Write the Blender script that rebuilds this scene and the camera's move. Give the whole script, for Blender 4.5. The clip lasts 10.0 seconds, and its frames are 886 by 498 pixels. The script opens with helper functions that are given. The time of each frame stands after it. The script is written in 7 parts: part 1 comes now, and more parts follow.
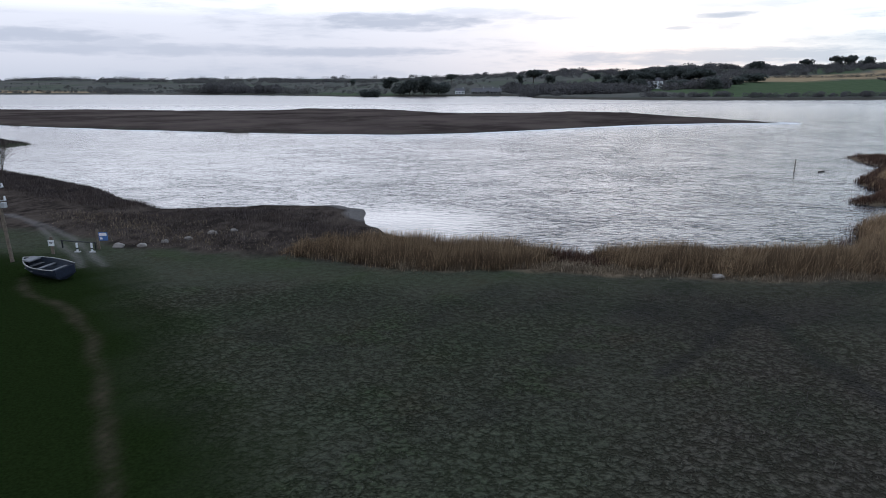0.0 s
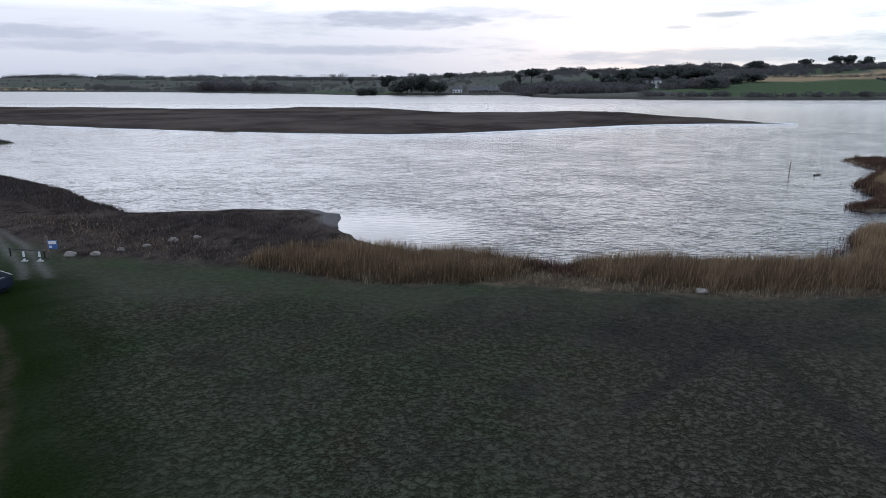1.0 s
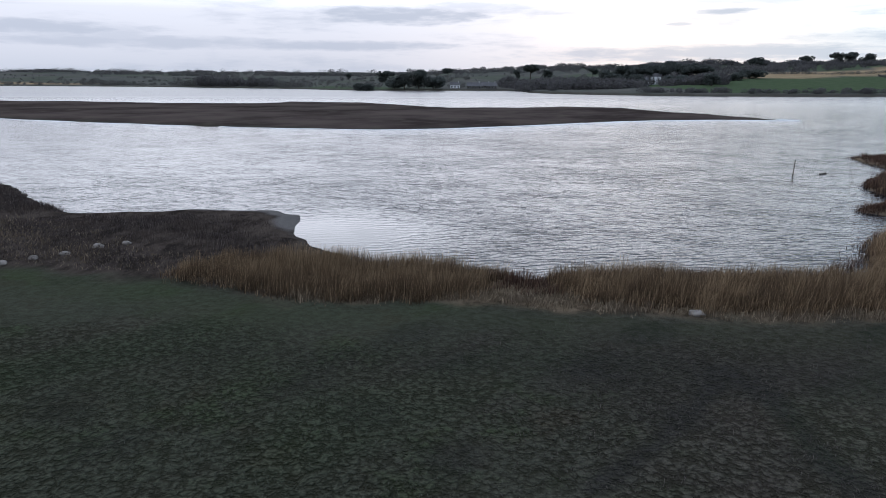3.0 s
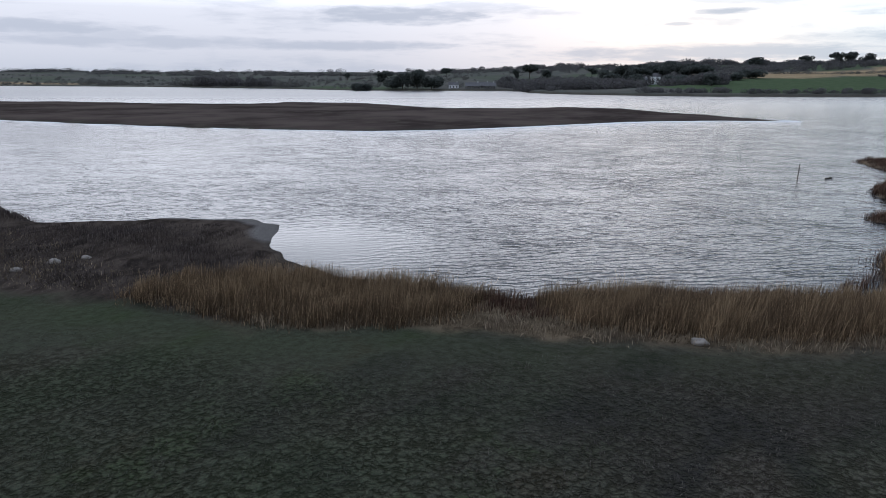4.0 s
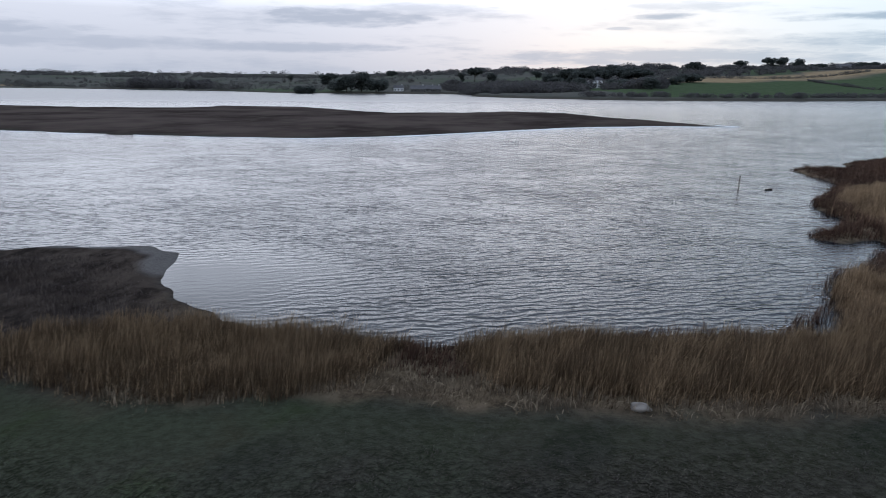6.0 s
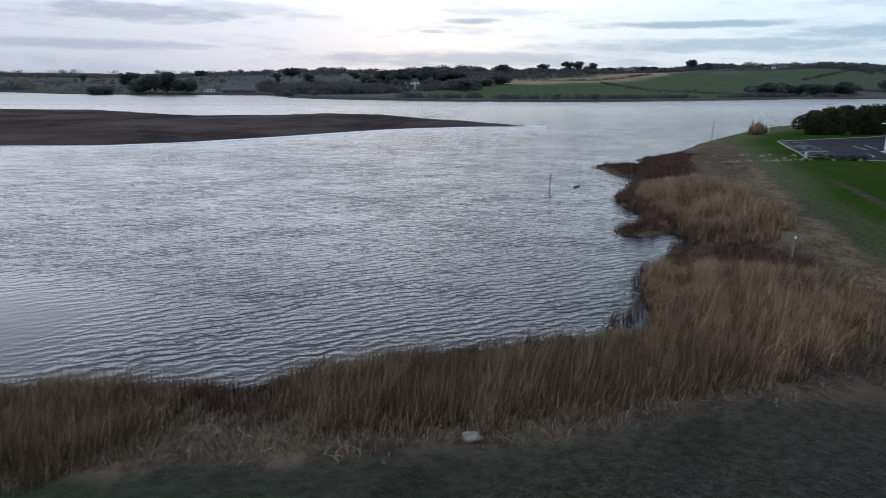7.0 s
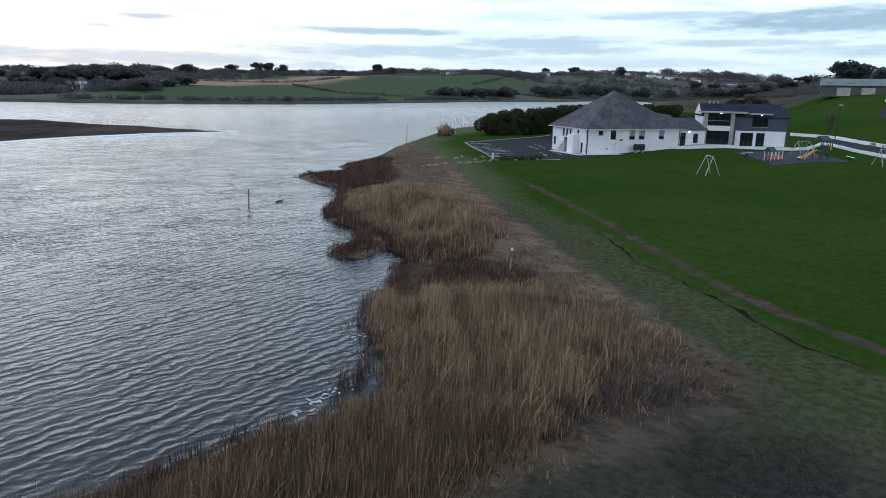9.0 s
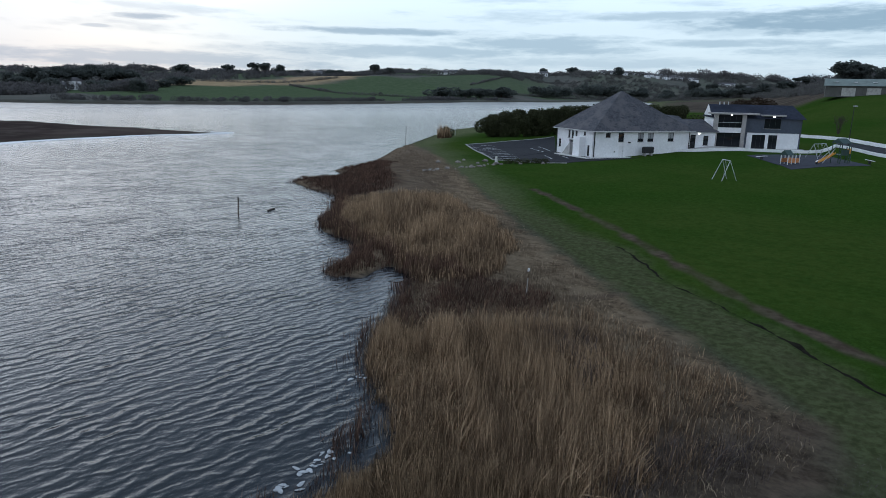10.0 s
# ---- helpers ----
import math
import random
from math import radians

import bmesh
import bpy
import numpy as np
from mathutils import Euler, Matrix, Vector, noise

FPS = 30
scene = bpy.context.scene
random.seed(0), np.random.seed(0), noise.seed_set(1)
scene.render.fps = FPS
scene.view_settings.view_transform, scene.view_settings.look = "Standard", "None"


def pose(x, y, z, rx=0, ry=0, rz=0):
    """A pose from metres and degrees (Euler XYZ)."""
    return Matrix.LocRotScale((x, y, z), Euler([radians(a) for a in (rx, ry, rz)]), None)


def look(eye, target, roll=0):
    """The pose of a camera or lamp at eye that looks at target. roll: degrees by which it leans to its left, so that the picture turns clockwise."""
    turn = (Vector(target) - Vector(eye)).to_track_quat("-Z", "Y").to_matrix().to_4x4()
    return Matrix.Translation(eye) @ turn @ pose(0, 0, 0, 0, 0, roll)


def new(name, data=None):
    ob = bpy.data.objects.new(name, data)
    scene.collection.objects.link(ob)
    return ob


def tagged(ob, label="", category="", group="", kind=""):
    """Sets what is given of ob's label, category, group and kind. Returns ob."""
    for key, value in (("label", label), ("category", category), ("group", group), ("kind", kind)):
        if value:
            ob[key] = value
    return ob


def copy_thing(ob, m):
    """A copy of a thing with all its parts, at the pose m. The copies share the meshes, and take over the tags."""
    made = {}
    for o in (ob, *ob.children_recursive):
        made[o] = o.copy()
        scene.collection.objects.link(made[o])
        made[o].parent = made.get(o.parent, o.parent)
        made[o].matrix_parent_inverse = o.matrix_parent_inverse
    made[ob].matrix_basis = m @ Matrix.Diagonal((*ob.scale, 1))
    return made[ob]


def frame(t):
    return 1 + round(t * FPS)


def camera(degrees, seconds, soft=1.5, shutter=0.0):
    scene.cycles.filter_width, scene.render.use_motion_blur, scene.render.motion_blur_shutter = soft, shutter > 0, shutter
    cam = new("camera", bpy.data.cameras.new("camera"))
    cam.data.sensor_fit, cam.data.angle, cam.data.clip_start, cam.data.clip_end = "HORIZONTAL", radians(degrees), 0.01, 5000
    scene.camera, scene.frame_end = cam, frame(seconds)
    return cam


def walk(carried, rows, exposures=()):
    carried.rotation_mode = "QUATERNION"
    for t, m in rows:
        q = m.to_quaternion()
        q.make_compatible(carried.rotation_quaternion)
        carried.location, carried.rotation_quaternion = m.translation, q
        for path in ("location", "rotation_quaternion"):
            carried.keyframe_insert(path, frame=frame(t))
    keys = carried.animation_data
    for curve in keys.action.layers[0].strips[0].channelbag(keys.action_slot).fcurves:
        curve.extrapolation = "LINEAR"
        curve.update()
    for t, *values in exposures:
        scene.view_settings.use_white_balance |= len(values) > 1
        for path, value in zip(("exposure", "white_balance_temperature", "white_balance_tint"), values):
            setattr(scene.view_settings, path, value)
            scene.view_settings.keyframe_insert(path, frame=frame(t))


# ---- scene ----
cam = camera(67.5, 10.0, soft=0.9, shutter=0.25)
PATH = [
    (0, (2.042, 2.214, 12.263), (1.895, 4.480, 11.698), -0.4),
    (0.5, (2.979, 3.581, 12.315), (2.841, 5.848, 11.749), -0.3),
    (1, (3.800, 5.059, 12.367), (3.657, 7.324, 11.797), -0.2),
    (1.5, (4.430, 6.541, 12.358), (4.289, 8.807, 11.790), -0.2),
    (2, (5.013, 8.006, 12.109), (4.871, 10.271, 11.542), -0.1),
    (2.5, (5.522, 9.511, 11.691), (5.380, 11.774, 11.110), -0.0),
    (4, (6.775, 14.455, 11.857), (6.636, 16.717, 11.274), 0.0),
    (4.5, (7.266, 15.959, 11.964), (7.125, 18.222, 11.385), 0.1),
    (5, (7.655, 17.394, 12.064), (7.516, 19.658, 11.486), 0.0),
    (5.2, (7.757, 17.915, 12.108), (7.624, 20.179, 11.532), 0.0),
    (6.3, (8.849, 20.497, 12.569), (9.044, 22.758, 11.995), 0.2),
    (6.5, (9.021, 21.032, 12.597), (9.348, 23.277, 12.025), 0.1),
    (7, (9.543, 22.525, 12.590), (10.175, 24.706, 12.022), 0.5),
    (7.5, (10.232, 23.964, 12.692), (11.159, 26.036, 12.127), 0.9),
    (7.8, (10.635, 24.831, 12.697), (11.736, 26.821, 12.147), 0.8),
    (8, (10.996, 25.495, 12.709), (12.187, 27.431, 12.152), 1.2),
    (8.5, (12.022, 27.461, 12.754), (13.466, 29.218, 12.202), 1.3),
    (9, (13.172, 29.547, 12.775), (14.686, 31.245, 12.228), 1.2),
    (9.5, (14.596, 31.623, 12.809), (16.109, 33.323, 12.263), 1.2),
    (10, (16.024, 33.786, 12.810), (17.545, 35.478, 12.264), 1.2),
]
walk(cam, [(t, look(eye, target, roll)) for t, eye, target, roll in PATH],
     exposures=[(0, 0.02, 5900, 9), (2.5, 0.05, 5900, 9), (4.5, -0.08, 5960, 9), (6.5, -0.18, 5800, 8), (8.3, 0.06, 5770, 6), (9, 0.13, 5770, 5), (9.5, -0.03, 5720, 5), (10, -0.17, 5700, 4)])

# ---- world, sun, exposure ----
SUN_AZ, SUN_EL = 16.0, 6.0      # degrees clockwise from +y, and above the horizon
world = bpy.data.worlds.new("dusk_sky")
scene.world = world
world.use_nodes = True
WN, WL = world.node_tree.nodes, world.node_tree.links
WN.clear()


def wmath(op, a, b=None, c=None):
    n = WN.new("ShaderNodeMath")
    n.operation = op
    for i, v in enumerate((a, b, c)):
        if v is None:
            continue
        if isinstance(v, (int, float)):
            n.inputs[i].default_value = v
        else:
            WL.new(v, n.inputs[i])
    return n.outputs[0]


def wramp(fac, stops):
    n = WN.new("ShaderNodeValToRGB")
    while len(n.color_ramp.elements) < len(stops):
        n.color_ramp.elements.new(0.5)
    for e, (p, col) in zip(n.color_ramp.elements, stops):
        e.position, e.color = p, (*col, 1)
    WL.new(fac, n.inputs[0])
    return n.outputs[0]


def wmix(fac, a, b, mode="MIX"):
    n = WN.new("ShaderNodeMix")
    n.data_type, n.blend_type = "RGBA", mode
    for sock, v in ((n.inputs[0], fac), (n.inputs[6], a), (n.inputs[7], b)):
        if isinstance(v, (int, float)):
            sock.default_value = v
        elif isinstance(v, tuple):
            sock.default_value = (*v, 1)
        else:
            WL.new(v, sock)
    return n.outputs[2]


def wrange(v, a, b, lo=0.0, hi=1.0):
    n = WN.new("ShaderNodeMapRange")
    n.interpolation_type = "SMOOTHSTEP"
    WL.new(v, n.inputs[0])
    for i, x in enumerate((a, b, lo, hi)):
        n.inputs[i + 1].default_value = x
    return n.outputs[0]


def build_sky():
    coord = WN.new("ShaderNodeTexCoord")
    sep = WN.new("ShaderNodeSeparateXYZ")
    WL.new(coord.outputs["Generated"], sep.inputs[0])
    x, y, z = sep.outputs
    az = wmath("MULTIPLY", wmath("ARCTAN2", x, y), 180 / math.pi)
    el = wmath("MULTIPLY", wmath("ARCSINE", z), 180 / math.pi)
    up = wmath("MAXIMUM", z, 0.0)
    nishita = WN.new("ShaderNodeTexSky")
    nishita.sky_type, nishita.sun_disc = "NISHITA", False
    nishita.sun_elevation, nishita.sun_rotation = radians(SUN_EL), radians(SUN_AZ)
    nishita.air_density, nishita.dust_density = 1.0, 2.0
    clear = wmix(1.0, nishita.outputs[0], (0.033, 0.033, 0.033), "MULTIPLY")
    # thin even overcast: bright low down, dimmer overhead
    veil = wramp(up, [(0.0, (0.210, 0.215, 0.235)), (0.04, (0.254, 0.251, 0.270)), (0.09, (0.300, 0.294, 0.312)), (0.14, (0.60, 0.59, 0.612)), (0.19, (0.82, 0.80, 0.83)), (0.28, (0.56, 0.565, 0.605)), (0.42, (0.255, 0.28, 0.33)), (0.7, (0.235, 0.255, 0.305)), (0.85, (0.31, 0.33, 0.375)), (1.0, (0.40, 0.42, 0.46))])
    # towards the hidden sun it is brighter and a little warm
    toward = wmath("ADD", wmath("MULTIPLY", x, math.sin(radians(SUN_AZ))), wmath("MULTIPLY", y, math.cos(radians(SUN_AZ))))
    away = wrange(toward, -0.9, 0.4, 0.7, 1.0)
    veil = wmix(1.0, veil, wmix(away, (0.0, 0.0, 0.0), (1.0, 1.0, 1.0)), "MULTIPLY")
    glow = wmath("MULTIPLY", wrange(toward, 0.86, 1.0), wrange(el, 28.0, 3.0))
    veil = wmix(1.0, veil, wmix(glow, (1.0, 1.0, 1.0), (1.12, 1.10, 1.08)), "MULTIPLY")
    # clearer and cooler towards the right
    clearing = wmath("MULTIPLY", wrange(az, -6.0, 40.0), wrange(az, 150.0, 110.0))
    blue = wramp(up, [(0.0, (0.252, 0.270, 0.276)), (0.06, (0.312, 0.343, 0.350)), (0.14, (0.318, 0.360, 0.385)), (0.22, (0.255, 0.305, 0.36)), (0.40, (0.096, 0.126, 0.180)), (0.65, (0.092, 0.122, 0.178)), (0.85, (0.19, 0.22, 0.27)), (1.0, (0.40, 0.42, 0.46))])
    veil = wmix(wmath("MULTIPLY", clearing, 0.85), veil, blue)
    sky = wmix(0.95, clear, veil)
    # cloud bands, drawn out along the horizon
    vec = WN.new("ShaderNodeCombineXYZ")
    WL.new(wmath("MULTIPLY", az, 0.075), vec.inputs[0])
    WL.new(wmath("MULTIPLY", el, 0.55), vec.inputs[1])
    noise1 = WN.new("ShaderNodeTexNoise")
    noise1.inputs["Scale"].default_value, noise1.inputs["Detail"].default_value = 1.0, 6.0
    noise1.inputs["Roughness"].default_value = 0.55
    WL.new(vec.outputs[0], noise1.inputs["Vector"])
    n1 = noise1.outputs[0]
    vec2 = WN.new("ShaderNodeCombineXYZ")
    WL.new(wmath("MULTIPLY", az, 0.30), vec2.inputs[0])
    WL.new(wmath("MULTIPLY", el, 1.7), vec2.inputs[1])
    noise2 = WN.new("ShaderNodeTexNoise")
    noise2.inputs["Scale"].default_value, noise2.inputs["Detail"].default_value, noise2.inputs["Roughness"].default_value = 1.0, 7.0, 0.6
    WL.new(vec2.outputs[0], noise2.inputs["Vector"])
    n2 = noise2.outputs[0]
    cover = wmath("MULTIPLY", wrange(wmath("ADD", wmath("MULTIPLY", n1, 0.7), wmath("MULTIPLY", n2, 0.3)), 0.48, 0.64), 0.38)
    dn = wmath("MULTIPLY", wmath("SUBTRACT", n2, 0.5), 2.8)
    for a, e, wa, we, s in SKY_CLOUDS:
        da = wmath("DIVIDE", wmath("SUBTRACT", az, a), wa)
        de = wmath("DIVIDE", wmath("SUBTRACT", el, e), we)
        d = wmath("ADD", wmath("ADD", wmath("MULTIPLY", da, da), wmath("MULTIPLY", de, de)), dn)
        cover = wmath("MAXIMUM", cover, wrange(d, 1.35, 0.0, 0.0, s))
    sky = wmix(cover, sky, wmix(wrange(az, 5.0, 45.0), (0.148, 0.158, 0.184), (0.118, 0.156, 0.186)))
    ground = wmix(wrange(z, -0.02, 0.0), (0.013, 0.013, 0.012), sky)
    bg = WN.new("ShaderNodeBackground")
    WL.new(ground, bg.inputs[0])
    bg.inputs[1].default_value = 3.0
    out = WN.new("ShaderNodeOutputWorld")
    WL.new(bg.outputs[0], out.inputs[0])


# azimuth, height, half width, half height (degrees), density
SKY_CLOUDS = [
    (-34, 3.6, 9, 0.55, 0.6), (-26, 2.7, 14, 0.5, 0.5), (-12, 2.6, 10, 0.45, 0.6), (-7.5, 5.0, 8, 0.8, 0.7),
    (-1.5, 5.6, 7, 0.6, 0.45), (18.4, 4.95, 2.6, 0.28, 0.7), (15.2, 4.1, 1.2, 0.15, 0.5), (36, 4.55, 9, 0.33, 0.75),
    (38, 3.0, 14, 0.6, 0.6), (19, 1.9, 16, 0.75, 0.6), (55, 2.4, 14, 0.5, 0.4), (72, 5.4, 13, 1.1, 0.9), (60, 5.9, 9, 0.4, 0.6), (50, 3.7, 9, 0.9, 0.65), (64, 3.9, 8, 0.35, 0.6), (76, 3.3, 12, 0.5, 0.6), (104, 4.2, 14, 0.8, 0.6),
    (-62, 4.5, 14, 0.8, 0.6),
]
build_sky()

sun = new("sun", bpy.data.lights.new("sun", "SUN"))
sun.data.energy, sun.data.angle, sun.data.color = 0.4, radians(100), (1.0, 0.96, 0.94)
sa, se = radians(SUN_AZ), radians(SUN_EL + 22)
sun.matrix_world = look((0, 0, 60), (-math.sin(sa) * math.cos(se), -math.cos(sa) * math.cos(se), 60 - math.sin(se)))


# ---- materials ----
class Mat:
    """A node material with a Principled shader, and short helpers to build on it."""

    def __init__(self, name, rough=0.8, metal=0.0, spec=0.3):
        self.m = bpy.data.materials.new(name)
        self.m.use_nodes = True
        self.t = self.m.node_tree
        self.b = self.t.nodes["Principled BSDF"]
        self.b.inputs["Roughness"].default_value = rough
        self.b.inputs["Metallic"].default_value = metal
        self.b.inputs["Specular IOR Level"].default_value = spec
        self.pos = self.t.nodes.new("ShaderNodeNewGeometry").outputs["Position"]

    def put(self, sock, v):
        if isinstance(v, (int, float)):
            sock.default_value = v
        elif isinstance(v, tuple):
            sock.default_value = (*v, 1) if len(v) == 3 and sock.type == "RGBA" else v
        else:
            self.t.links.new(v, sock)

    def noise(self, scale, detail=4, rough=0.55, stretch=(1, 1, 1), turn=0.0, src=None):
        mp = self.t.nodes.new("ShaderNodeMapping")
        mp.inputs["Scale"].default_value = stretch
        mp.inputs["Rotation"].default_value = (0, 0, radians(turn))
        self.put(mp.inputs[0], src or self.pos)
        n = self.t.nodes.new("ShaderNodeTexNoise")
        n.inputs["Scale"].default_value, n.inputs["Detail"].default_value, n.inputs["Roughness"].default_value = scale, detail, rough
        self.t.links.new(mp.outputs[0], n.inputs["Vector"])
        return n.outputs[0]

    def cells(self, scale, src=None, soft=0.35):
        """Height of rounded clumps: high in the middle of a cell, low between cells."""
        n = self.t.nodes.new("ShaderNodeTexVoronoi")
        n.feature = "SMOOTH_F1"
        n.inputs["Scale"].default_value, n.inputs["Smoothness"].default_value = scale, soft
        self.put(n.inputs["Vector"], src or self.pos)
        return self.span(n.outputs["Distance"], 0.1, 0.75, 1.0, 0.0)

    def ramp(self, fac, *stops):
        n = self.t.nodes.new("ShaderNodeValToRGB")
        while len(n.color_ramp.elements) < len(stops):
            n.color_ramp.elements.new(0.5)
        for e, (p, col) in zip(n.color_ramp.elements, stops):
            e.position, e.color = p, (*col, 1)
        self.put(n.inputs[0], fac)
        return n.outputs[0]

    def mix(self, fac, a, b, mode="MIX"):
        n = self.t.nodes.new("ShaderNodeMix")
        n.data_type, n.blend_type = "RGBA", mode
        self.put(n.inputs[0], fac), self.put(n.inputs[6], a), self.put(n.inputs[7], b)
        return n.outputs[2]

    def math(self, op, a, b=0.0, clamp=False):
        n = self.t.nodes.new("ShaderNodeMath")
        n.operation, n.use_clamp = op, clamp
        self.put(n.inputs[0], a), self.put(n.inputs[1], b)
        return n.outputs[0]

    def span(self, v, a, b, lo=0.0, hi=1.0):
        n = self.t.nodes.new("ShaderNodeMapRange")
        n.interpolation_type = "SMOOTHSTEP"
        for i, x in enumerate((v, a, b, lo, hi)):
            self.put(n.inputs[i], x)
        return n.outputs[0]

    def attr(self, name):
        n = self.t.nodes.new("ShaderNodeAttribute")
        n.attribute_name = name
        return n.outputs["Fac"]

    def island(self):
        return self.t.nodes.new("ShaderNodeNewGeometry").outputs["Random Per Island"]

    def each(self):
        return self.t.nodes.new("ShaderNodeObjectInfo").outputs["Random"]

    def color(self, v):
        self.put(self.b.inputs["Base Color"], v)
        return self

    def rough(self, v):
        self.put(self.b.inputs["Roughness"], v)
        return self

    def bump(self, height, strength=0.5, dist=0.05):
        n = self.t.nodes.new("ShaderNodeBump")
        n.inputs["Strength"].default_value, n.inputs["Distance"].default_value = strength, dist
        self.put(n.inputs["Height"], height)
        self.t.links.new(n.outputs[0], self.b.inputs["Normal"])
        return self


def plain(name, col, rough=0.6, metal=0.0, grain=8.0, vary=0.18, bump=0.15, spec=0.4):
    """Paint, stone or metal of one colour with grain and soiling at two scales."""
    m = Mat(name, rough, metal, spec)
    a, b = m.noise(grain, 5), m.noise(grain * 0.13, 3)
    dark = tuple(c * (1 - vary) for c in col)
    light = tuple(min(1, c * (1 + vary * 0.6)) for c in col)
    soil = tuple(c * (1 - vary * 1.4) for c in col)
    c = m.mix(m.span(b, 0.4, 0.75), m.ramp(a, (0.3, dark), (0.7, light)), soil)
    m.color(c)
    if bump:
        m.bump(a, bump, 0.02)
    return m.m


def leafy(name, *cols, rough=0.75, soft=0.0):
    """Foliage: each leaf or clump takes its own tone; soft is the share of light let through."""
    m = Mat(name, rough, 0, 0.03)
    n = len(cols)
    tone = m.ramp(m.island(), *[((i + 0.5) / n, c) for i, c in enumerate(cols)])
    broad = m.noise(0.25, 3)
    c = m.mix(m.span(broad, 0.35, 0.7, 0.0, 0.45), tone, tuple(v * 0.6 for v in cols[0]))
    m.color(c)
    if soft:
        thin, both = m.t.nodes.new("ShaderNodeBsdfTranslucent"), m.t.nodes.new("ShaderNodeMixShader")
        m.put(thin.inputs["Color"], c)
        both.inputs[0].default_value = soft
        m.t.links.new(m.b.outputs[0], both.inputs[1])
        m.t.links.new(thin.outputs[0], both.inputs[2])
        m.t.links.new(both.outputs[0], m.t.nodes["Material Output"].inputs["Surface"])
    return m.m


# ---- plan of land and water ----
def sdist(px, py, pts):
    """Distance to a closed outline, positive inside."""
    d = np.full(px.shape, 1e18)
    inside = np.zeros(px.shape, bool)
    n = len(pts)
    for i in range(n):
        (x0, y0), (x1, y1) = pts[i], pts[(i + 1) % n]
        ex, ey = x1 - x0, y1 - y0
        t = np.clip(((px - x0) * ex + (py - y0) * ey) / (ex * ex + ey * ey + 1e-9), 0, 1)
        d = np.minimum(d, (px - x0 - t * ex) ** 2 + (py - y0 - t * ey) ** 2)
        if y0 != y1:
            cross = ((y0 > py) != (y1 > py)) & (px < (x1 - x0) * (py - y0) / (y1 - y0) + x0)
            inside ^= cross
    return np.where(inside, 1, -1) * np.sqrt(d)


def smooth(v, a, b):
    t = np.clip((v - a) / (b - a), 0, 1)
    return t * t * (3 - 2 * t)


def wobble(x, y, size, seed=0.0):
    """Cheap smooth unevenness between -1 and 1."""
    u, v = x / size + seed, y / size - seed * 0.7
    return (np.sin(u * 2.1 + 1.7 * np.sin(v * 1.3 + seed)) + np.sin(v * 2.7 + 1.3 * np.sin(u * 1.9 - seed)) + np.sin(u * 4.3 - v * 3.1 + seed) * 0.6) / 2.6


def near_line(x, y, pts):
    d = np.full(x.shape, 1e9)
    for (x0, y0), (x1, y1) in zip(pts, pts[1:]):
        ex, ey = x1 - x0, y1 - y0
        t = np.clip(((x - x0) * ex + (y - y0) * ey) / (ex * ex + ey * ey), 0, 1)
        d = np.minimum(d, np.hypot(x - x0 - t * ex, y - y0 - t * ey))
    return d


DITCH = [(46.2, 37.5), (46.8, 40.3), (48.6, 43.7), (51.1, 47.4), (53.6, 52.0), (54.9, 55.1), (57.5, 58.2), (61, 63)]
SHORE_WEST = [(-3000, 700), (-400, 270), (-170, 195), (-116, 158.5), (-97, 144), (-98, 126), (-110, 117), (-104, 107), (-86, 104), (-72, 99.4), (-55.4, 88.5), (-44.3, 80.3), (-37.7, 73.4),
              (-31, 68), (-25, 68.8), (-20.6, 70.3), (-13.3, 70.2), (-9.6, 68), (-8.4, 61), (-5.8, 57), (-2.5, 54), (2, 52), (6, 51), (8.7, 50), (11, 50.6), (16, 50.6), (20, 50), (23.5, 50.5)]
SHORE_EAST = [(25.6, 51.0), (27.6, 51.2), (29.3, 51.6), (30.6, 53), (31.3, 55.3), (32.5, 58.2), (35.4, 61.2), (39.6, 64.4), (43.5, 68), (44.4, 71.3), (41.5, 70.2), (39.3, 71.5), (39.3, 73.4), (41.3, 75.2), (45.5, 77.5), (46.9, 80.5), (46.6, 85),
              (48.5, 88.5), (52, 92.4), (56, 97), (59.5, 103), (59.5, 110), (61, 116), (63.5, 118.4), (68, 117.5), (71.5, 120), (72.5, 123.8), (78, 127), (84.6, 130.5), (96, 141), (107, 151.5), (121, 162.5), (140, 178),
              (170, 200), (230, 225), (330, 270), (480, 340), (700, 455), (860, 545), (960, 620), (1020, 660), (3500, 900), (3500, -600), (-3000, -600)]
ISLAND = [(-420, 330), (-230, 243), (-158, 213), (-100, 189), (-68, 178), (-42, 171.5), (-20, 168.5), (-4, 172.5), (8, 179), (24, 190), (42, 202.5), (56, 208.5), (68, 211.5), (84, 211.5), (96, 211.5), (91, 218),
          (85, 231), (77, 248), (70, 266), (63, 285), (50, 298), (36, 300), (24, 292), (9, 286), (-6, 289), (-17, 297), (-33, 320), (-50, 342), (-75, 352), (-99, 356), (-96, 337), (-110, 329), (-142, 331), (-175, 345),
          (-205, 354), (-262, 361), (-420, 420)]
FAR = [(-3500, 1700), (-1300, 1250), (-800, 1100), (-560, 1010), (-400, 930), (-220, 800), (-150, 715), (-80, 690), (-20, 690), (25, 690), (44, 655), (41, 590), (60, 552), (90, 520), (120, 498), (160, 484), (215, 474),
       (270, 478), (330, 496), (436, 530), (530, 575), (620, 592), (707, 590), (800, 625), (920, 670), (1000, 690), (1040, 668), (3500, 890), (3500, 4200), (-3500, 4200)]
NEAR = SHORE_WEST + SHORE_EAST


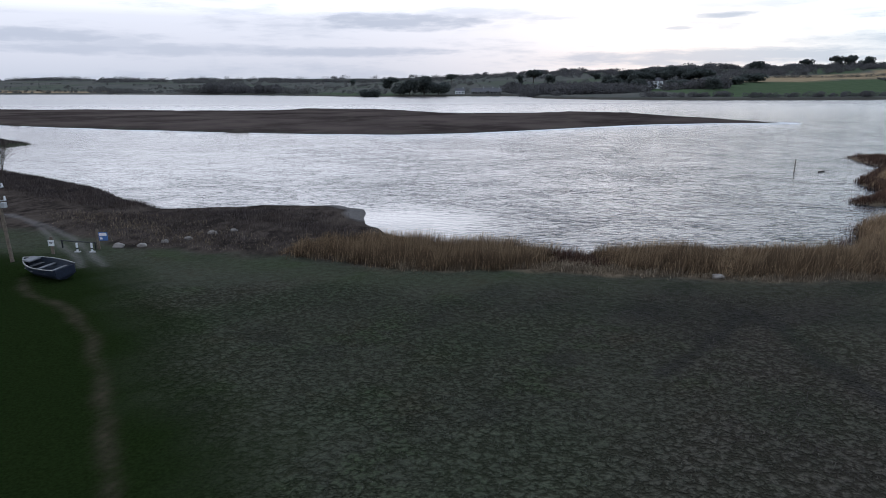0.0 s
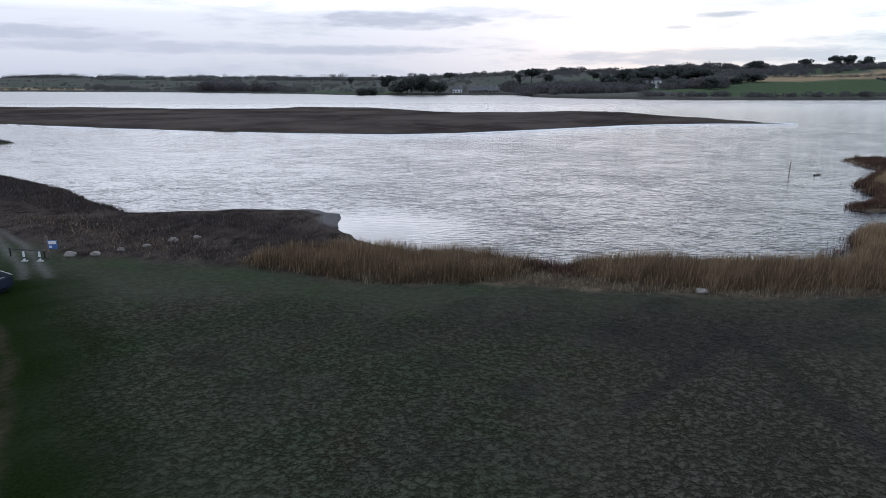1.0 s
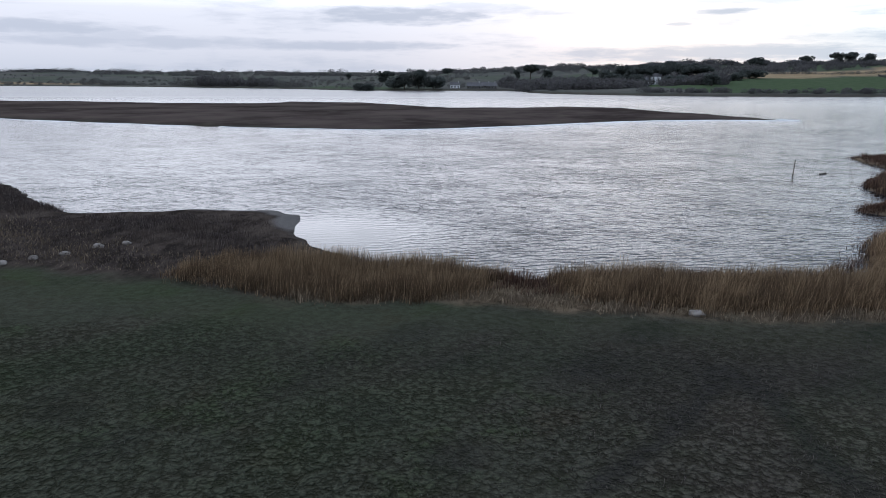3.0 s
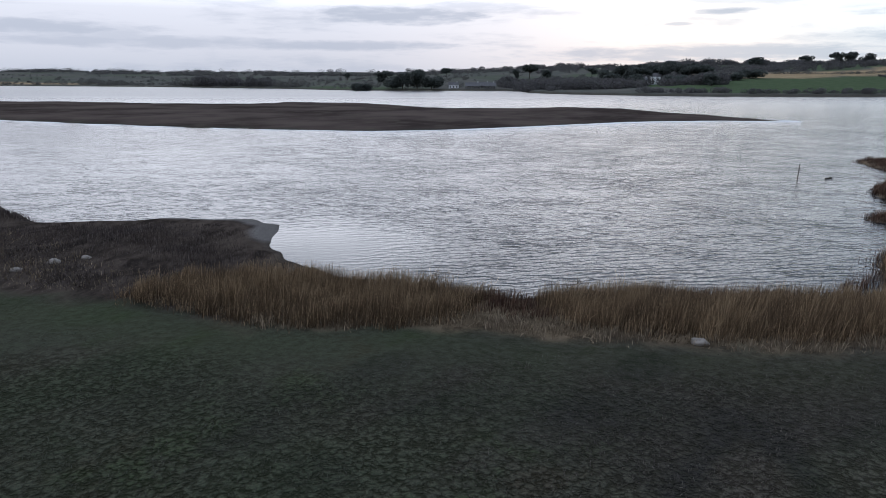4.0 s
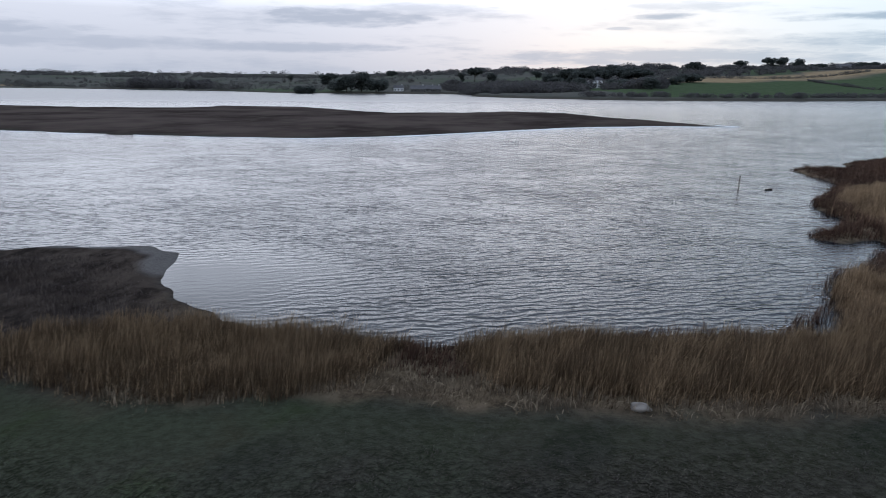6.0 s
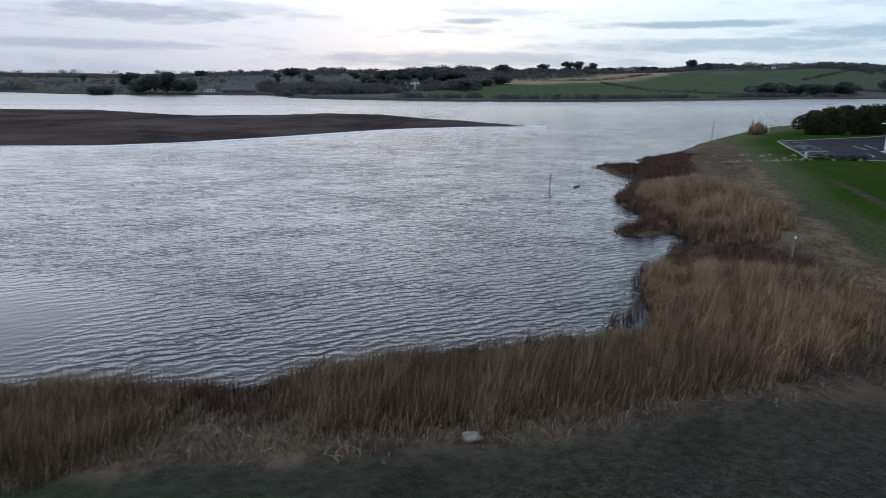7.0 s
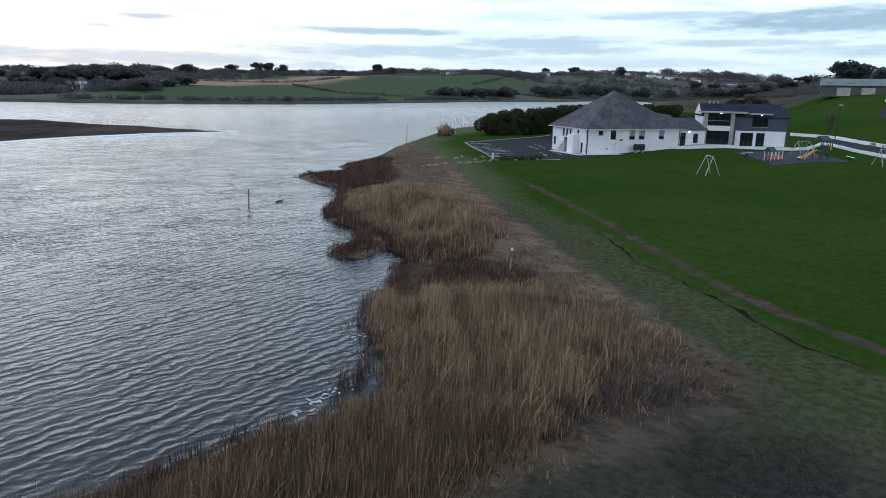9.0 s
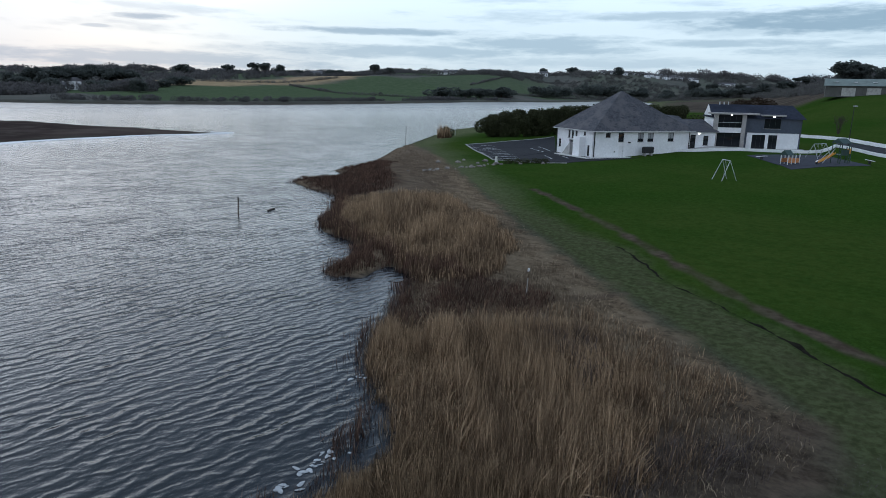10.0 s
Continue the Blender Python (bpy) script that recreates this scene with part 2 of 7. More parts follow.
def land(x, y):
    """Signed distances to the near bank, the island and the far bank."""
    return (sdist(x, y, NEAR) + 0.35 * wobble(x, y, 2.3), sdist(x, y, ISLAND) + 1.0 * wobble(x, y, 11), sdist(x, y, FAR) + 2.0 * wobble(x, y, 25))


def heights(x, y):
    near, isl, far = land(x, y)
    bed = np.maximum(near, np.maximum(isl, far))
    z = -0.05 + 0.10 * np.clip(bed, -12, 0)
    # near bank: low marsh, then meadow and lawn, which climb towards the buildings
    u = 0.9 * x - 0.43 * y
    bank = 0.38 * smooth(near, 0, 2.5) + 0.50 * smooth(near, 3, 11) + 0.95 * smooth(near, 9, 50) + 1.15 * smooth(u, 62, 88) * smooth(near, 20, 50)
    bank = bank + (0.05 * wobble(x, y, 3.1) + 0.10 * wobble(x, y, 13, 2.0)) * smooth(near, 2, 10) + 23 * smooth(near, 40, 330) * smooth(u, 300, 620)
    side = np.degrees(np.arctan2(x - 16, y - 34))
    bank = bank + 14 * smooth(u, 148, 285) * smooth(side, 66, 73) - 0.10 * smooth(0.6 - near_line(x, y, DITCH), 0, 0.5)
    z = np.where(near > 0, np.maximum(z, -0.05 + bank), z)
    z = np.where(isl > 0, -0.05 + 0.55 * smooth(isl, 0, 5) + 0.5 * smooth(isl, 5, 40) + 0.12 * wobble(x, y, 17), z)
    rise = 13 + 15 * smooth(x, -350, 250) + 4 * smooth(x, 500, 1000)
    hill = 2.0 * smooth(far, 0, 9) + (rise + 8 * smooth(x, 600, 900)) * smooth(far, 12, 620 - 400 * smooth(x, 350, 700)) + (1 + 2.6 * smooth(far, 60, 400)) * wobble(x, y, 170, 1.0) * smooth(far, 15, 90)
    z = np.where(far > 0, np.maximum(z, -0.05 + hill), z)
    reach = np.hypot(x - 16, y - 34)
    z = np.where(np.maximum(near, far) > 0, z + (12 + 9 * smooth(side, 58, 67) * (1 - smooth(side, 69, 72.5))) * smooth(reach, 1080, 1620) * smooth(side, 46, 57) + 13 * smooth(reach, 1250, 2100) * smooth(-side, -2, 8) * smooth(far, 0, 300), z)
    return z


def ground_z(x, y):
    return float(heights(np.array([float(x)]), np.array([float(y)]))[0])


def axis(fine0, fine1, step, lo, hi, grow):
    v = list(np.arange(fine0, fine1 + step / 2, step))
    s = step
    while v[-1] < hi:
        s = min(s * grow, 90)
        v.append(v[-1] + s)
    s = step
    while v[0] > lo:
        s = min(s * grow, 90)
        v.insert(0, v[0] - s)
    return np.array(v)


def mesh_np(name, verts, faces, mat=None, smooth_shade=False):
    """A mesh from numpy: faces all of one size."""
    me = bpy.data.meshes.new(name)
    k = faces.shape[1]
    me.vertices.add(len(verts)), me.loops.add(faces.size), me.polygons.add(len(faces))
    me.vertices.foreach_set("co", np.ascontiguousarray(verts, np.float32).ravel())
    me.loops.foreach_set("vertex_index", np.ascontiguousarray(faces, np.int32).ravel())
    me.polygons.foreach_set("loop_start", np.arange(0, faces.size, k, dtype=np.int32))
    me.polygons.foreach_set("use_smooth", np.full(len(faces), smooth_shade))
    me.update(calc_edges=True)
    if mat:
        me.materials.append(mat)
    return me


def sheet(xs, ys):
    gx, gy = np.meshgrid(xs, ys)
    nx, ny = len(xs), len(ys)
    i = (np.arange(ny - 1)[:, None] * nx + np.arange(nx - 1)[None, :]).ravel()
    return gx.ravel(), gy.ravel(), np.stack([i, i + 1, i + nx + 1, i + nx], 1)


# ---- ground ----
LAWN = [(46.0, 37.5), (46.6, 40.3), (48.3, 43.7), (50.8, 47.4), (53.3, 52), (55.0, 55.4), (60.5, 61), (62.8, 69), (68, 78), (74.5, 88.5), (82, 99), (89, 108.5), (98, 123.5), (106, 136), (116, 149), (126, 157), (136, 165), (150, 172), (220, 200), (460, 250), (460, -120), (60, -120), (47, 20)]
LAWN_WEST = [(-60, -60), (-4.5, -60), (-4.0, 12), (-6, 17.5), (-8.8, 21.5), (-12, 26.5), (-15.8, 32), (-19, 36), (-22.5, 41), (-40, 46), (-60, 46)]
MARSH = [(-120, 90), (-60, 60), (-33, 52), (-24, 47), (-18, 46.3), (-10, 44.6), (-3.6, 42.2), (2, 42.6), (6, 43.2), (10, 42.2), (15.5, 41.4), (20.5, 41.2), (26.5, 41.6), (31, 40.7), (34, 40.0), (37, 39.7), (39.8, 39.8), (41.8, 41.3), (43.4, 43.8),
         (45.4, 47.1), (47.9, 51.2), (52, 58.4), (58.5, 68.5), (67.7, 82.6), (81.5, 102.5), (94.7, 122.3), (104, 137), (118, 160), (100, 175), (60, 135), (30, 90), (-5, 75), (-40, 90), (-90, 150)]
TRAIL_EAST = [(47.5, 34), (50, 41.2), (52.3, 46.2), (54.8, 50.5), (58.9, 56.5), (61.7, 60.5), (66.7, 67.6), (72.4, 76.4), (78.4, 86.7)]
TRAIL_WEST = [(-25.4, 38.6), (-24.3, 36.9), (-22.6, 35.2), (-20.6, 34.1), (-18.6, 32.6), (-17.3, 30.9), (-15.5, 29.2), (-14.3, 27.0), (-12.7, 25.2), (-11.6, 23.1), (-10.5, 21.6), (-9.8, 20.2), (-8.2, 17.9), (-6.5, 14), (-6, 8)]
RUT_NEAR = [(-23.6, 41.4), (-24.2, 42.2), (-25.4, 43.8), (-29, 47.6), (-34.7, 53.8), (-38.4, 57.3), (-46, 62)]
RUT_FAR = [(-22.4, 42.0), (-25.3, 45.2), (-29.7, 50.2), (-32.6, 52.8), (-35.5, 55.3), (-42, 60)]
LOW_HEATH = [(57, 98), (60, 112), (72, 122), (90, 134), (108, 150), (112, 145), (98, 128), (84, 108), (70, 92), (62, 92)]
CROSS = [(41, 60.8), (44.2, 58.9), (47, 57), (50.4, 55.2)]


def ground_material():
    m = Mat("turf_and_marsh", 0.95, 0, 0.0)
    fine, mid, broad, huge = m.noise(9, 5, 0.65), m.noise(1.4, 4), m.noise(0.16, 4), m.noise(0.03, 4)
    tuft = m.noise(2.3, 6, 0.72)
    # tussocks: clumps of uneven size, drawn out and ragged, that fade into smoother ground
    warp = m.t.nodes.new("ShaderNodeTexNoise")
    warp.inputs["Scale"].default_value, warp.inputs["Detail"].default_value = 1.6, 3.0
    m.put(warp.inputs["Vector"], m.pos)
    pull = m.t.nodes.new("ShaderNodeVectorMath")
    pull.operation = "MULTIPLY_ADD"
    m.put(pull.inputs[0], warp.outputs["Color"])
    pull.inputs[1].default_value = (0.4, 0.4, 0.0)
    m.put(pull.inputs[2], m.pos)
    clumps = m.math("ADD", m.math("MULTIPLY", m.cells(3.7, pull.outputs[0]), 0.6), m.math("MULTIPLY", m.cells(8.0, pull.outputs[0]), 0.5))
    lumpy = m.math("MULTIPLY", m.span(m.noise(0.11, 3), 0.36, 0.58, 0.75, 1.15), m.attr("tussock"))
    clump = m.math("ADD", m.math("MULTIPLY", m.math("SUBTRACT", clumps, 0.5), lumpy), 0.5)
    # meadow: rough grey-green winter grass with brown drifts
    meadow = m.mix(m.span(tuft, 0.38, 0.62), (0.032, 0.032, 0.025), (0.054, 0.055, 0.044))
    # relief shading put into the colour, here and below: dark gaps, pale clump tops
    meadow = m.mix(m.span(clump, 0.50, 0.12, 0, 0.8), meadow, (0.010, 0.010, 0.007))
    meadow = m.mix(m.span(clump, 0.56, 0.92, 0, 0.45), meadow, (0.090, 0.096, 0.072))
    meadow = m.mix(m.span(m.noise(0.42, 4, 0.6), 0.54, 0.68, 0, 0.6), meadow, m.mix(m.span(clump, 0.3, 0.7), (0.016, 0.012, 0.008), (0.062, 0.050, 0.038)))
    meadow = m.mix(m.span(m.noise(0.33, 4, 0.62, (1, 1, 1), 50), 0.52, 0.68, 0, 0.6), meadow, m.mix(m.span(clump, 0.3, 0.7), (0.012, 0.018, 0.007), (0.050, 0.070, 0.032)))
    meadow = m.mix(m.span(fine, 0.45, 0.7, 0, 0.4), meadow, (0.078, 0.084, 0.066))
    brown = m.mix(m.span(m.math("ADD", m.math("MULTIPLY", tuft, 0.6), m.math("MULTIPLY", clump, 0.4)), 0.36, 0.66), (0.026, 0.022, 0.019), (0.086, 0.076, 0.066))
    meadow = m.mix(m.math("MULTIPLY", m.attr("brown"), m.span(mid, 0.25, 0.7, 0.55, 1.0), True), meadow, brown)
    meadow = m.mix(m.attr("worn"), meadow, m.mix(m.span(tuft, 0.35, 0.65), (0.012, 0.012, 0.0115), (0.034, 0.032, 0.032)))
    green = m.mix(m.span(m.math("ADD", m.math("MULTIPLY", tuft, 0.4), m.math("MULTIPLY", clump, 0.6)), 0.34, 0.66), (0.014, 0.022, 0.010), (0.056, 0.076, 0.044))
    meadow = m.mix(m.attr("green"), meadow, green)
    olive = m.mix(m.span(tuft, 0.34, 0.66), (0.042, 0.049, 0.023), (0.086, 0.098, 0.049))
    olive = m.mix(m.span(mid, 0.42, 0.72, 0, 0.5), olive, (0.060, 0.060, 0.034))
    olive = m.mix(m.attr("pale"), olive, m.mix(m.span(tuft, 0.34, 0.66), (0.068, 0.079, 0.038), (0.122, 0.136, 0.074)))
    meadow = m.mix(m.attr("olive"), meadow, olive)
    lawn = m.mix(m.span(fine, 0.3, 0.7), (0.016, 0.039, 0.006), (0.032, 0.067, 0.010))
    lawn = m.mix(m.span(broad, 0.4, 0.7, 0, 0.6), lawn, (0.034, 0.060, 0.011))
    lawn = m.mix(m.span(huge, 0.38, 0.62, 0, 0.6), lawn, (0.047, 0.066, 0.015))
    lawn = m.mix(m.span(m.noise(0.5, 4, 0.6, (1, 0.25, 1), 40), 0.5, 0.72, 0, 0.3), lawn, (0.016, 0.036, 0.007))
    lawn = m.mix(m.span(mid, 0.42, 0.68, 0, 0.45), lawn, (0.017, 0.042, 0.007))
    lawn = m.mix(m.span(tuft, 0.40, 0.70, 0, 0.4), lawn, (0.050, 0.092, 0.020))
    lawn = m.mix(m.attr("dark_turf"), lawn, m.mix(m.span(fine, 0.3, 0.7), (0.008, 0.014, 0.004), (0.016, 0.027, 0.008)))
    c = m.mix(m.attr("lawn"), meadow, lawn)
    litter = m.mix(m.span(tuft, 0.32, 0.66), (0.046, 0.035, 0.024), (0.172, 0.133, 0.090))
    litter = m.mix(m.span(broad, 0.42, 0.66, 0, 0.75), litter, (0.070, 0.056, 0.040))
    swirl = m.noise(0.9, 6, 0.7, (1.0, 0.45, 1), 35)
    litter = m.mix(m.span(swirl, 0.40, 0.62, 0, 0.8), litter, (0.192, 0.152, 0.106))
    litter = m.mix(m.math("MULTIPLY", m.attr("pale"), 0.7), litter, m.mix(m.span(swirl, 0.36, 0.64), (0.122, 0.091, 0.062), (0.235, 0.184, 0.126)))
    peat = m.mix(m.span(swirl, 0.36, 0.64), (0.024, 0.020, 0.018), (0.076, 0.062, 0.053))
    peat = m.mix(m.span(broad, 0.45, 0.65, 0, 0.6), peat, (0.090, 0.074, 0.062))
    litter = m.mix(m.attr("peat"), litter, peat)
    c = m.mix(m.attr("litter"), c, litter)
    soil = m.mix(m.span(mid, 0.3, 0.7), (0.052, 0.040, 0.031), (0.100, 0.079, 0.062))
    c = m.mix(m.attr("trail"), c, soil)
    gravel = m.mix(m.span(fine, 0.3, 0.7), (0.13, 0.123, 0.120), (0.24, 0.23, 0.225))
    c = m.mix(m.attr("gravel"), c, gravel)
    heath = m.mix(m.span(huge, 0.35, 0.65), (0.042, 0.033, 0.031), (0.096, 0.077, 0.069))
    heath = m.mix(m.span(broad, 0.45, 0.7, 0, 0.6), heath, (0.092, 0.080, 0.066))
    c = m.mix(m.attr("heath"), c, heath)
    # far pasture and crop tones are lightened and greyed to hold distance haze
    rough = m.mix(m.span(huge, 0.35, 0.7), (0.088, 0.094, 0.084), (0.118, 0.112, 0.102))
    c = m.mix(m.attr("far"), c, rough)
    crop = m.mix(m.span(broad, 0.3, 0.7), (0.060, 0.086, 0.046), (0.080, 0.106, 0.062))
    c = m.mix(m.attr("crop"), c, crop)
    c = m.mix(m.attr("stubble"), c, m.mix(m.span(broad, 0.3, 0.7), (0.24, 0.18, 0.11), (0.32, 0.25, 0.16)))
    mud = m.mix(m.span(mid, 0.3, 0.7), (0.028, 0.025, 0.023), (0.078, 0.073, 0.068))
    c = m.mix(m.attr("mud"), c, mud)
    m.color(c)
    m.put(m.b.inputs["Sheen Weight"], m.math("SUBTRACT", 0.060, m.math("MULTIPLY", m.math("MAXIMUM", m.math("MAXIMUM", m.attr("lawn"), m.attr("litter")), m.math("MAXIMUM", m.math("MAXIMUM", m.attr("heath"), m.attr("olive")), m.attr("far"))), 0.058)))
    m.b.inputs["Sheen Roughness"].default_value = 0.5
    m.b.inputs["Sheen Tint"].default_value = (0.78, 0.78, 0.55, 1)
    relief = m.math("ADD", m.math("MULTIPLY", tuft, 0.75), m.math("MULTIPLY", fine, 0.3))
    m.bump(m.math("ADD", relief, m.math("MULTIPLY", clump, 0.7)), 1.0, 0.26)
    return m.m


def build_ground():
    xs = axis(-46, 72, 0.3, -3000, 3000, 1.03)
    ys = axis(8, 76, 0.3, -160, 3600, 1.03)
    x, y, f = sheet(xs, ys)
    z = heights(x, y)
    near, isl, far = land(x, y)
    w1, w2 = wobble(x, y, 1.7, 3), wobble(x, y, 9, 5)
    east, west, marsh = sdist(x, y, LAWN), sdist(x, y, LAWN_WEST), sdist(x, y, MARSH)
    zones = {}
    zones["lawn"] = np.maximum(smooth(east + 0.5 * w1 + 0.5 * w2 * (1 + 2 * smooth(y, 65, 100)), -1.4 - 3 * smooth(y, 65, 100), 1.4 + 5 * smooth(y, 65, 100)), smooth(west + 0.6 * w1 + 1.2 * w2, -4.5, 1.5)) * (near > 0)
    zones["lawn"] = np.maximum(zones["lawn"], 0.12 * smooth(marsh + w2, -5.5, -1.5) * smooth(-marsh, -0.5, 1.5) * (near > 0))
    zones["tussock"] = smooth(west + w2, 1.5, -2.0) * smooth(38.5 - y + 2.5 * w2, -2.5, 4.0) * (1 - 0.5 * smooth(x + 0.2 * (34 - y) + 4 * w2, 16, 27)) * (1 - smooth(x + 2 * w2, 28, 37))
    zones["olive"] = smooth(x + 2 * w2, 33, 43) * smooth(-marsh, -0.8, 1.0) * (near > 0)
    zones["green"] = np.clip(0.2 * smooth(14 - x + 5 * w2 - 0.35 * (y - 26), -2, 14) + 0.25 * smooth(wobble(x, y, 5.2, 15), 0.0, 0.6), 0, 0.7)
    zones["dark_turf"] = smooth(west + 0.5 * w1 + 0.8 * w2, -6.5, -1.0)
    zones["brown"] = np.clip(smooth(x + 6 * w2 + 0.5 * (30 - y), 2, 18) * 1.0 * (1 - smooth(x, 36, 44)) + 0.55 * smooth(wobble(x, y, 6, 8) - 0.12 * np.abs(y - 35.5), -0.1, 0.5) + 0.35 * smooth(wobble(x, y, 2.6, 4), 0.2, 0.8), 0, 1)
    tracks = np.minimum(near_line(x, y, [(15.2, 35), (16, 33.4), (15.9, 28.7), (16.5, 22)]), near_line(x, y, [(15.2, 35), (13.6, 32.5), (11.4, 29.6), (9, 27)]) + 0.12)
    band = np.exp(-((y - 35.2 + 0.03 * x + 1.2 * w2) / 1.7) ** 2) * smooth(x + 4 * w2, -16, -8) * (1 - smooth(x, 24, 34))
    zones["worn"] = np.clip(0.85 * smooth(0.42 + 0.2 * w1 - tracks, -0.3, 0.25) + 0.8 * smooth(2.6 - np.hypot((x - 34.5) / 1.5, y - 36.6) + 1.2 * w1 + w2, -0.6, 1.2) + (0.35 + 0.35 * smooth(x, -4, 6)) * band * (0.6 + 0.4 * w1) + 0.42 * smooth(x + 3 * w2, 0, 9) * smooth(y, 31.5, 35) * (1 - smooth(x, 34, 40)) + 0.5 * smooth(wobble(x, y, 3.4, 12), 0.35, 0.8), 0, 1)
    zones["litter"] = smooth(marsh + 0.7 * w1 + 0.5 * w2, -0.8, 1.2) * (near > -1)
    zones["pale"] = smooth(y + 3 * w2, 66, 98) * smooth(x, 45, 60)
    zones["peat"] = np.maximum(1 - smooth(x + 2.0 * w2, -8, -2), 0.65 * smooth(5.5 - np.hypot((x - 36) / 1.3, y - 41.5) + 1.5 * w1, -1, 3))
    d = near_line(x, y, TRAIL_EAST)
    trail = smooth(0.42 + 0.28 * w1 - d, -0.35, 0.3) * (0.6 + 0.4 * smooth(wobble(x, y, 4, 9), -0.5, 0.4))
    trail = np.maximum(trail, 0.5 * smooth(0.14 + 0.15 * w1 - near_line(x, y, TRAIL_WEST), -0.35, 0.25))
    trail = np.maximum(trail, 0.7 * smooth(0.30 + 0.15 * w1 - near_line(x, y, CROSS), -0.25, 0.2))
    zones["trail"] = trail
    zones["gravel"] = 0.5 * smooth(0.16 + 0.12 * w1 - np.minimum(near_line(x, y, RUT_NEAR), near_line(x, y, RUT_FAR)), -0.3, 0.2)
    tip = near_line(x, y, [(-20, 69.4), (-13.4, 69.0), (-10.8, 66.4), (-9.8, 62.6)])
    sand = smooth(1.3 + 0.3 * w1 - tip, -0.3, 0.6)
    zones["gravel"] = np.maximum(zones["gravel"], 0.75 * sand)
    low = sdist(x, y, LOW_HEATH)
    zones["heath"] = np.maximum(smooth(isl, 0.3, 2.0), 0.5 * smooth(low + 1.5 * w1 + w2, -1.5, 3.0) * (near > 0))
    side, rise = np.degrees(np.arctan2(x - 16, y - 34)), 0.9 * x - 0.43 * y
    zones["heath"] = np.maximum(zones["heath"], 0.9 * smooth(rise + 8 * w2, 238, 275) * (near > 20) * smooth(side, 56, 62) * (1 - smooth(rise, 700, 800)))
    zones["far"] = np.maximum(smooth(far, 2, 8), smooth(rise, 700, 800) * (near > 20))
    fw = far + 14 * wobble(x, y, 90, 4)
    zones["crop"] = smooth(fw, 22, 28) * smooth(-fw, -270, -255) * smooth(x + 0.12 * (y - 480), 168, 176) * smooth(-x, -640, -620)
    zones["crop"] = np.maximum(zones["crop"], 0.35 * smooth(far, 10, 16) * smooth(-far, -120, -100) * smooth(x, -330, -320) * smooth(-x, 45, 55))
    zones["crop"] = np.maximum(zones["crop"], smooth(wobble(x, y, 130, 7), 0.15, 0.3) * smooth(far, 150, 170) * (0.3 + 0.5 * smooth(x, 0, 300)))
    zones["crop"] = np.maximum(zones["crop"], (0.85 - 0.65 * smooth(x, 800, 1050)) * smooth(wobble(x, y, 140, 3), -0.35, -0.2) * (np.degrees(np.arctan2(x - 16, y - 34)) > 36) * smooth(np.maximum(far, (np.hypot(x - 16, y - 34) - 1000) * (near > 20)), 15, 30))
    zones["crop"] = np.maximum(zones["crop"], 0.9 * smooth(far, 6, 12) * smooth(-far, -75, -60) * smooth(x, -200, -195) * smooth(-x, 88, 92))
    zones["stubble"] = np.maximum(smooth(fw, 262, 270) * smooth(-fw, -345, -335) * smooth(x, 260, 275) * smooth(-x, -640, -630), smooth(far, 40, 46) * smooth(-far, -150, -130) * smooth(-x, 640, 660))
    zones["mud"] = np.maximum.reduce([smooth(-near, -1.3, -0.2) * (near > -6), smooth(-isl, -1.6, -0.3) * (isl > -9), smooth(-far, -9, -4) * (far > -20)])
    zones["mud"] = np.maximum(zones["mud"], smooth(near_line(x, y, [(-19, 69.6), (-13, 69.2), (-10.6, 66.6), (-9.6, 62)]) * -1, -1.1, -0.4))
    zones["mud"] = zones["mud"] * (1 - 0.85 * sand)
    me = mesh_np("ground", np.stack([x, y, z], 1), f, ground_material(), True)
    for k, v in zones.items():
        me.attributes.new(k, "FLOAT", "POINT").data.foreach_set("value", np.ascontiguousarray(np.clip(v, 0, 1), np.float32))
    return tagged(new("ground", me), "winter meadow, mown lawn, reed marsh and far fields", "ground", kind="structure")


build_ground()


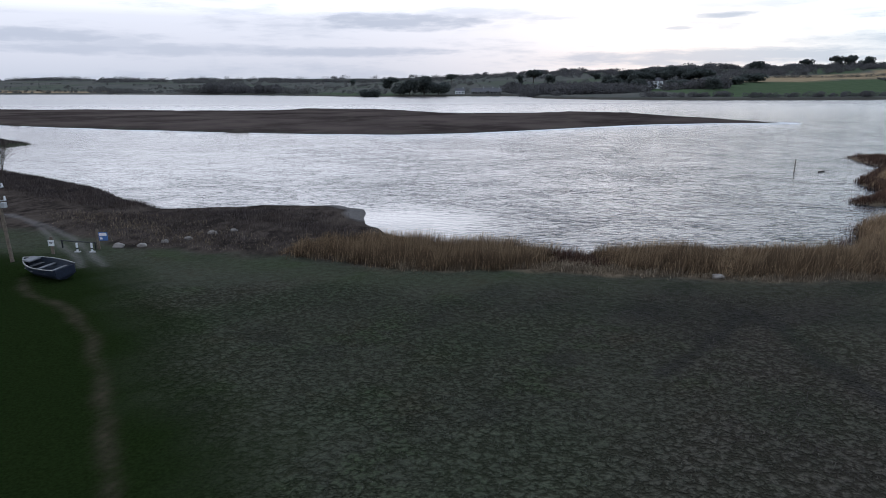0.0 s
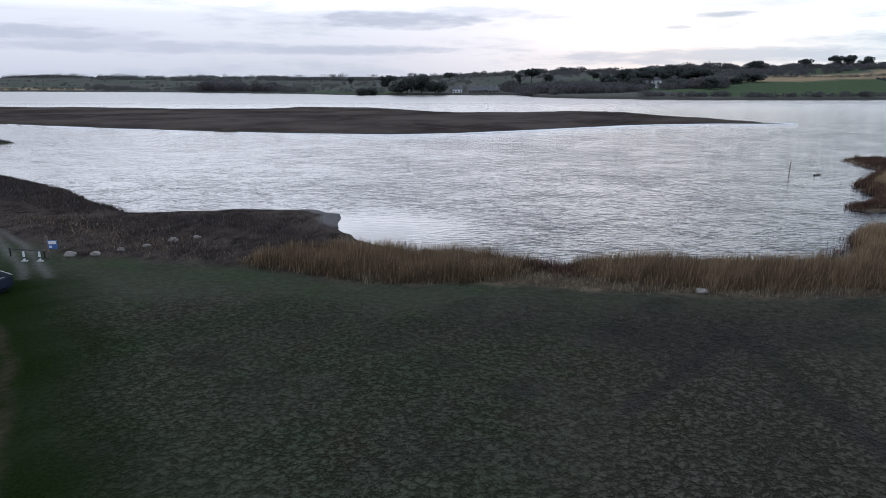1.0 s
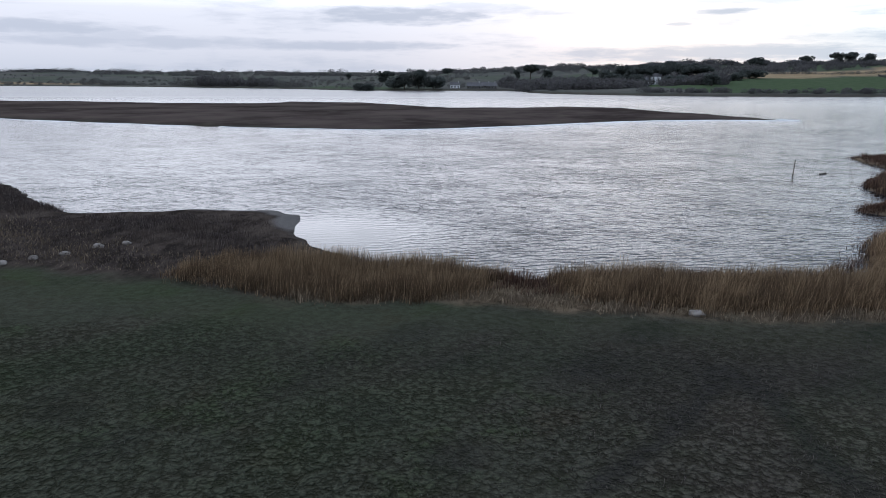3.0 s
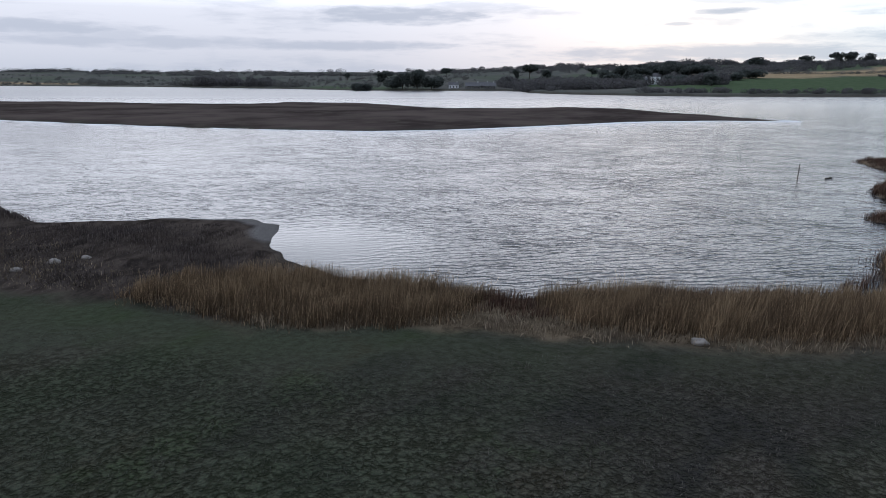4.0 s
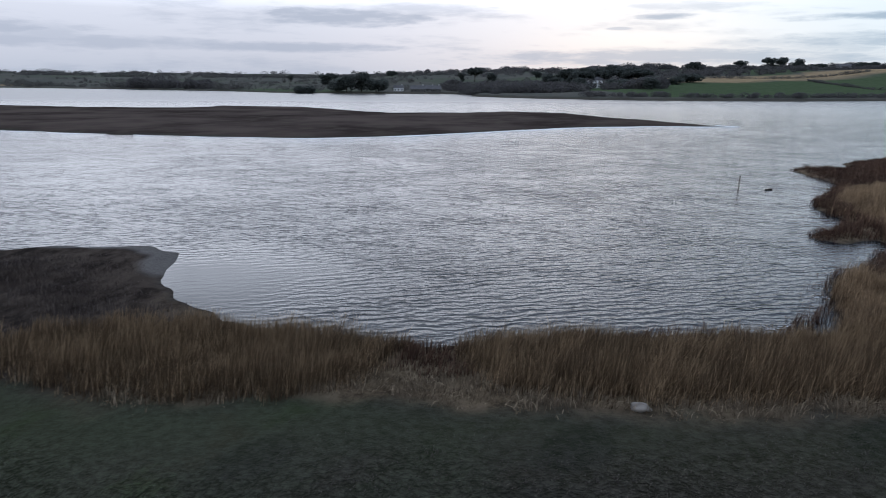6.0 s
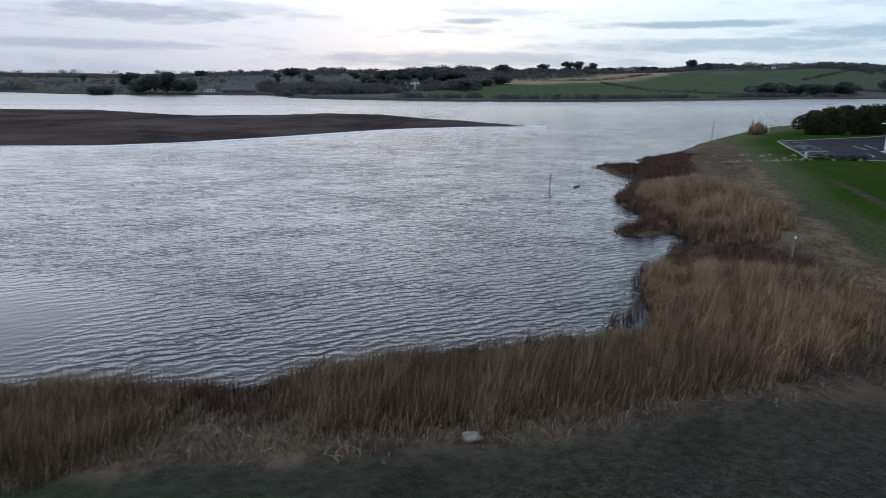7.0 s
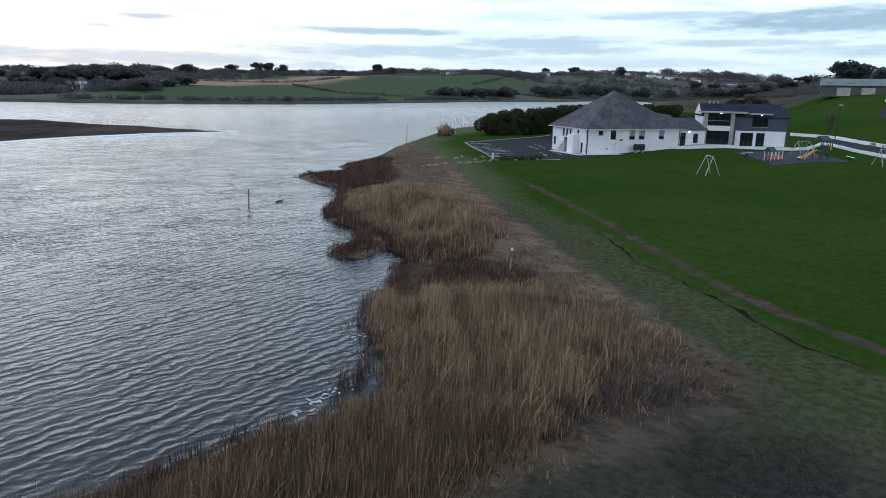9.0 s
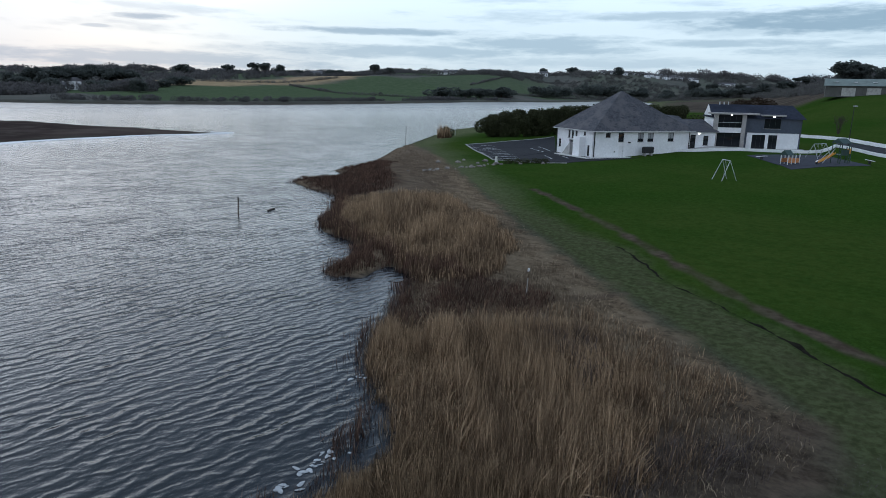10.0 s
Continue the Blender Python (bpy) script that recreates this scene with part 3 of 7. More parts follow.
# ---- water ----
def water_material():
    m = Mat("estuary_water", 0.06, 0, 0.5)
    m.b.inputs["IOR"].default_value = 1.33
    m.color((0.006, 0.010, 0.015))
    def train(length, turn, warp, detail_scale):
        """One set of wind waves: its length in metres, and the way its crests run."""
        mp = m.t.nodes.new("ShaderNodeMapping")
        mp.inputs["Rotation"].default_value = (0, 0, radians(-turn))
        m.put(mp.inputs[0], m.pos)
        n = m.t.nodes.new("ShaderNodeTexWave")
        n.wave_type, n.bands_direction, n.wave_profile = "BANDS", "Y", "SIN"
        n.inputs["Scale"].default_value, n.inputs["Distortion"].default_value = 0.314 / length, warp
        n.inputs["Detail"].default_value, n.inputs["Detail Scale"].default_value = 2.5, detail_scale
        m.t.links.new(mp.outputs[0], n.inputs["Vector"])
        return m.math("POWER", n.outputs["Fac"], 1.5)
    group = m.span(m.noise(0.22, 3, 0.55, (0.6, 1.1, 1), -12), 0.32, 0.68, 0.35, 1.0)
    group2 = m.span(m.noise(0.31, 3, 0.55, (1.1, 0.7, 1), 20), 0.32, 0.68, 0.25, 1.0)
    swell = m.noise(0.045, 3)
    rip = m.noise(3.6, 4, 0.62, (0.72, 1.25, 1), -10)
    h = m.math("MULTIPLY", m.math("MULTIPLY", train(0.72, 9, 7.0, 1.4), group), 0.60)
    h = m.math("ADD", h, m.math("MULTIPLY", m.math("MULTIPLY", train(1.05, 24, 6.5, 1.5), group2), 0.55))
    h = m.math("ADD", h, m.math("MULTIPLY", train(0.42, -8, 7.0, 1.5), 0.13))
    h = m.math("ADD", h, m.math("MULTIPLY", rip, 0.46))
    h = m.math("MULTIPLY", h, m.span(swell, 0.3, 0.7, 0.75, 1.1))
    gap = m.t.nodes.new("ShaderNodeVectorMath")
    gap.operation = "DISTANCE"
    m.put(gap.inputs[0], m.pos)
    gap.inputs[1].default_value = (-6.5, 60.0, 0.0)
    h = m.math("MULTIPLY", h, m.span(gap.outputs["Value"], 3.0, 13.0, 0.06, 1.0))
    # the western water lies calmer in the lee of the land, and the open reach is finely roughened by wind
    split = m.t.nodes.new("ShaderNodeSeparateXYZ")
    m.put(split.inputs[0], m.pos)
    h = m.math("MULTIPLY", h, m.span(m.math("ADD", split.outputs[0], m.math("MULTIPLY", swell, 30.0)), -45.0, 35.0, 0.55, 1.0))
    m.rough(m.span(split.outputs[1], 110.0, 520.0, 0.05, 0.30))
    m.bump(h, 1.0, 0.051)
    return m.m


def build_water():
    x, y, f = sheet(np.linspace(-3000, 3000, 25), np.linspace(-100, 3000, 25))
    me = mesh_np("water", np.stack([x, y, 0 * x], 1), f, water_material(), True)
    return tagged(new("water", me), "wind-rippled grey estuary water under an evening sky", "water", kind="structure")


build_water()


# ---- reed beds ----
def reed_material(name, low, mid, tip, odd, flash=0.75):
    m = Mat(name, 0.85, 0, 0.03)
    # shade deep in the stand is put into the colour: dark feet, pale tips
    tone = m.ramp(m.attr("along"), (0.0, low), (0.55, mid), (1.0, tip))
    tone = m.mix(m.span(m.attr("tone"), 0.25, 0.85), tone, m.mix(0.65, tone, odd))
    r = m.island()
    tone = m.mix(m.span(r, 0.72, 1.0, 0.0, flash), tone, tuple(min(1, c * 1.7) for c in tip))
    tone = m.mix(m.span(r, 0.38, 0.0, 0.0, 0.6), tone, tuple(c * 0.35 for c in mid))
    m.color(tone)
    return m.m


def scatter(poly, per_m2, seed, edge=0.6):
    """Random spots inside an outline, thinning out towards its rim and clumped within."""
    rng = np.random.default_rng(seed)
    p = np.array(poly)
    (x0, y0), (x1, y1) = p.min(0), p.max(0)
    n = int((x1 - x0) * (y1 - y0) * per_m2)
    x, y = rng.uniform(x0, x1, n), rng.uniform(y0, y1, n)
    d = sdist(x, y, poly) + 0.55 * wobble(x, y, 1.3, seed) + 0.6 * wobble(x, y, 3.7, seed + 2)
    clump = 0.5 + 0.5 * wobble(x, y, 0.55, seed + 5)
    keep = (d > rng.uniform(-0.2, 1, n) * edge) & (rng.random(n) < 0.35 + 0.9 * clump)
    return x[keep], y[keep], d[keep], rng


def stalks(x, y, z, h, lean, width, rng, plume=0.0, wind=(0.10, 0.05), seed=0.0):
    """Bent tapering blades, each a strip of two quads, some with a feathery head."""
    n = len(x)
    a = rng.uniform(0, 2 * math.pi, n)
    la, ll = rng.uniform(0, 2 * math.pi, n), np.abs(rng.normal(0, lean, n))
    dx = np.cos(la) * ll + wind[0] + lean * 0.7 * wobble(x, y, 1.1, seed + 1)
    dy = np.sin(la) * ll + wind[1] + lean * 0.7 * wobble(x, y, 1.1, seed + 9)
    wx, wy = np.cos(a) * width / 2, np.sin(a) * width / 2
    bend = np.hypot(dx, dy)
    parts, along = [], []
    for t, k in ((0.0, 1.0), (0.55, 0.85), (1.0, 0.18)):
        cz = z + h * t / np.sqrt(1 + (bend * t) ** 2)
        cx, cy = x + dx * h * t * t / np.sqrt(1 + bend ** 2), y + dy * h * t * t / np.sqrt(1 + bend ** 2)
        for s in (-1, 1):
            parts.append(np.stack([cx + s * wx * k, cy + s * wy * k, cz], 1))
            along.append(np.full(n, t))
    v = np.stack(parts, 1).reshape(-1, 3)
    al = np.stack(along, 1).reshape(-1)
    b = np.arange(n)[:, None] * 6
    f = np.concatenate([b + np.array([0, 1, 3, 2]), b + np.array([2, 3, 5, 4])])
    tone = np.repeat(np.clip(0.5 + 0.4 * wobble(x, y, 2.2, seed + 3) + 0.3 * wobble(x, y, 0.7, seed + 4) + 0.35 * wobble(x, y, 5.5, seed + 6), 0, 1), 6)
    if plume:
        k = np.flatnonzero(rng.random(n) < plume)
        m = len(k)
        tip = (v[k * 6 + 4] + v[k * 6 + 5]) / 2
        pw, pl = rng.uniform(0.012, 0.028, m), rng.uniform(0.10, 0.22, m)
        o = np.stack([np.cos(a[k] + 1) * pw, np.sin(a[k] + 1) * pw, np.zeros(m)], 1)
        up = np.stack([dx[k] * pl * 1.6 + 0.06, dy[k] * pl * 1.6, pl * 0.7], 1)
        down = np.stack([np.zeros(m), np.zeros(m), pl * 0.4], 1)
        q = np.stack([tip - down, tip + o, tip + up, tip - o], 1).reshape(-1, 3)
        f = np.concatenate([f, len(v) + np.arange(m)[:, None] * 4 + np.arange(4)])
        v, al, tone = np.concatenate([v, q]), np.concatenate([al, np.full(4 * m, 1.0)]), np.concatenate([tone, np.zeros(4 * m)])
    return v, f, al, tone


def stalk_bed(name, label, poly, per_m2, height, width, mat, seed, lean=0.12, plume=0.2, edge=0.8, category="reeds", rim=1.6, wind=(0.10, 0.05), patchy=1.0):
    x, y, d, rng = scatter(poly, per_m2, seed, edge)
    z = np.maximum(heights(x, y), -0.25)
    h = height * rng.uniform(0.45, 1.24, len(x)) * (0.5 + 0.5 * smooth(d, 0, rim))
    # patches where wind has laid the stems over
    laid = smooth(wobble(x, y, 2.9, seed + 21) + 0.5 * wobble(x, y, 1.2, seed + 8), 0.15, 0.75)
    h, lean = h * (1 - 0.38 * laid), lean * (1 + 1.6 * laid)
    h = h * np.maximum(0.25, 1 + patchy * (0.14 * wobble(x, y, 0.8, seed) + 0.16 * wobble(x, y, 2.4, seed) + 0.12 * wobble(x, y, 6.5, seed)))
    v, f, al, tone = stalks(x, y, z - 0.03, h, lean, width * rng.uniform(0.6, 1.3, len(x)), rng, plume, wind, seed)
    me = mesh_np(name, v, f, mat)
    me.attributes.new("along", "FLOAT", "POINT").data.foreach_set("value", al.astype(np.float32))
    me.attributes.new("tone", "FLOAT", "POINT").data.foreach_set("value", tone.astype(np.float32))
    return tagged(new(name, me), label, category, kind="stuff")


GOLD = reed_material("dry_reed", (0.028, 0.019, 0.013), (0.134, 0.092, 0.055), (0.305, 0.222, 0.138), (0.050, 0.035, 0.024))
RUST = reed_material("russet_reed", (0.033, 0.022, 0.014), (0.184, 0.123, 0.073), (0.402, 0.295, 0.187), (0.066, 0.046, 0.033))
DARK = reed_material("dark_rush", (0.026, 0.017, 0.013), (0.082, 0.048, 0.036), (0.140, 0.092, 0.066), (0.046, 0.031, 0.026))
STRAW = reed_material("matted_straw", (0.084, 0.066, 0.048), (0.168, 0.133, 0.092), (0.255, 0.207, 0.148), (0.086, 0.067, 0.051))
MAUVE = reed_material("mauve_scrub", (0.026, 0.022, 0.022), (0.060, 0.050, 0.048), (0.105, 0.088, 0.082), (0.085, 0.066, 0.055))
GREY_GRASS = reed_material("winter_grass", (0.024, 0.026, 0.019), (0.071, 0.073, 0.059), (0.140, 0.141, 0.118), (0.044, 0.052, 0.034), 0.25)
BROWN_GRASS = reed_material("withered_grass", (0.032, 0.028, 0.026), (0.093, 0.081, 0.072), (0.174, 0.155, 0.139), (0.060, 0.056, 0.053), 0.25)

BED_WEST = [(-12.5, 45.8), (-9, 44.6), (-4, 42.2), (-0.5, 42.3), (2.5, 42.6), (5.0, 43.9), (6.6, 46.2), (7.8, 48.4), (7.2, 50.0), (3, 50.8), (-1, 51.4), (-4.2, 51.6), (-6.5, 51.2), (-10, 49.5)]
BED_MID = [(9.6, 49.4), (9.6, 46.5), (11, 43.7), (13, 42.8), (16, 42.5), (20.5, 42.1), (26, 42.2), (31, 42.6), (30.4, 51.9), (27.6, 50.6), (23, 50.2), (18, 50.8), (12, 50.6)]
BED_EAST = [(29.4, 42.6), (34, 43.2), (37, 44.4), (40, 47.4), (42.6, 51.4), (43.0, 54.2), (40.8, 56.6), (38.4, 59.0), (36.6, 61.0), (35, 60.4), (33.2, 58.4), (31.9, 56.4), (30.9, 53.6), (29.4, 51.8)]
BED_FAR = [(43.4, 66), (46, 63.8), (49.5, 64.2), (54.2, 67.2), (58.8, 73.4), (63.2, 81), (65.6, 88.6), (61, 96.5), (56, 96), (51.5, 91), (48.6, 87), (47.5, 83), (47.6, 79), (46, 75), (44.8, 70)]
SPIT = [(39.2, 72.6), (40.8, 70.7), (44.6, 71.8), (46.4, 75.5), (47.6, 79.6), (46.4, 78.8), (43.5, 76.2), (41, 74.8)]
POINT = [(58, 101), (60, 110), (61.4, 116.4), (64, 118.2), (68, 116.4), (72.4, 119), (73, 123.4), (79, 127), (86, 131), (88, 126), (80, 118), (75, 110), (69, 101), (63, 98), (57.5, 97.5)]
FRINGE = [(44.0, 66.4), (45.4, 64.2), (48.6, 64), (47.2, 67.5), (46.8, 72), (48.6, 78), (49.6, 83), (52.5, 89), (57.8, 96), (59.6, 101), (57.4, 99.6), (51.6, 92), (48, 87.6), (46.8, 83), (46.8, 79), (45.4, 75), (44.2, 70)]
GAP = [(5.8, 50), (6.8, 46.4), (8, 45.2), (10.4, 45.2), (11, 48), (10.6, 50.4), (8.6, 49.6)]
RUSH_NW = [(-100, 108), (-72, 98.6), (-55.4, 87.8), (-44.3, 79.6), (-37.7, 72.8), (-31, 67.6), (-33, 63), (-42, 67), (-58, 77), (-80, 88), (-104, 98)]
RUSH_MID = [(-31, 64.6), (-25, 65.4), (-20, 65.3), (-15.4, 65.6), (-12.4, 64), (-9.4, 60), (-7.6, 57), (-4.4, 53.6), (-4.4, 50.5), (-10, 49.6), (-14, 52.7), (-20, 54.5), (-26, 55.5), (-33, 60)]
LEFT_POINT = [(-170, 193), (-117, 157), (-98, 143.5), (-99, 128), (-111, 119), (-150, 140)]
MATTED_EAST = [(28, 41.6), (36, 41.0), (40, 40.4), (41.8, 41.6), (42.8, 44.4), (46.4, 51.3), (51.6, 58.4), (55.5, 64.5), (50, 64.2), (45, 63), (42, 62), (45, 57), (42.5, 50.5), (39, 45.4), (33, 43)]
MATTED_STRIP = [(-10, 44.8), (-3.8, 42.2), (2, 42.4), (6.2, 43.4), (10, 42.2), (15.5, 41.3), (20.5, 41), (30, 41.2), (30, 43.4), (20, 42.6), (14, 43.4), (10.4, 46), (8, 46.4), (5.4, 45.4), (1, 44.2), (-4, 44), (-10, 46)]
MATTED_WEST = [(-32, 53), (-24, 48.5), (-17, 46.8), (-11, 47), (-12, 50), (-18, 54), (-25, 59), (-33, 64), (-40, 62)]
MATTED_FAR = [(50.5, 63), (55.8, 65), (64, 77), (74, 92), (86, 108), (96, 124), (104, 138), (112, 153), (104, 147), (92, 134), (84, 120), (74, 105), (65, 92), (60, 80)]
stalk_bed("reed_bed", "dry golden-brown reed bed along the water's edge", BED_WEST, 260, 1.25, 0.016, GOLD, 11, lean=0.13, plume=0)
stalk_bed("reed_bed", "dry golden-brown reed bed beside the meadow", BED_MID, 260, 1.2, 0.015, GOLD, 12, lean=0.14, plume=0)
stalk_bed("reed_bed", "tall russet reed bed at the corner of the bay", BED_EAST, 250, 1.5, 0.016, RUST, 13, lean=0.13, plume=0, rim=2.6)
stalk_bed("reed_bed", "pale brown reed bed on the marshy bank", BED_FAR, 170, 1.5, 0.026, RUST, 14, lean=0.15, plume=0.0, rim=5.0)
stalk_bed("rush_patch", "dark brown rushes on a narrow spit", SPIT, 170, 0.85, 0.03, DARK, 15, category="rushes", edge=1.6, plume=0, lean=0.3, patchy=2.0)
stalk_bed("rush_patch", "dark brown rushes on a low point", POINT, 110, 0.6, 0.035, DARK, 16, category="rushes", edge=3.0, plume=0, lean=0.4, patchy=2.2)
stalk_bed("rush_patch", "dark russet reeds fringing the open water", FRINGE, 120, 1.2, 0.04, DARK, 26, category="rushes", edge=1.2)
stalk_bed("rush_patch", "low dark rushes in the break between two reed beds", GAP, 140, 0.75, 0.03, DARK, 27, category="rushes", edge=0.8, plume=0)
stalk_bed("rush_patch", "dark brown rushes along the western shore", RUSH_NW, 90, 0.45, 0.03, MAUVE, 17, category="rushes", edge=2.5, plume=0, lean=0.35, patchy=2.0)
stalk_bed("rush_patch", "dark brown rushes behind the sandy tip", RUSH_MID, 90, 0.38, 0.028, MAUVE, 18, category="rushes", edge=6, lean=0.35, plume=0, patchy=2.0)
stalk_bed("rush_patch", "dark brown rushes on a far western point", LEFT_POINT, 10, 0.55, 0.10, MAUVE, 19, category="rushes")
SHALLOWS = [(25, 53), (28, 53.2), (31, 55.6), (32.6, 58.6), (35, 62.6), (39.6, 65.4), (38.6, 67), (33, 64), (30, 59.5), (28, 56)]
SHALLOWS_FAR = [(45, 66), (43, 69), (43.6, 71), (40, 69.6), (38, 72), (38.4, 74.6), (42, 77.2), (45.6, 80.6), (45.4, 86), (50, 92), (47, 91), (43.6, 84), (44, 79.4), (39, 76.6), (36.8, 72.4), (39, 68), (42, 66)]
stalk_bed("standing_reeds", "thicket of short dark stalks in the shallows", [(33.6, 60.4), (31.8, 57), (31, 54.8), (30.4, 53), (29, 51.6), (26.6, 51.0), (26.6, 51.9), (28.4, 52.9), (29.3, 55.2), (30.2, 58), (32.2, 61)], 34, 0.34, 0.018, DARK, 46, lean=0.5, plume=0, edge=1.3, category="reeds", rim=0.4, patchy=2.0)
stalk_bed("standing_reeds", "sparse reed stalks standing in the shallow water", SHALLOWS, 4, 0.5, 0.022, DARK, 28, lean=0.2, plume=0, edge=1.2, category="reeds", rim=0.5)
stalk_bed("standing_reeds", "sparse dark stalks standing off the spit", SHALLOWS_FAR, 4, 0.55, 0.035, DARK, 29, lean=0.25, plume=0, edge=1.4, category="reeds", rim=0.5)
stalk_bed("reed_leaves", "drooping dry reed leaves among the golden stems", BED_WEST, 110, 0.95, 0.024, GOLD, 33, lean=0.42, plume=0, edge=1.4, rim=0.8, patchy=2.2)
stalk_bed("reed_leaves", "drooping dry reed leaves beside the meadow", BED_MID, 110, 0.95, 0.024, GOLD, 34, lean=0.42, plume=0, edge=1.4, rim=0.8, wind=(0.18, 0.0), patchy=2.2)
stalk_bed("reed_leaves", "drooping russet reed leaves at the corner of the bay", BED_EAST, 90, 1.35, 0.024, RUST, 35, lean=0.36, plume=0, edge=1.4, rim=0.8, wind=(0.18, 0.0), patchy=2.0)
EAST_LOW = [(33, 42.6), (38.5, 42.2), (41.4, 43.6), (43.8, 46.8), (46, 51), (45.8, 54.4), (43.6, 56.4), (41.6, 57.6), (43.2, 54.6), (42.4, 51.6), (39.6, 47.6), (36.4, 45)]
BREAK = [(35.6, 61.8), (38.2, 59.2), (40.8, 57), (43, 55), (46.4, 56.8), (47.6, 60.4), (47.2, 64.8), (45, 68.2), (43, 68.2), (39, 65.2)]
stalk_bed("rush_patch", "low dark russet sedge between two reed beds", BREAK, 170, 0.5, 0.024, DARK, 43, lean=0.45, plume=0, edge=1.0, category="rushes", rim=0.8, patchy=2.0)
stalk_bed("matted_reeds", "flattened tan straw between two reed beds", BREAK, 70, 0.42, 0.022, STRAW, 44, lean=1.0, plume=0, edge=1.6, category="straw", rim=0.6)
stalk_bed("reed_bed", "thin pale reeds thinning out towards the meadow", EAST_LOW, 190, 0.95, 0.016, RUST, 32, lean=0.25, plume=0, edge=3.0, rim=2.5, wind=(0.22, 0.0), patchy=2.2)
SCRUB = [(30.6, 44), (32.6, 46.4), (34.8, 46), (36.4, 43.8), (38.4, 42.4), (40, 40.8), (37, 41), (34, 42.2), (31, 42.6)]
EDGE_MID = [(9.8, 49.2), (12, 49.4), (18, 49.4), (23, 49.0), (27, 50.4), (30, 52.6), (32, 55.6), (34, 59), (37.4, 62), (36, 62.6), (33, 60), (31.4, 57), (29.6, 54.6), (27.4, 52.8), (24.6, 51.8), (18, 51), (12, 50.9)]
INNER_SCRUB = [(36, 47), (39, 47.6), (41.4, 50.4), (42.6, 53.6), (41, 56), (39, 55.6), (37.4, 52), (35.6, 49.4)]
stalk_bed("scrub_patch", "grey-brown dead stems among the russet reeds", INNER_SCRUB, 170, 1.3, 0.018, MAUVE, 49, lean=0.3, plume=0, edge=2.6, category="scrub", rim=1.2, wind=(0.2, 0.0), patchy=2.0)
stalk_bed("scrub_patch", "tangled dark mauve scrub among the reeds", SCRUB, 240, 0.95, 0.018, MAUVE, 30, lean=0.5, plume=0, edge=2.2, category="scrub", rim=0.6, wind=(0.4, -0.15), patchy=2.0)
stalk_bed("rush_patch", "dark russet sedge at the water's edge", EDGE_MID, 150, 0.8, 0.022, DARK, 31, lean=0.3, plume=0, edge=1.2, category="rushes", rim=0.4, patchy=2.0)
stalk_bed("matted_reeds", "flattened pale straw at the foot of the reeds", MATTED_EAST, 90, 0.42, 0.024, STRAW, 20, lean=1.0, plume=0, category="straw", edge=1.8, rim=0.5)
stalk_bed("matted_reeds", "flattened pale straw between reeds and meadow", MATTED_STRIP, 120, 0.5, 0.026, STRAW, 21, lean=1.1, plume=0, category="straw", edge=1.0, rim=0.4)
stalk_bed("matted_reeds", "pale wisps of straw on the western marsh", MATTED_WEST, 40, 0.35, 0.03, STRAW, 45, lean=1.2, plume=0, category="straw", edge=4.0, rim=0.5, patchy=2.0)
stalk_bed("matted_reeds", "flattened grey straw on the western marsh", MATTED_WEST, 60, 0.4, 0.03, MAUVE, 22, lean=1.1, plume=0, category="straw", edge=2.5, rim=0.5)
stalk_bed("matted_reeds", "flattened pale straw beside the lawn", MATTED_FAR, 34, 0.28, 0.035, STRAW, 23, lean=1.2, plume=0, category="straw", edge=2.5, rim=0.5)
MEADOW_WEST = [(-2, 14), (0, 11), (8, 11), (10, 20), (8, 30), (4, 38), (-6, 41), (-13, 42), (-15, 40), (-11, 33), (-5, 24)]
MEADOW_EAST = [(7, 12), (16, 18), (24, 26), (36, 34), (42, 39), (30, 40.6), (20, 40.6), (10, 41.4), (3, 41), (5, 32), (8, 22)]
stalk_bed("meadow_grass", "rough grey-green winter grass of the meadow", MEADOW_WEST, 70, 0.12, 0.022, GREY_GRASS, 24, lean=0.75, plume=0, category="grass", edge=4, rim=0.3, patchy=2.4)
stalk_bed("meadow_grass", "withered brown grass of the meadow", MEADOW_EAST, 70, 0.12, 0.022, BROWN_GRASS, 25, lean=0.75, plume=0, category="grass", edge=4, rim=0.3, patchy=2.4)


# ---- helpers for things ----
def thing(name, x, y, turn=0.0, label="", category="", group="", z=None):
    """An Empty at the base of a thing, on the ground."""
    ob = new(name)
    ob.empty_display_size = 0.2
    ob.matrix_basis = pose(x, y, ground_z(x, y) - 0.02 if z is None else z, 0, 0, turn)
    return tagged(ob, label, category, group)


def part(name, bm, mat, parent, label=""):
    me = bpy.data.meshes.new(name)
    bm.to_mesh(me)
    bm.free()
    me.materials.append(mat)
    ob = new(name, me)
    ob.parent = parent
    return tagged(ob, label)


def box(bm, x0, y0, z0, x1, y1, z1, bevel=0.0):
    g = bmesh.ops.create_cube(bm, size=1)["verts"]
    for v in g:
        v.co = Vector((x0 + (v.co.x + 0.5) * (x1 - x0), y0 + (v.co.y + 0.5) * (y1 - y0), z0 + (v.co.z + 0.5) * (z1 - z0)))
    if bevel:
        edges = list({e for v in g for e in v.link_edges})
        bmesh.ops.bevel(bm, geom=edges, offset=bevel, segments=1, affect="EDGES")
    return bm


def abox(*a, bevel=0.0):
    return box(bmesh.new(), *a, bevel=bevel)


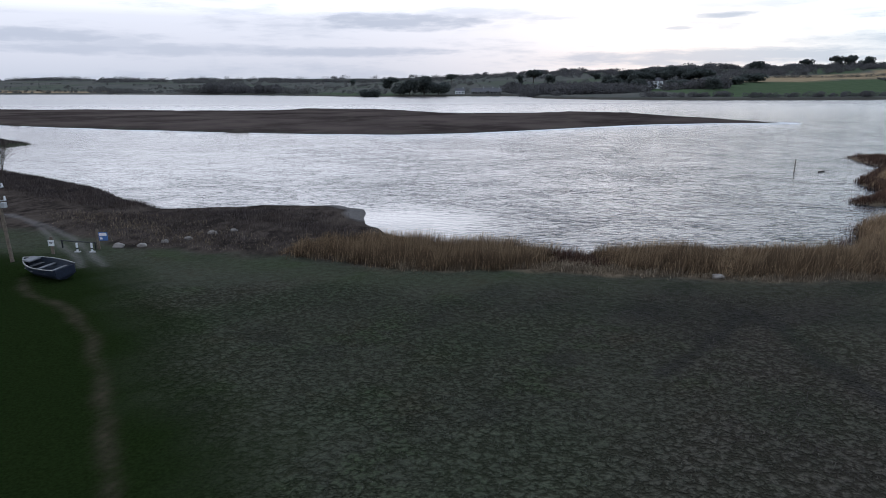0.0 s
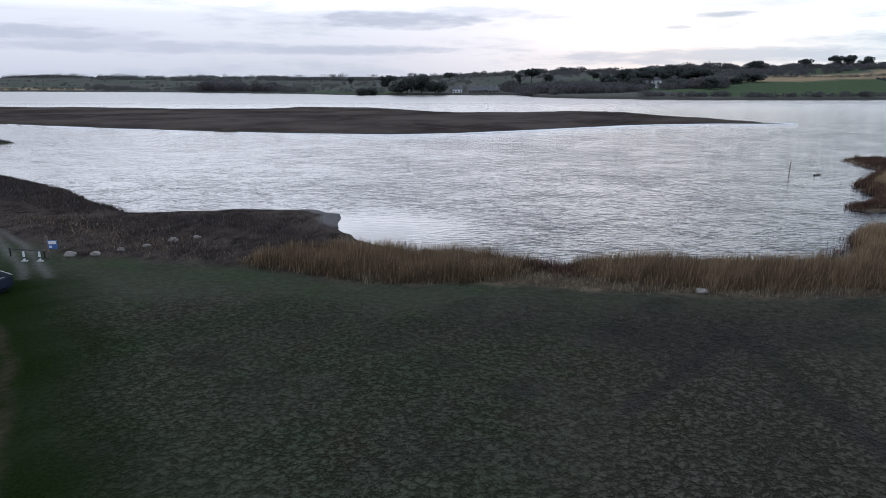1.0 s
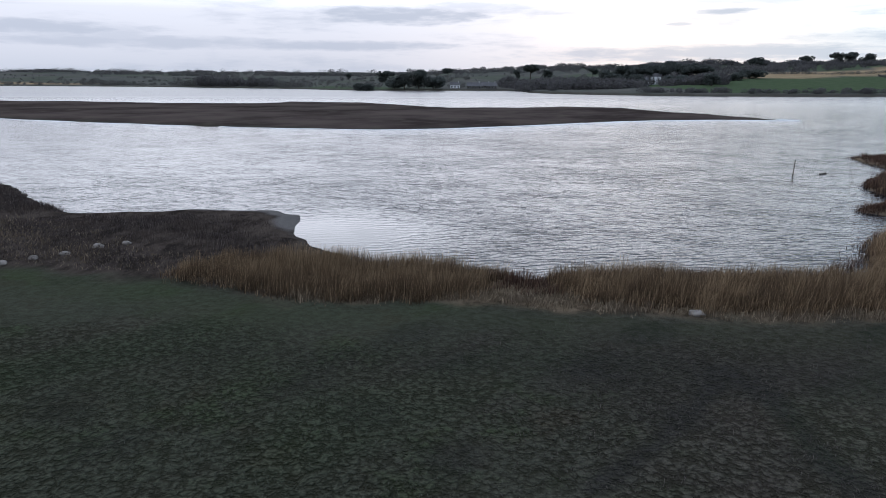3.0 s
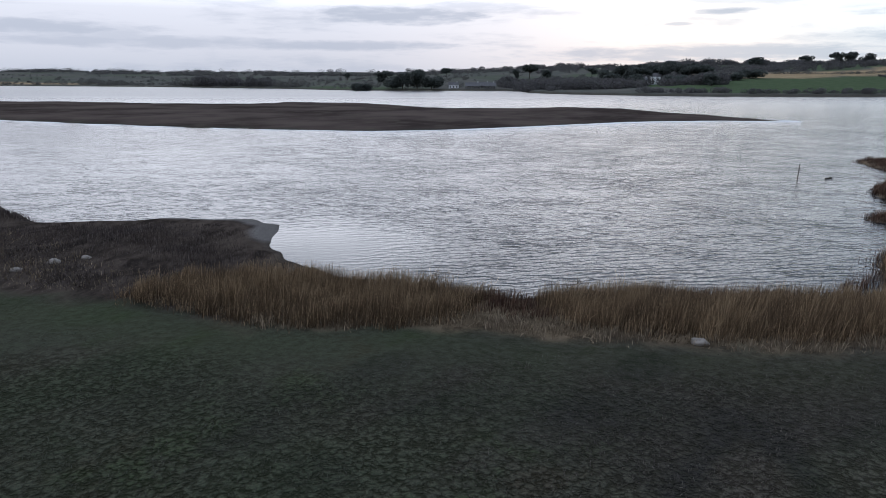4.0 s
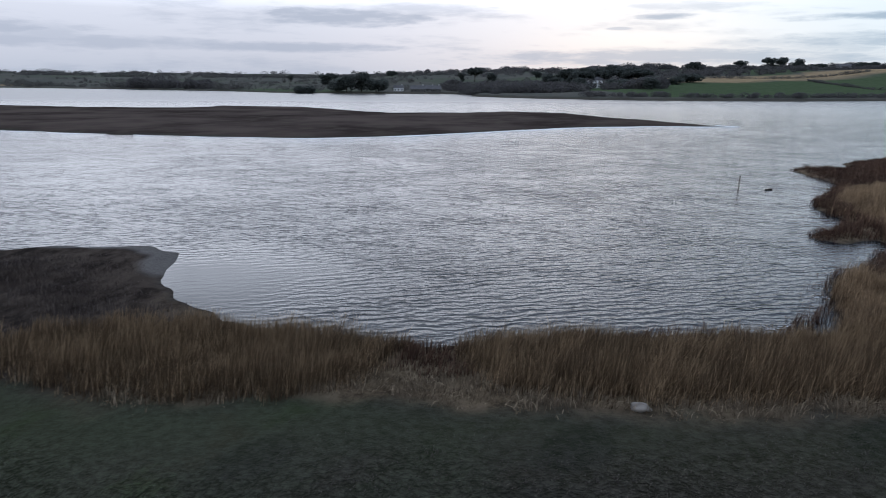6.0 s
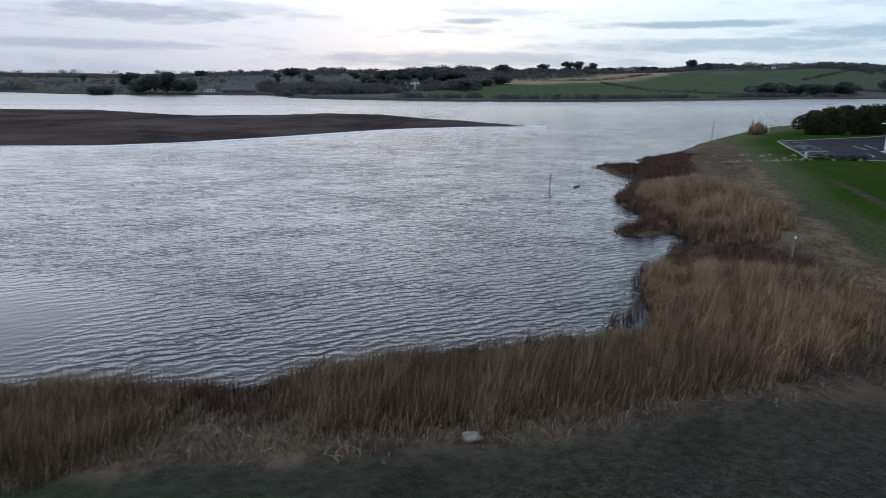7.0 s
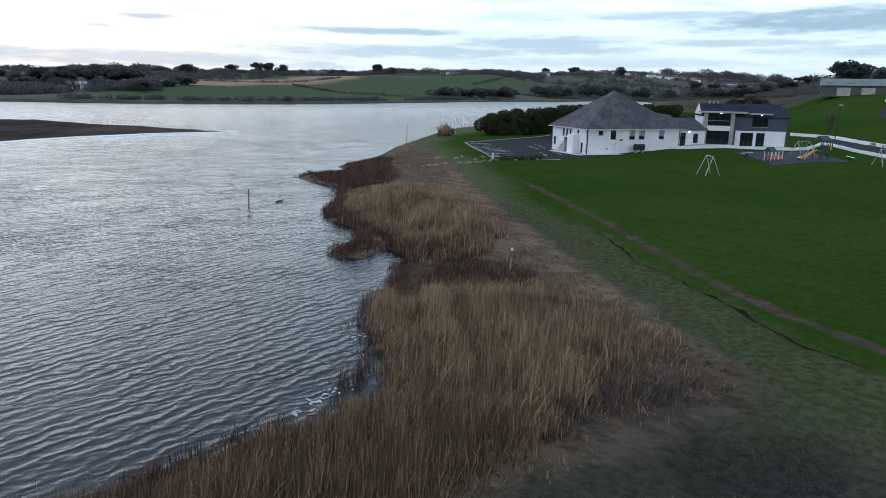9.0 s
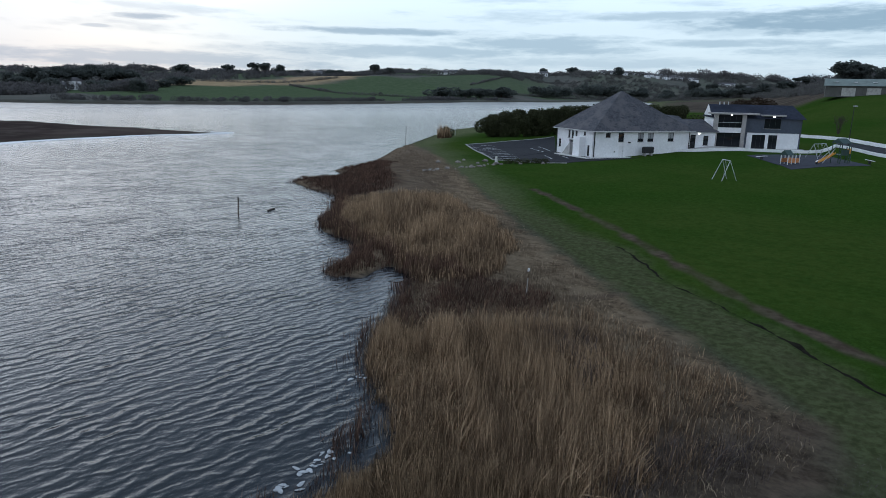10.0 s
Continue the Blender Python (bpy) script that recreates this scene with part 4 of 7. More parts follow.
def tube(bm, a, b, r, r2=None, seg=8):
    a, b = Vector(a), Vector(b)
    d = b - a
    m = Matrix.Translation((a + b) / 2) @ d.to_track_quat("Z", "Y").to_matrix().to_4x4()
    bmesh.ops.create_cone(bm, cap_ends=True, segments=seg, radius1=r, radius2=r if r2 is None else r2, depth=d.length, matrix=m)
    return bm


def atube(*a, **k):
    return tube(bmesh.new(), *a, **k)


def leaf_cloud(lobes, n, size, rng, flat=0.35):
    """Small leaf clumps (triangles) over and inside a set of ellipsoid lobes (x, y, z, rx, ry, rz)."""
    lobes = np.array(lobes, float)
    w = lobes[:, 3] * lobes[:, 4] + lobes[:, 3] * lobes[:, 5]
    k = rng.choice(len(lobes), n, p=w / w.sum())
    d = rng.normal(size=(n, 3))
    d /= np.linalg.norm(d, axis=1)[:, None]
    r = rng.uniform(0.55, 1.06, n) ** 0.6
    c = lobes[k, :3] + d * lobes[k, 3:] * r[:, None]
    t1 = rng.normal(size=(n, 3))
    t1 /= np.linalg.norm(t1, axis=1)[:, None]
    t2 = np.cross(t1, d + 0.6 * rng.normal(size=(n, 3)))
    t2 /= np.linalg.norm(t2, axis=1)[:, None] + 1e-6
    s = size * rng.uniform(0.5, 1.4, n)[:, None]
    v = np.stack([c - t1 * s, c + t1 * s * 0.9 + t2 * s * 0.2, c + t2 * s * 1.2], 1).reshape(-1, 3)
    return v, np.arange(3 * n).reshape(-1, 3)


# distance haze is put into these three canopy colours: paler and greyer
HAZED_EVERGREEN = leafy("hazed_evergreen_foliage", (0.092, 0.104, 0.100), (0.105, 0.118, 0.110), (0.116, 0.130, 0.116), soft=0.65)
HAZED_TWIGS = leafy("hazed_twig_canopy", (0.128, 0.124, 0.122), (0.148, 0.144, 0.140), (0.134, 0.140, 0.126), soft=0.5)
HAZED_WOOD = leafy("hazed_wood_canopy", (0.112, 0.108, 0.114), (0.138, 0.131, 0.134), (0.122, 0.124, 0.116), soft=0.5)
HEDGE_LEAF = leafy("hedge_foliage", (0.036, 0.042, 0.022), (0.056, 0.062, 0.032), (0.080, 0.084, 0.046), soft=0.25)
BARK = plain("bark", (0.06, 0.048, 0.038), 0.9, grain=5, vary=0.35)
ROUGHCAST = plain("white_render_paint", (0.80, 0.82, 0.84), 0.75, grain=3, vary=0.10, bump=0.3)
slate = Mat("slate_roof", 0.75, 0, 0.1)
slate_tone = slate.ramp(slate.noise(3.0, 5, 0.6, (1, 1, 0.6)), (0.3, (0.040, 0.042, 0.052)), (0.7, (0.098, 0.100, 0.114)))
slate_tone = slate.mix(slate.span(slate.noise(0.35, 3), 0.45, 0.62, 0.0, 0.7), slate_tone, (0.112, 0.110, 0.116))
slate_tone = slate.mix(slate.span(slate.noise(0.9, 4, 0.6, (1, 1, 2.5)), 0.52, 0.68, 0.0, 0.7), slate_tone, (0.034, 0.036, 0.048))
SLATE = slate.color(slate_tone).bump(slate.noise(2.5, 4, 0.6, (1, 1, 5)), 0.6, 0.08).m
GLASS_DARK = Mat("window_glass", 0.05, 0, 0.5).color((0.012, 0.014, 0.018)).m


def crown_mesh(kind, seed):
    rng = np.random.default_rng(seed)
    if kind == "pine":        # flat-topped and wind-swept
        lobes = [(rng.uniform(-0.35, 0.45), rng.uniform(-0.3, 0.3), rng.uniform(0.55, 0.90), rng.uniform(0.17, 0.28), rng.uniform(0.17, 0.28), rng.uniform(0.09, 0.15)) for _ in range(9)]
    elif kind == "round":
        lobes = [(rng.uniform(-0.28, 0.28), rng.uniform(-0.28, 0.28), rng.uniform(0.26, 0.80), rng.uniform(0.17, 0.30), rng.uniform(0.17, 0.30), rng.uniform(0.14, 0.22)) for _ in range(12)]
    else:                     # low, wide and dense down to the ground
        lobes = [(rng.uniform(-0.5, 0.5), rng.uniform(-0.3, 0.3), rng.uniform(0.25, 0.62), rng.uniform(0.25, 0.36), rng.uniform(0.22, 0.3), rng.uniform(0.22, 0.34)) for _ in range(10)]
    v, f = leaf_cloud(lobes, 1700, 0.062, rng)
    return v, f, lobes


def tree_kind(kind, seed, mat):
    """A tree of unit height, its crown and its trunk with limbs."""
    v, f, lobes = crown_mesh(kind, seed)
    root = new(kind + "_tree")
    crown = new("crown", mesh_np("crown", v, f, mat))
    crown.parent = root
    bm = bmesh.new()
    fork = 0.42 if kind != "low" else 0.2
    tube(bm, (0, 0, -0.03), (0.02, 0.01, fork), 0.032, 0.022, 7)
    for lx, ly, lz, *_ in lobes[:6]:
        tube(bm, (0.02, 0.01, fork - 0.03), (lx * 0.85, ly * 0.85, lz), 0.015, 0.005, 5)
    part("trunk", bm, BARK, root)
    return root


BASE_TREES = {}
for kind, seeds, mat in (("pine", (1, 2, 3), HAZED_EVERGREEN), ("round", (4, 5, 6), HAZED_EVERGREEN), ("low", (7, 8, 9), HAZED_EVERGREEN), ("bare", (10, 11), HAZED_TWIGS)):
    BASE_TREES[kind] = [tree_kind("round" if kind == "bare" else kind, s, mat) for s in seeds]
TREE_LABEL = {"pine": "dark wind-swept pine standing on the far ridge", "round": "dark evergreen tree with a rounded crown", "low": "low spreading dark evergreen tree by the shore", "bare": "bare grey-brown winter tree"}
USED = set()


def tree(kind, x, y, h, w, seed):
    """One tree at a place, h tall and about w wide."""
    base = BASE_TREES[kind][seed % len(BASE_TREES[kind])]
    rng = random.Random(seed * 7 + int(x))
    m = pose(x, y, ground_z(x, y) - 0.1, 0, 0, 0 if kind == "pine" else rng.uniform(0, 360))
    if base in USED:
        ob = copy_thing(base, m)
    else:
        USED.add(base)
        ob = base
        ob.matrix_basis = m
    ob.scale = (w, w, h)
    ob.name = {"pine": "pine_tree", "round": "evergreen_tree", "low": "spreading_tree", "bare": "bare_tree"}[kind]
    return tagged(ob, TREE_LABEL[kind], "tree", "trees of the far shore")


def polar(az, d, ox=2.0, oy=2.0):
    return ox + d * math.sin(radians(az)), oy + d * math.cos(radians(az))


# azimuth from the west end of the walk, distance, kind, height, width
FAR_TREES = [
    (-9.7, 700, "low", 9, 22), (-6.4, 705, "round", 15, 20), (-5.2, 705, "round", 17, 22), (-4.0, 700, "low", 13, 24), (-7.2, 712, "low", 12, 18),
    (-8.1, 980, "round", 15, 26), (-11.1, 1150, "round", 11, 12), (-2.9, 1000, "pine", 14, 18), (2.8, 960, "round", 12, 12), (3.9, 950, "pine", 18, 22),
    (5.3, 960, "round", 12, 15), (8.9, 900, "pine", 14, 14), (10.9, 800, "round", 15, 16), (11.9, 770, "round", 17, 18), (12.7, 780, "pine", 17, 24),
    (13.6, 800, "pine", 18, 24), (14.6, 790, "pine", 17, 22), (15.4, 800, "pine", 18, 20), (17.0, 780, "pine", 16, 30), (18.0, 640, "round", 10, 16), (9.8, 790, "round", 15, 18), (11.4, 800, "pine", 19, 20), (12.2, 805, "round", 19, 20), (13.1, 810, "pine", 20, 24), (14.1, 812, "round", 18, 20), (14.9, 810, "pine", 21, 24), (15.9, 790, "round", 15, 20), (16.4, 800, "pine", 18, 22), (12.4, 720, "round", 12, 20), (10.6, 730, "round", 12, 20), (15.3, 715, "low", 10, 24), (17.6, 735, "low", 10, 24), (19.2, 745, "low", 9, 24), (20.6, 800, "low", 10, 26),
    (20.9, 1120, "round", 13, 24), (24.3, 1120, "round", 12, 20), (27.0, 1130, "round", 15, 24), (28.2, 1130, "round", 15, 18), (26.2, 1120, "round", 15, 20),
]
for i, (az, d, kind, h, w) in enumerate(FAR_TREES):
    tree(kind, *polar(az, d), h * 1.12, w * 0.92, i)
# the same from the east end
NEAR_TREES = [
    (32.4, 1180, "round", 14, 24), (33.1, 1190, "round", 12, 20), (36.0, 1180, "round", 17, 20), (37.2, 1180, "round", 12, 18), (28.1, 1150, "round", 14, 22), (29.6, 1170, "round", 12, 24),
    (41.6, 805, "low", 15, 31), (43.6, 842, "low", 14, 26), (44.8, 860, "low", 14, 24), (46.6, 890, "low", 15, 32), (50.0, 1000, "low", 18, 36), (51.6, 1060, "low", 18, 36), (53.4, 1180, "low", 22, 40), (55.0, 1230, "low", 22, 40), (57.6, 1240, "low", 17, 30), (59.8, 1240, "low", 15, 26),
    (58.1, 1240, "round", 19, 26), (60.0, 1260, "round", 17, 26), (62.3, 1240, "low", 22, 40), (64.0, 1200, "low", 18, 44), (66.0, 1150, "low", 16, 44), (68.4, 1250, "round", 17, 34), (69.8, 1250, "round", 16, 40), (72.6, 560, "round", 19, 34), (74.8, 620, "round", 14, 22), (50.0, 1450, "round", 17, 22), (52.3, 1500, "round", 16, 30), (66.9, 1400, "round", 18, 30), (65.2, 1400, "pine", 18, 22), (73.2, 700, "bare", 10, 16),
    (56.0, 1500, "round", 20, 26), (61.8, 1480, "round", 24, 28), (63.2, 1450, "pine", 22, 26),
]
for i, (az, d, kind, h, w) in enumerate(NEAR_TREES):
    tree(kind, *polar(az, d, 16, 34), h, w, i + 40)


def woodland(name, label, test, count, size, seed, mat, bounds):
    """Far scrub and woods: clumps over all the ground that passes the test."""
    rng = np.random.default_rng(seed)
    x, y = rng.uniform(bounds[0], bounds[1], count * 14), rng.uniform(bounds[2], bounds[3], count * 14)
    k = np.flatnonzero(test(x, y))[:count]
    x, y = x[k], y[k]
    n = len(x)
    h = size * rng.uniform(0.5, 1.25, n) * (1 + 0.35 * wobble(x, y, 60, seed))
    lobes = np.stack([x, y, heights(x, y) + h * 0.42, h * rng.uniform(0.5, 0.95, n), h * rng.uniform(0.5, 0.95, n), h * 0.55], 1)
    v, f = leaf_cloud(lobes, n * 110, size * 0.125, rng)
    return tagged(new(name, mesh_np(name, v, f, mat)), label, "woodland", kind="stuff")


def far_of(x, y):
    return sdist(x, y, FAR)


FIELD = [(172, 480), (640, 560), (760, 760), (260, 860), (205, 700)]
woodland("woodland", "dark belt of bare woods and scrub along the far ridge", lambda x, y: (far_of(x, y) > 420) & (far_of(x, y) < 760) & (wobble(x, y, 70, 2) > -0.25 + 0.45 * (x < -60)), 2600, 5.5, 31, HAZED_WOOD, (-1500, 1700, 500, 1900))
woodland("scrub", "grey-brown scrub and hedges above the far shore", lambda x, y: (far_of(x, y) > 25) & (far_of(x, y) < 420) & (sdist(x, y, FIELD) < -2) & (np.abs(wobble(x, y, 55, 6)) < 0.07) & (x < 150), 800, 4.2, 32, HAZED_TWIGS, (-1100, 700, 440, 1400))
woodland("shore_wood", "dense dark wood round the houses on the far shore", lambda x, y: (sdist(x, y, [(110, 600), (215, 620), (250, 790), (130, 830), (20, 800), (40, 640)]) > 0) & (wobble(x, y, 40, 9) > -0.45) & ~((np.abs(np.degrees(np.arctan2(x - 2, y - 2)) - 13.8) < 0.6) & (np.hypot(x, y) < 790)), 620, 8.0, 33, HAZED_WOOD, (10, 260, 590, 840))
woodland("shore_wood", "bare grey wood standing at the water's edge", lambda x, y: (far_of(x, y) > 14) & (far_of(x, y) < 75) & (np.abs(np.degrees(np.arctan2(x - 2, y - 2)) + 19.9) < 2.8), 170, 10.0, 41, HAZED_WOOD, (-420, -200, 760, 980))
woodland("skyline_wood", "thin line of trees along the far western skyline", lambda x, y: (far_of(x, y) > 470) & (far_of(x, y) < 640) & (x < 60) & (wobble(x, y, 38, 5) > -0.3), 900, 5.0, 42, HAZED_TWIGS, (-1500, 60, 900, 2000))
woodland("ridge_wood", "dark bare wood above the stubble field", lambda x, y: (far_of(x, y) > 348) & (far_of(x, y) < 450) & (x > 225) & (x < 860) & (wobble(x, y, 45, 7) > -0.6), 620, 6.0, 47, HAZED_WOOD, (225, 860, 780, 1300))
woodland("shore_hedge", "dark hedge along the foot of the far fields", lambda x, y: (far_of(x, y) > 12) & (far_of(x, y) < 24) & (x > 60) & (wobble(x, y, 50, 3) > -0.3), 420, 3.2, 34, HAZED_WOOD, (60, 640, 450, 620))
woodland("western_hedge", "low dark trees along the far western shore", lambda x, y: (far_of(x, y) > 8) & (far_of(x, y) < 60) & (x < -200) & (wobble(x, y, 80, 3) > 0.25), 420, 6.5, 35, HAZED_TWIGS, (-1300, -200, 800, 1400))
EAST = lambda x, y: np.degrees(np.arctan2(x - 16, y - 34))
REACH = lambda x, y: np.hypot(x - 16, y - 34)
HEDGEROWS = [[(29, 900), (31, 840), (33.4, 770)], [(33.6, 770), (38, 770), (41, 790)], [(37, 1090), (42, 1120), (48, 1190)], [(44, 960), (47, 1180)], [(47.5, 930), (51, 1010), (56, 1180)], [(49, 1200), (54, 1330), (60, 1330)], [(56, 1200), (62, 1230), (66, 1200)], [(22, 880), (28, 930), (33, 1000)]]


def hedgerow(line, seed):
    """A bare field hedge: clumps in a row between bearings and distances."""
    rng = np.random.default_rng(seed)
    pts = [polar(a, d, 16, 34) for a, d in line]
    lobes = []
    for (x0, y0), (x1, y1) in zip(pts, pts[1:]):
        n = int(math.hypot(x1 - x0, y1 - y0) / 2.6)
        t = (np.arange(n) + rng.uniform(0, 1, n)) / n
        x, y = x0 + (x1 - x0) * t, y0 + (y1 - y0) * t
        h = 3.0 * rng.uniform(0.6, 1.2, n) * (1 + 0.4 * wobble(x, y, 30, seed))
        lobes.append(np.stack([x, y, heights(x, y) + h * 0.42, h * 0.7, h * 0.7, h * 0.55], 1))
    lobes = np.concatenate(lobes)
    v, f = leaf_cloud(lobes, len(lobes) * 60, 0.5, rng)
    return tagged(new("field_hedge", mesh_np("field_hedge", v, f, HAZED_TWIGS)), "bare winter hedgerow between the far fields", "hedge", kind="stuff")


for i, line in enumerate(HEDGEROWS):
    hedgerow(line, 80 + i)
woodland("woodland", "grey winter woods along the ridge above the fields", lambda x, y: (REACH(x, y) > 1170) & (REACH(x, y) < 1400) & (EAST(x, y) > 20) & (EAST(x, y) < 50) & (wobble(x, y, 80, 5) > -0.4), 1500, 6.5, 40, HAZED_TWIGS, (380, 1100, 700, 1350))
woodland("village_scrub", "grey-brown scrub on the slope below the village", lambda x, y: (REACH(x, y) > 1130) & (REACH(x, y) < 1560) & (EAST(x, y) > 51) & (EAST(x, y) < 67) & (wobble(x, y, 42, 3) > -0.35), 1300, 4.6, 48, HAZED_TWIGS, (880, 1500, 450, 980))
woodland("woodland", "brown bare wood on the rise behind the buildings", lambda x, y: (sdist(x, y, NEAR) > 140) & (0.9 * x - 0.43 * y > 310) & (0.9 * x - 0.43 * y < 760) & (y > 120) & (wobble(x, y, 60, 4) > -0.25), 1500, 5.0, 37, HAZED_TWIGS, (420, 1300, 120, 760))
woodland("woodland", "grey winter woods along the skyline of the far hill", lambda x, y: (REACH(x, y) > 1400) & (REACH(x, y) < 2250) & (EAST(x, y) > 45) & (wobble(x, y, 110, 4) > -0.35) & ~((REACH(x, y) < 1640) & (np.abs(EAST(x, y) - 58.4) < 4.6)), 4200, 7.0, 38, HAZED_TWIGS, (950, 2250, 400, 1600))
woodland("field_hedges", "thin hedgerows of the far western fields", lambda x, y: (x < 30) & (np.minimum.reduce([np.abs(far_of(x, y) + 6 * wobble(x, y, 60, 2) - d) for d in (24, 70, 135, 215, 330)]) < 3.5) & (wobble(x, y, 45, 8) > -0.45), 1500, 3.4, 39, HAZED_TWIGS, (-1500, 30, 700, 1900))


def crest_belt(name, label, az0, az1, n, size, seed, mat, cut=-0.2):
    """Trees along the line where the land meets the sky."""
    rng = np.random.default_rng(seed)
    az = rng.uniform(az0, az1, n)
    az = az[wobble(az * 10, az * 3, 5.0, seed) > cut]
    d = np.linspace(500, 2400, 60)
    a = np.radians(az)[:, None]
    X, Y = 9 + d[None] * np.sin(a), 18 + d[None] * np.cos(a)
    Z = heights(X.ravel(), Y.ravel()).reshape(X.shape)
    best = d[np.argmax((Z - 12.3) / d[None], 1)] + rng.uniform(-35, 35, len(az))
    x, y = 9 + best * np.sin(a[:, 0]), 18 + best * np.cos(a[:, 0])
    h = size * rng.uniform(0.5, 1.15, len(az)) * (1 + 0.45 * wobble(az * 10, az, 9.0, seed + 3)) * (best / 1000)
    lobes = np.stack([x, y, heights(x, y) + h * 0.4, h * rng.uniform(0.6, 1.2, len(az)), h * rng.uniform(0.6, 1.0, len(az)), h * 0.55], 1)
    v, f = leaf_cloud(lobes, len(az) * 80, size * 0.16, rng)
    return tagged(new(name, mesh_np(name, v, f, mat)), label, "woodland", kind="stuff")


crest_belt("skyline_wood", "grey hedgerow trees along the western skyline", -42, 6, 420, 4.2, 91, HAZED_TWIGS, -0.1)
crest_belt("skyline_wood", "dark bare woods along the skyline behind the pines", 4, 34, 520, 7.0, 92, HAZED_WOOD, -0.6)
crest_belt("skyline_wood", "grey woods along the eastern skyline", 34, 76, 620, 6.0, 93, HAZED_TWIGS, -0.45)
crest_belt("skyline_wood", "tall dark woods on the eastern skyline", 59, 75, 320, 9.5, 94, HAZED_WOOD, -0.5)
for roots in BASE_TREES.values():
    for root in roots:
        if root not in USED:
            for ob in (*root.children, root):
                bpy.data.objects.remove(ob)

# ---- materials of built things ----
CONCRETE = plain("pale_concrete", (0.40, 0.40, 0.39), 0.85, grain=6, vary=0.2, spec=0.15)
APRON = plain("pale_apron_concrete", (0.58, 0.58, 0.57), 0.85, grain=5, vary=0.15, spec=0.1)
ASPHALT = plain("asphalt", (0.026, 0.028, 0.034), 0.9, grain=14, vary=0.3, bump=0.3, spec=0.08)
RUBBER = plain("rubber_surfacing", (0.050, 0.054, 0.070), 0.9, grain=10, vary=0.2, spec=0.08)
LINE_PAINT = plain("white_line_paint", (0.62, 0.64, 0.66), 0.7, grain=9, vary=0.25)
WHITE_PAINT = plain("white_gloss_paint", (0.74, 0.75, 0.76), 0.45, grain=7, vary=0.1)
CLADDING = plain("blue_grey_cladding", (0.060, 0.075, 0.105), 0.55, grain=4, vary=0.2)
STONEWORK = plain("grey_stone_pillar", (0.36, 0.35, 0.34), 0.8, grain=5, vary=0.2, bump=0.3)
DARK_METAL = plain("dark_coated_metal", (0.025, 0.027, 0.030), 0.5, 0.3, grain=9)
GALVANISED = plain("galvanised_steel", (0.46, 0.48, 0.50), 0.45, 0.6, grain=9)
GREEN_PAINT = plain("dark_green_paint", (0.020, 0.050, 0.045), 0.5, grain=9)
YELLOW = plain("yellow_plastic", (0.62, 0.30, 0.04), 0.45, grain=6)
ORANGE = plain("orange_panel", (0.58, 0.25, 0.09), 0.5, grain=6)
BLUE_SIGN = plain("blue_sign_face", (0.06, 0.14, 0.36), 0.4, grain=8)
TIMBER = plain("weathered_timber", (0.16, 0.13, 0.10), 0.85, grain=7, vary=0.35, bump=0.4)
BOULDER = plain("grey_boulder", (0.24, 0.22, 0.20), 0.85, grain=4, vary=0.35, bump=0.6)
HULL = plain("navy_hull_paint", (0.020, 0.026, 0.045), 0.35, grain=7, vary=0.3)
PALE_TRIM = plain("worn_pale_gunwale", (0.42, 0.42, 0.40), 0.6, grain=8, vary=0.3)
CANVAS = plain("pale_canvas", (0.34, 0.32, 0.29), 0.9, grain=6, vary=0.25)
TYRE = plain("tyre_rubber", (0.02, 0.02, 0.022), 0.8, grain=8)
SHED_ROOF = plain("green_grey_sheeting", (0.16, 0.20, 0.19), 0.8, 0.0, grain=3, vary=0.2)
TAN_ROOF = plain("far_slate", (0.10, 0.10, 0.11), 0.7, grain=1.5, vary=0.25)
CONCRETE_DARK = plain("dark_block_wall", (0.10, 0.10, 0.095), 0.85, grain=3, vary=0.25)
BLIND = plain("pale_window_blind", (0.34, 0.35, 0.37), 0.8, grain=4)
lamp_mat = Mat("lamp_glass", 0.3)
lamp_mat.b.inputs["Emission Color"].default_value, lamp_mat.b.inputs["Emission Strength"].default_value = (1.0, 0.93, 0.82, 1), 14.0
LAMP_GLOW = lamp_mat.m


def turn_z(x, y, z, deg):
    return Matrix.Translation((x, y, z)) @ Matrix.Rotation(radians(deg), 4, "Z")


def wall_part(parent, m, length, height, thick, holes, mat, name="wall", base=-0.6):
    """A wall from (0, 0) along x, its outside at y = 0, with real openings (x0, z0, x1, z1)."""
    bm = bmesh.new()
    xs = sorted({0.0, length, *[h[0] for h in holes], *[h[2] for h in holes]})
    for x0, x1 in zip(xs, xs[1:]):
        mid = (x0 + x1) / 2
        z = base
        for _, z0, _, z1 in sorted((h for h in holes if h[0] < mid < h[2]), key=lambda h: h[1]):
            if z0 > z:
                box(bm, x0, 0, z, x1, thick, z0)
            z = z1
        if z < height:
            box(bm, x0, 0, z, x1, thick, height)
    bmesh.ops.remove_doubles(bm, verts=bm.verts, dist=1e-4)
    bmesh.ops.transform(bm, matrix=m, verts=bm.verts)
    return part(name, bm, mat, parent)


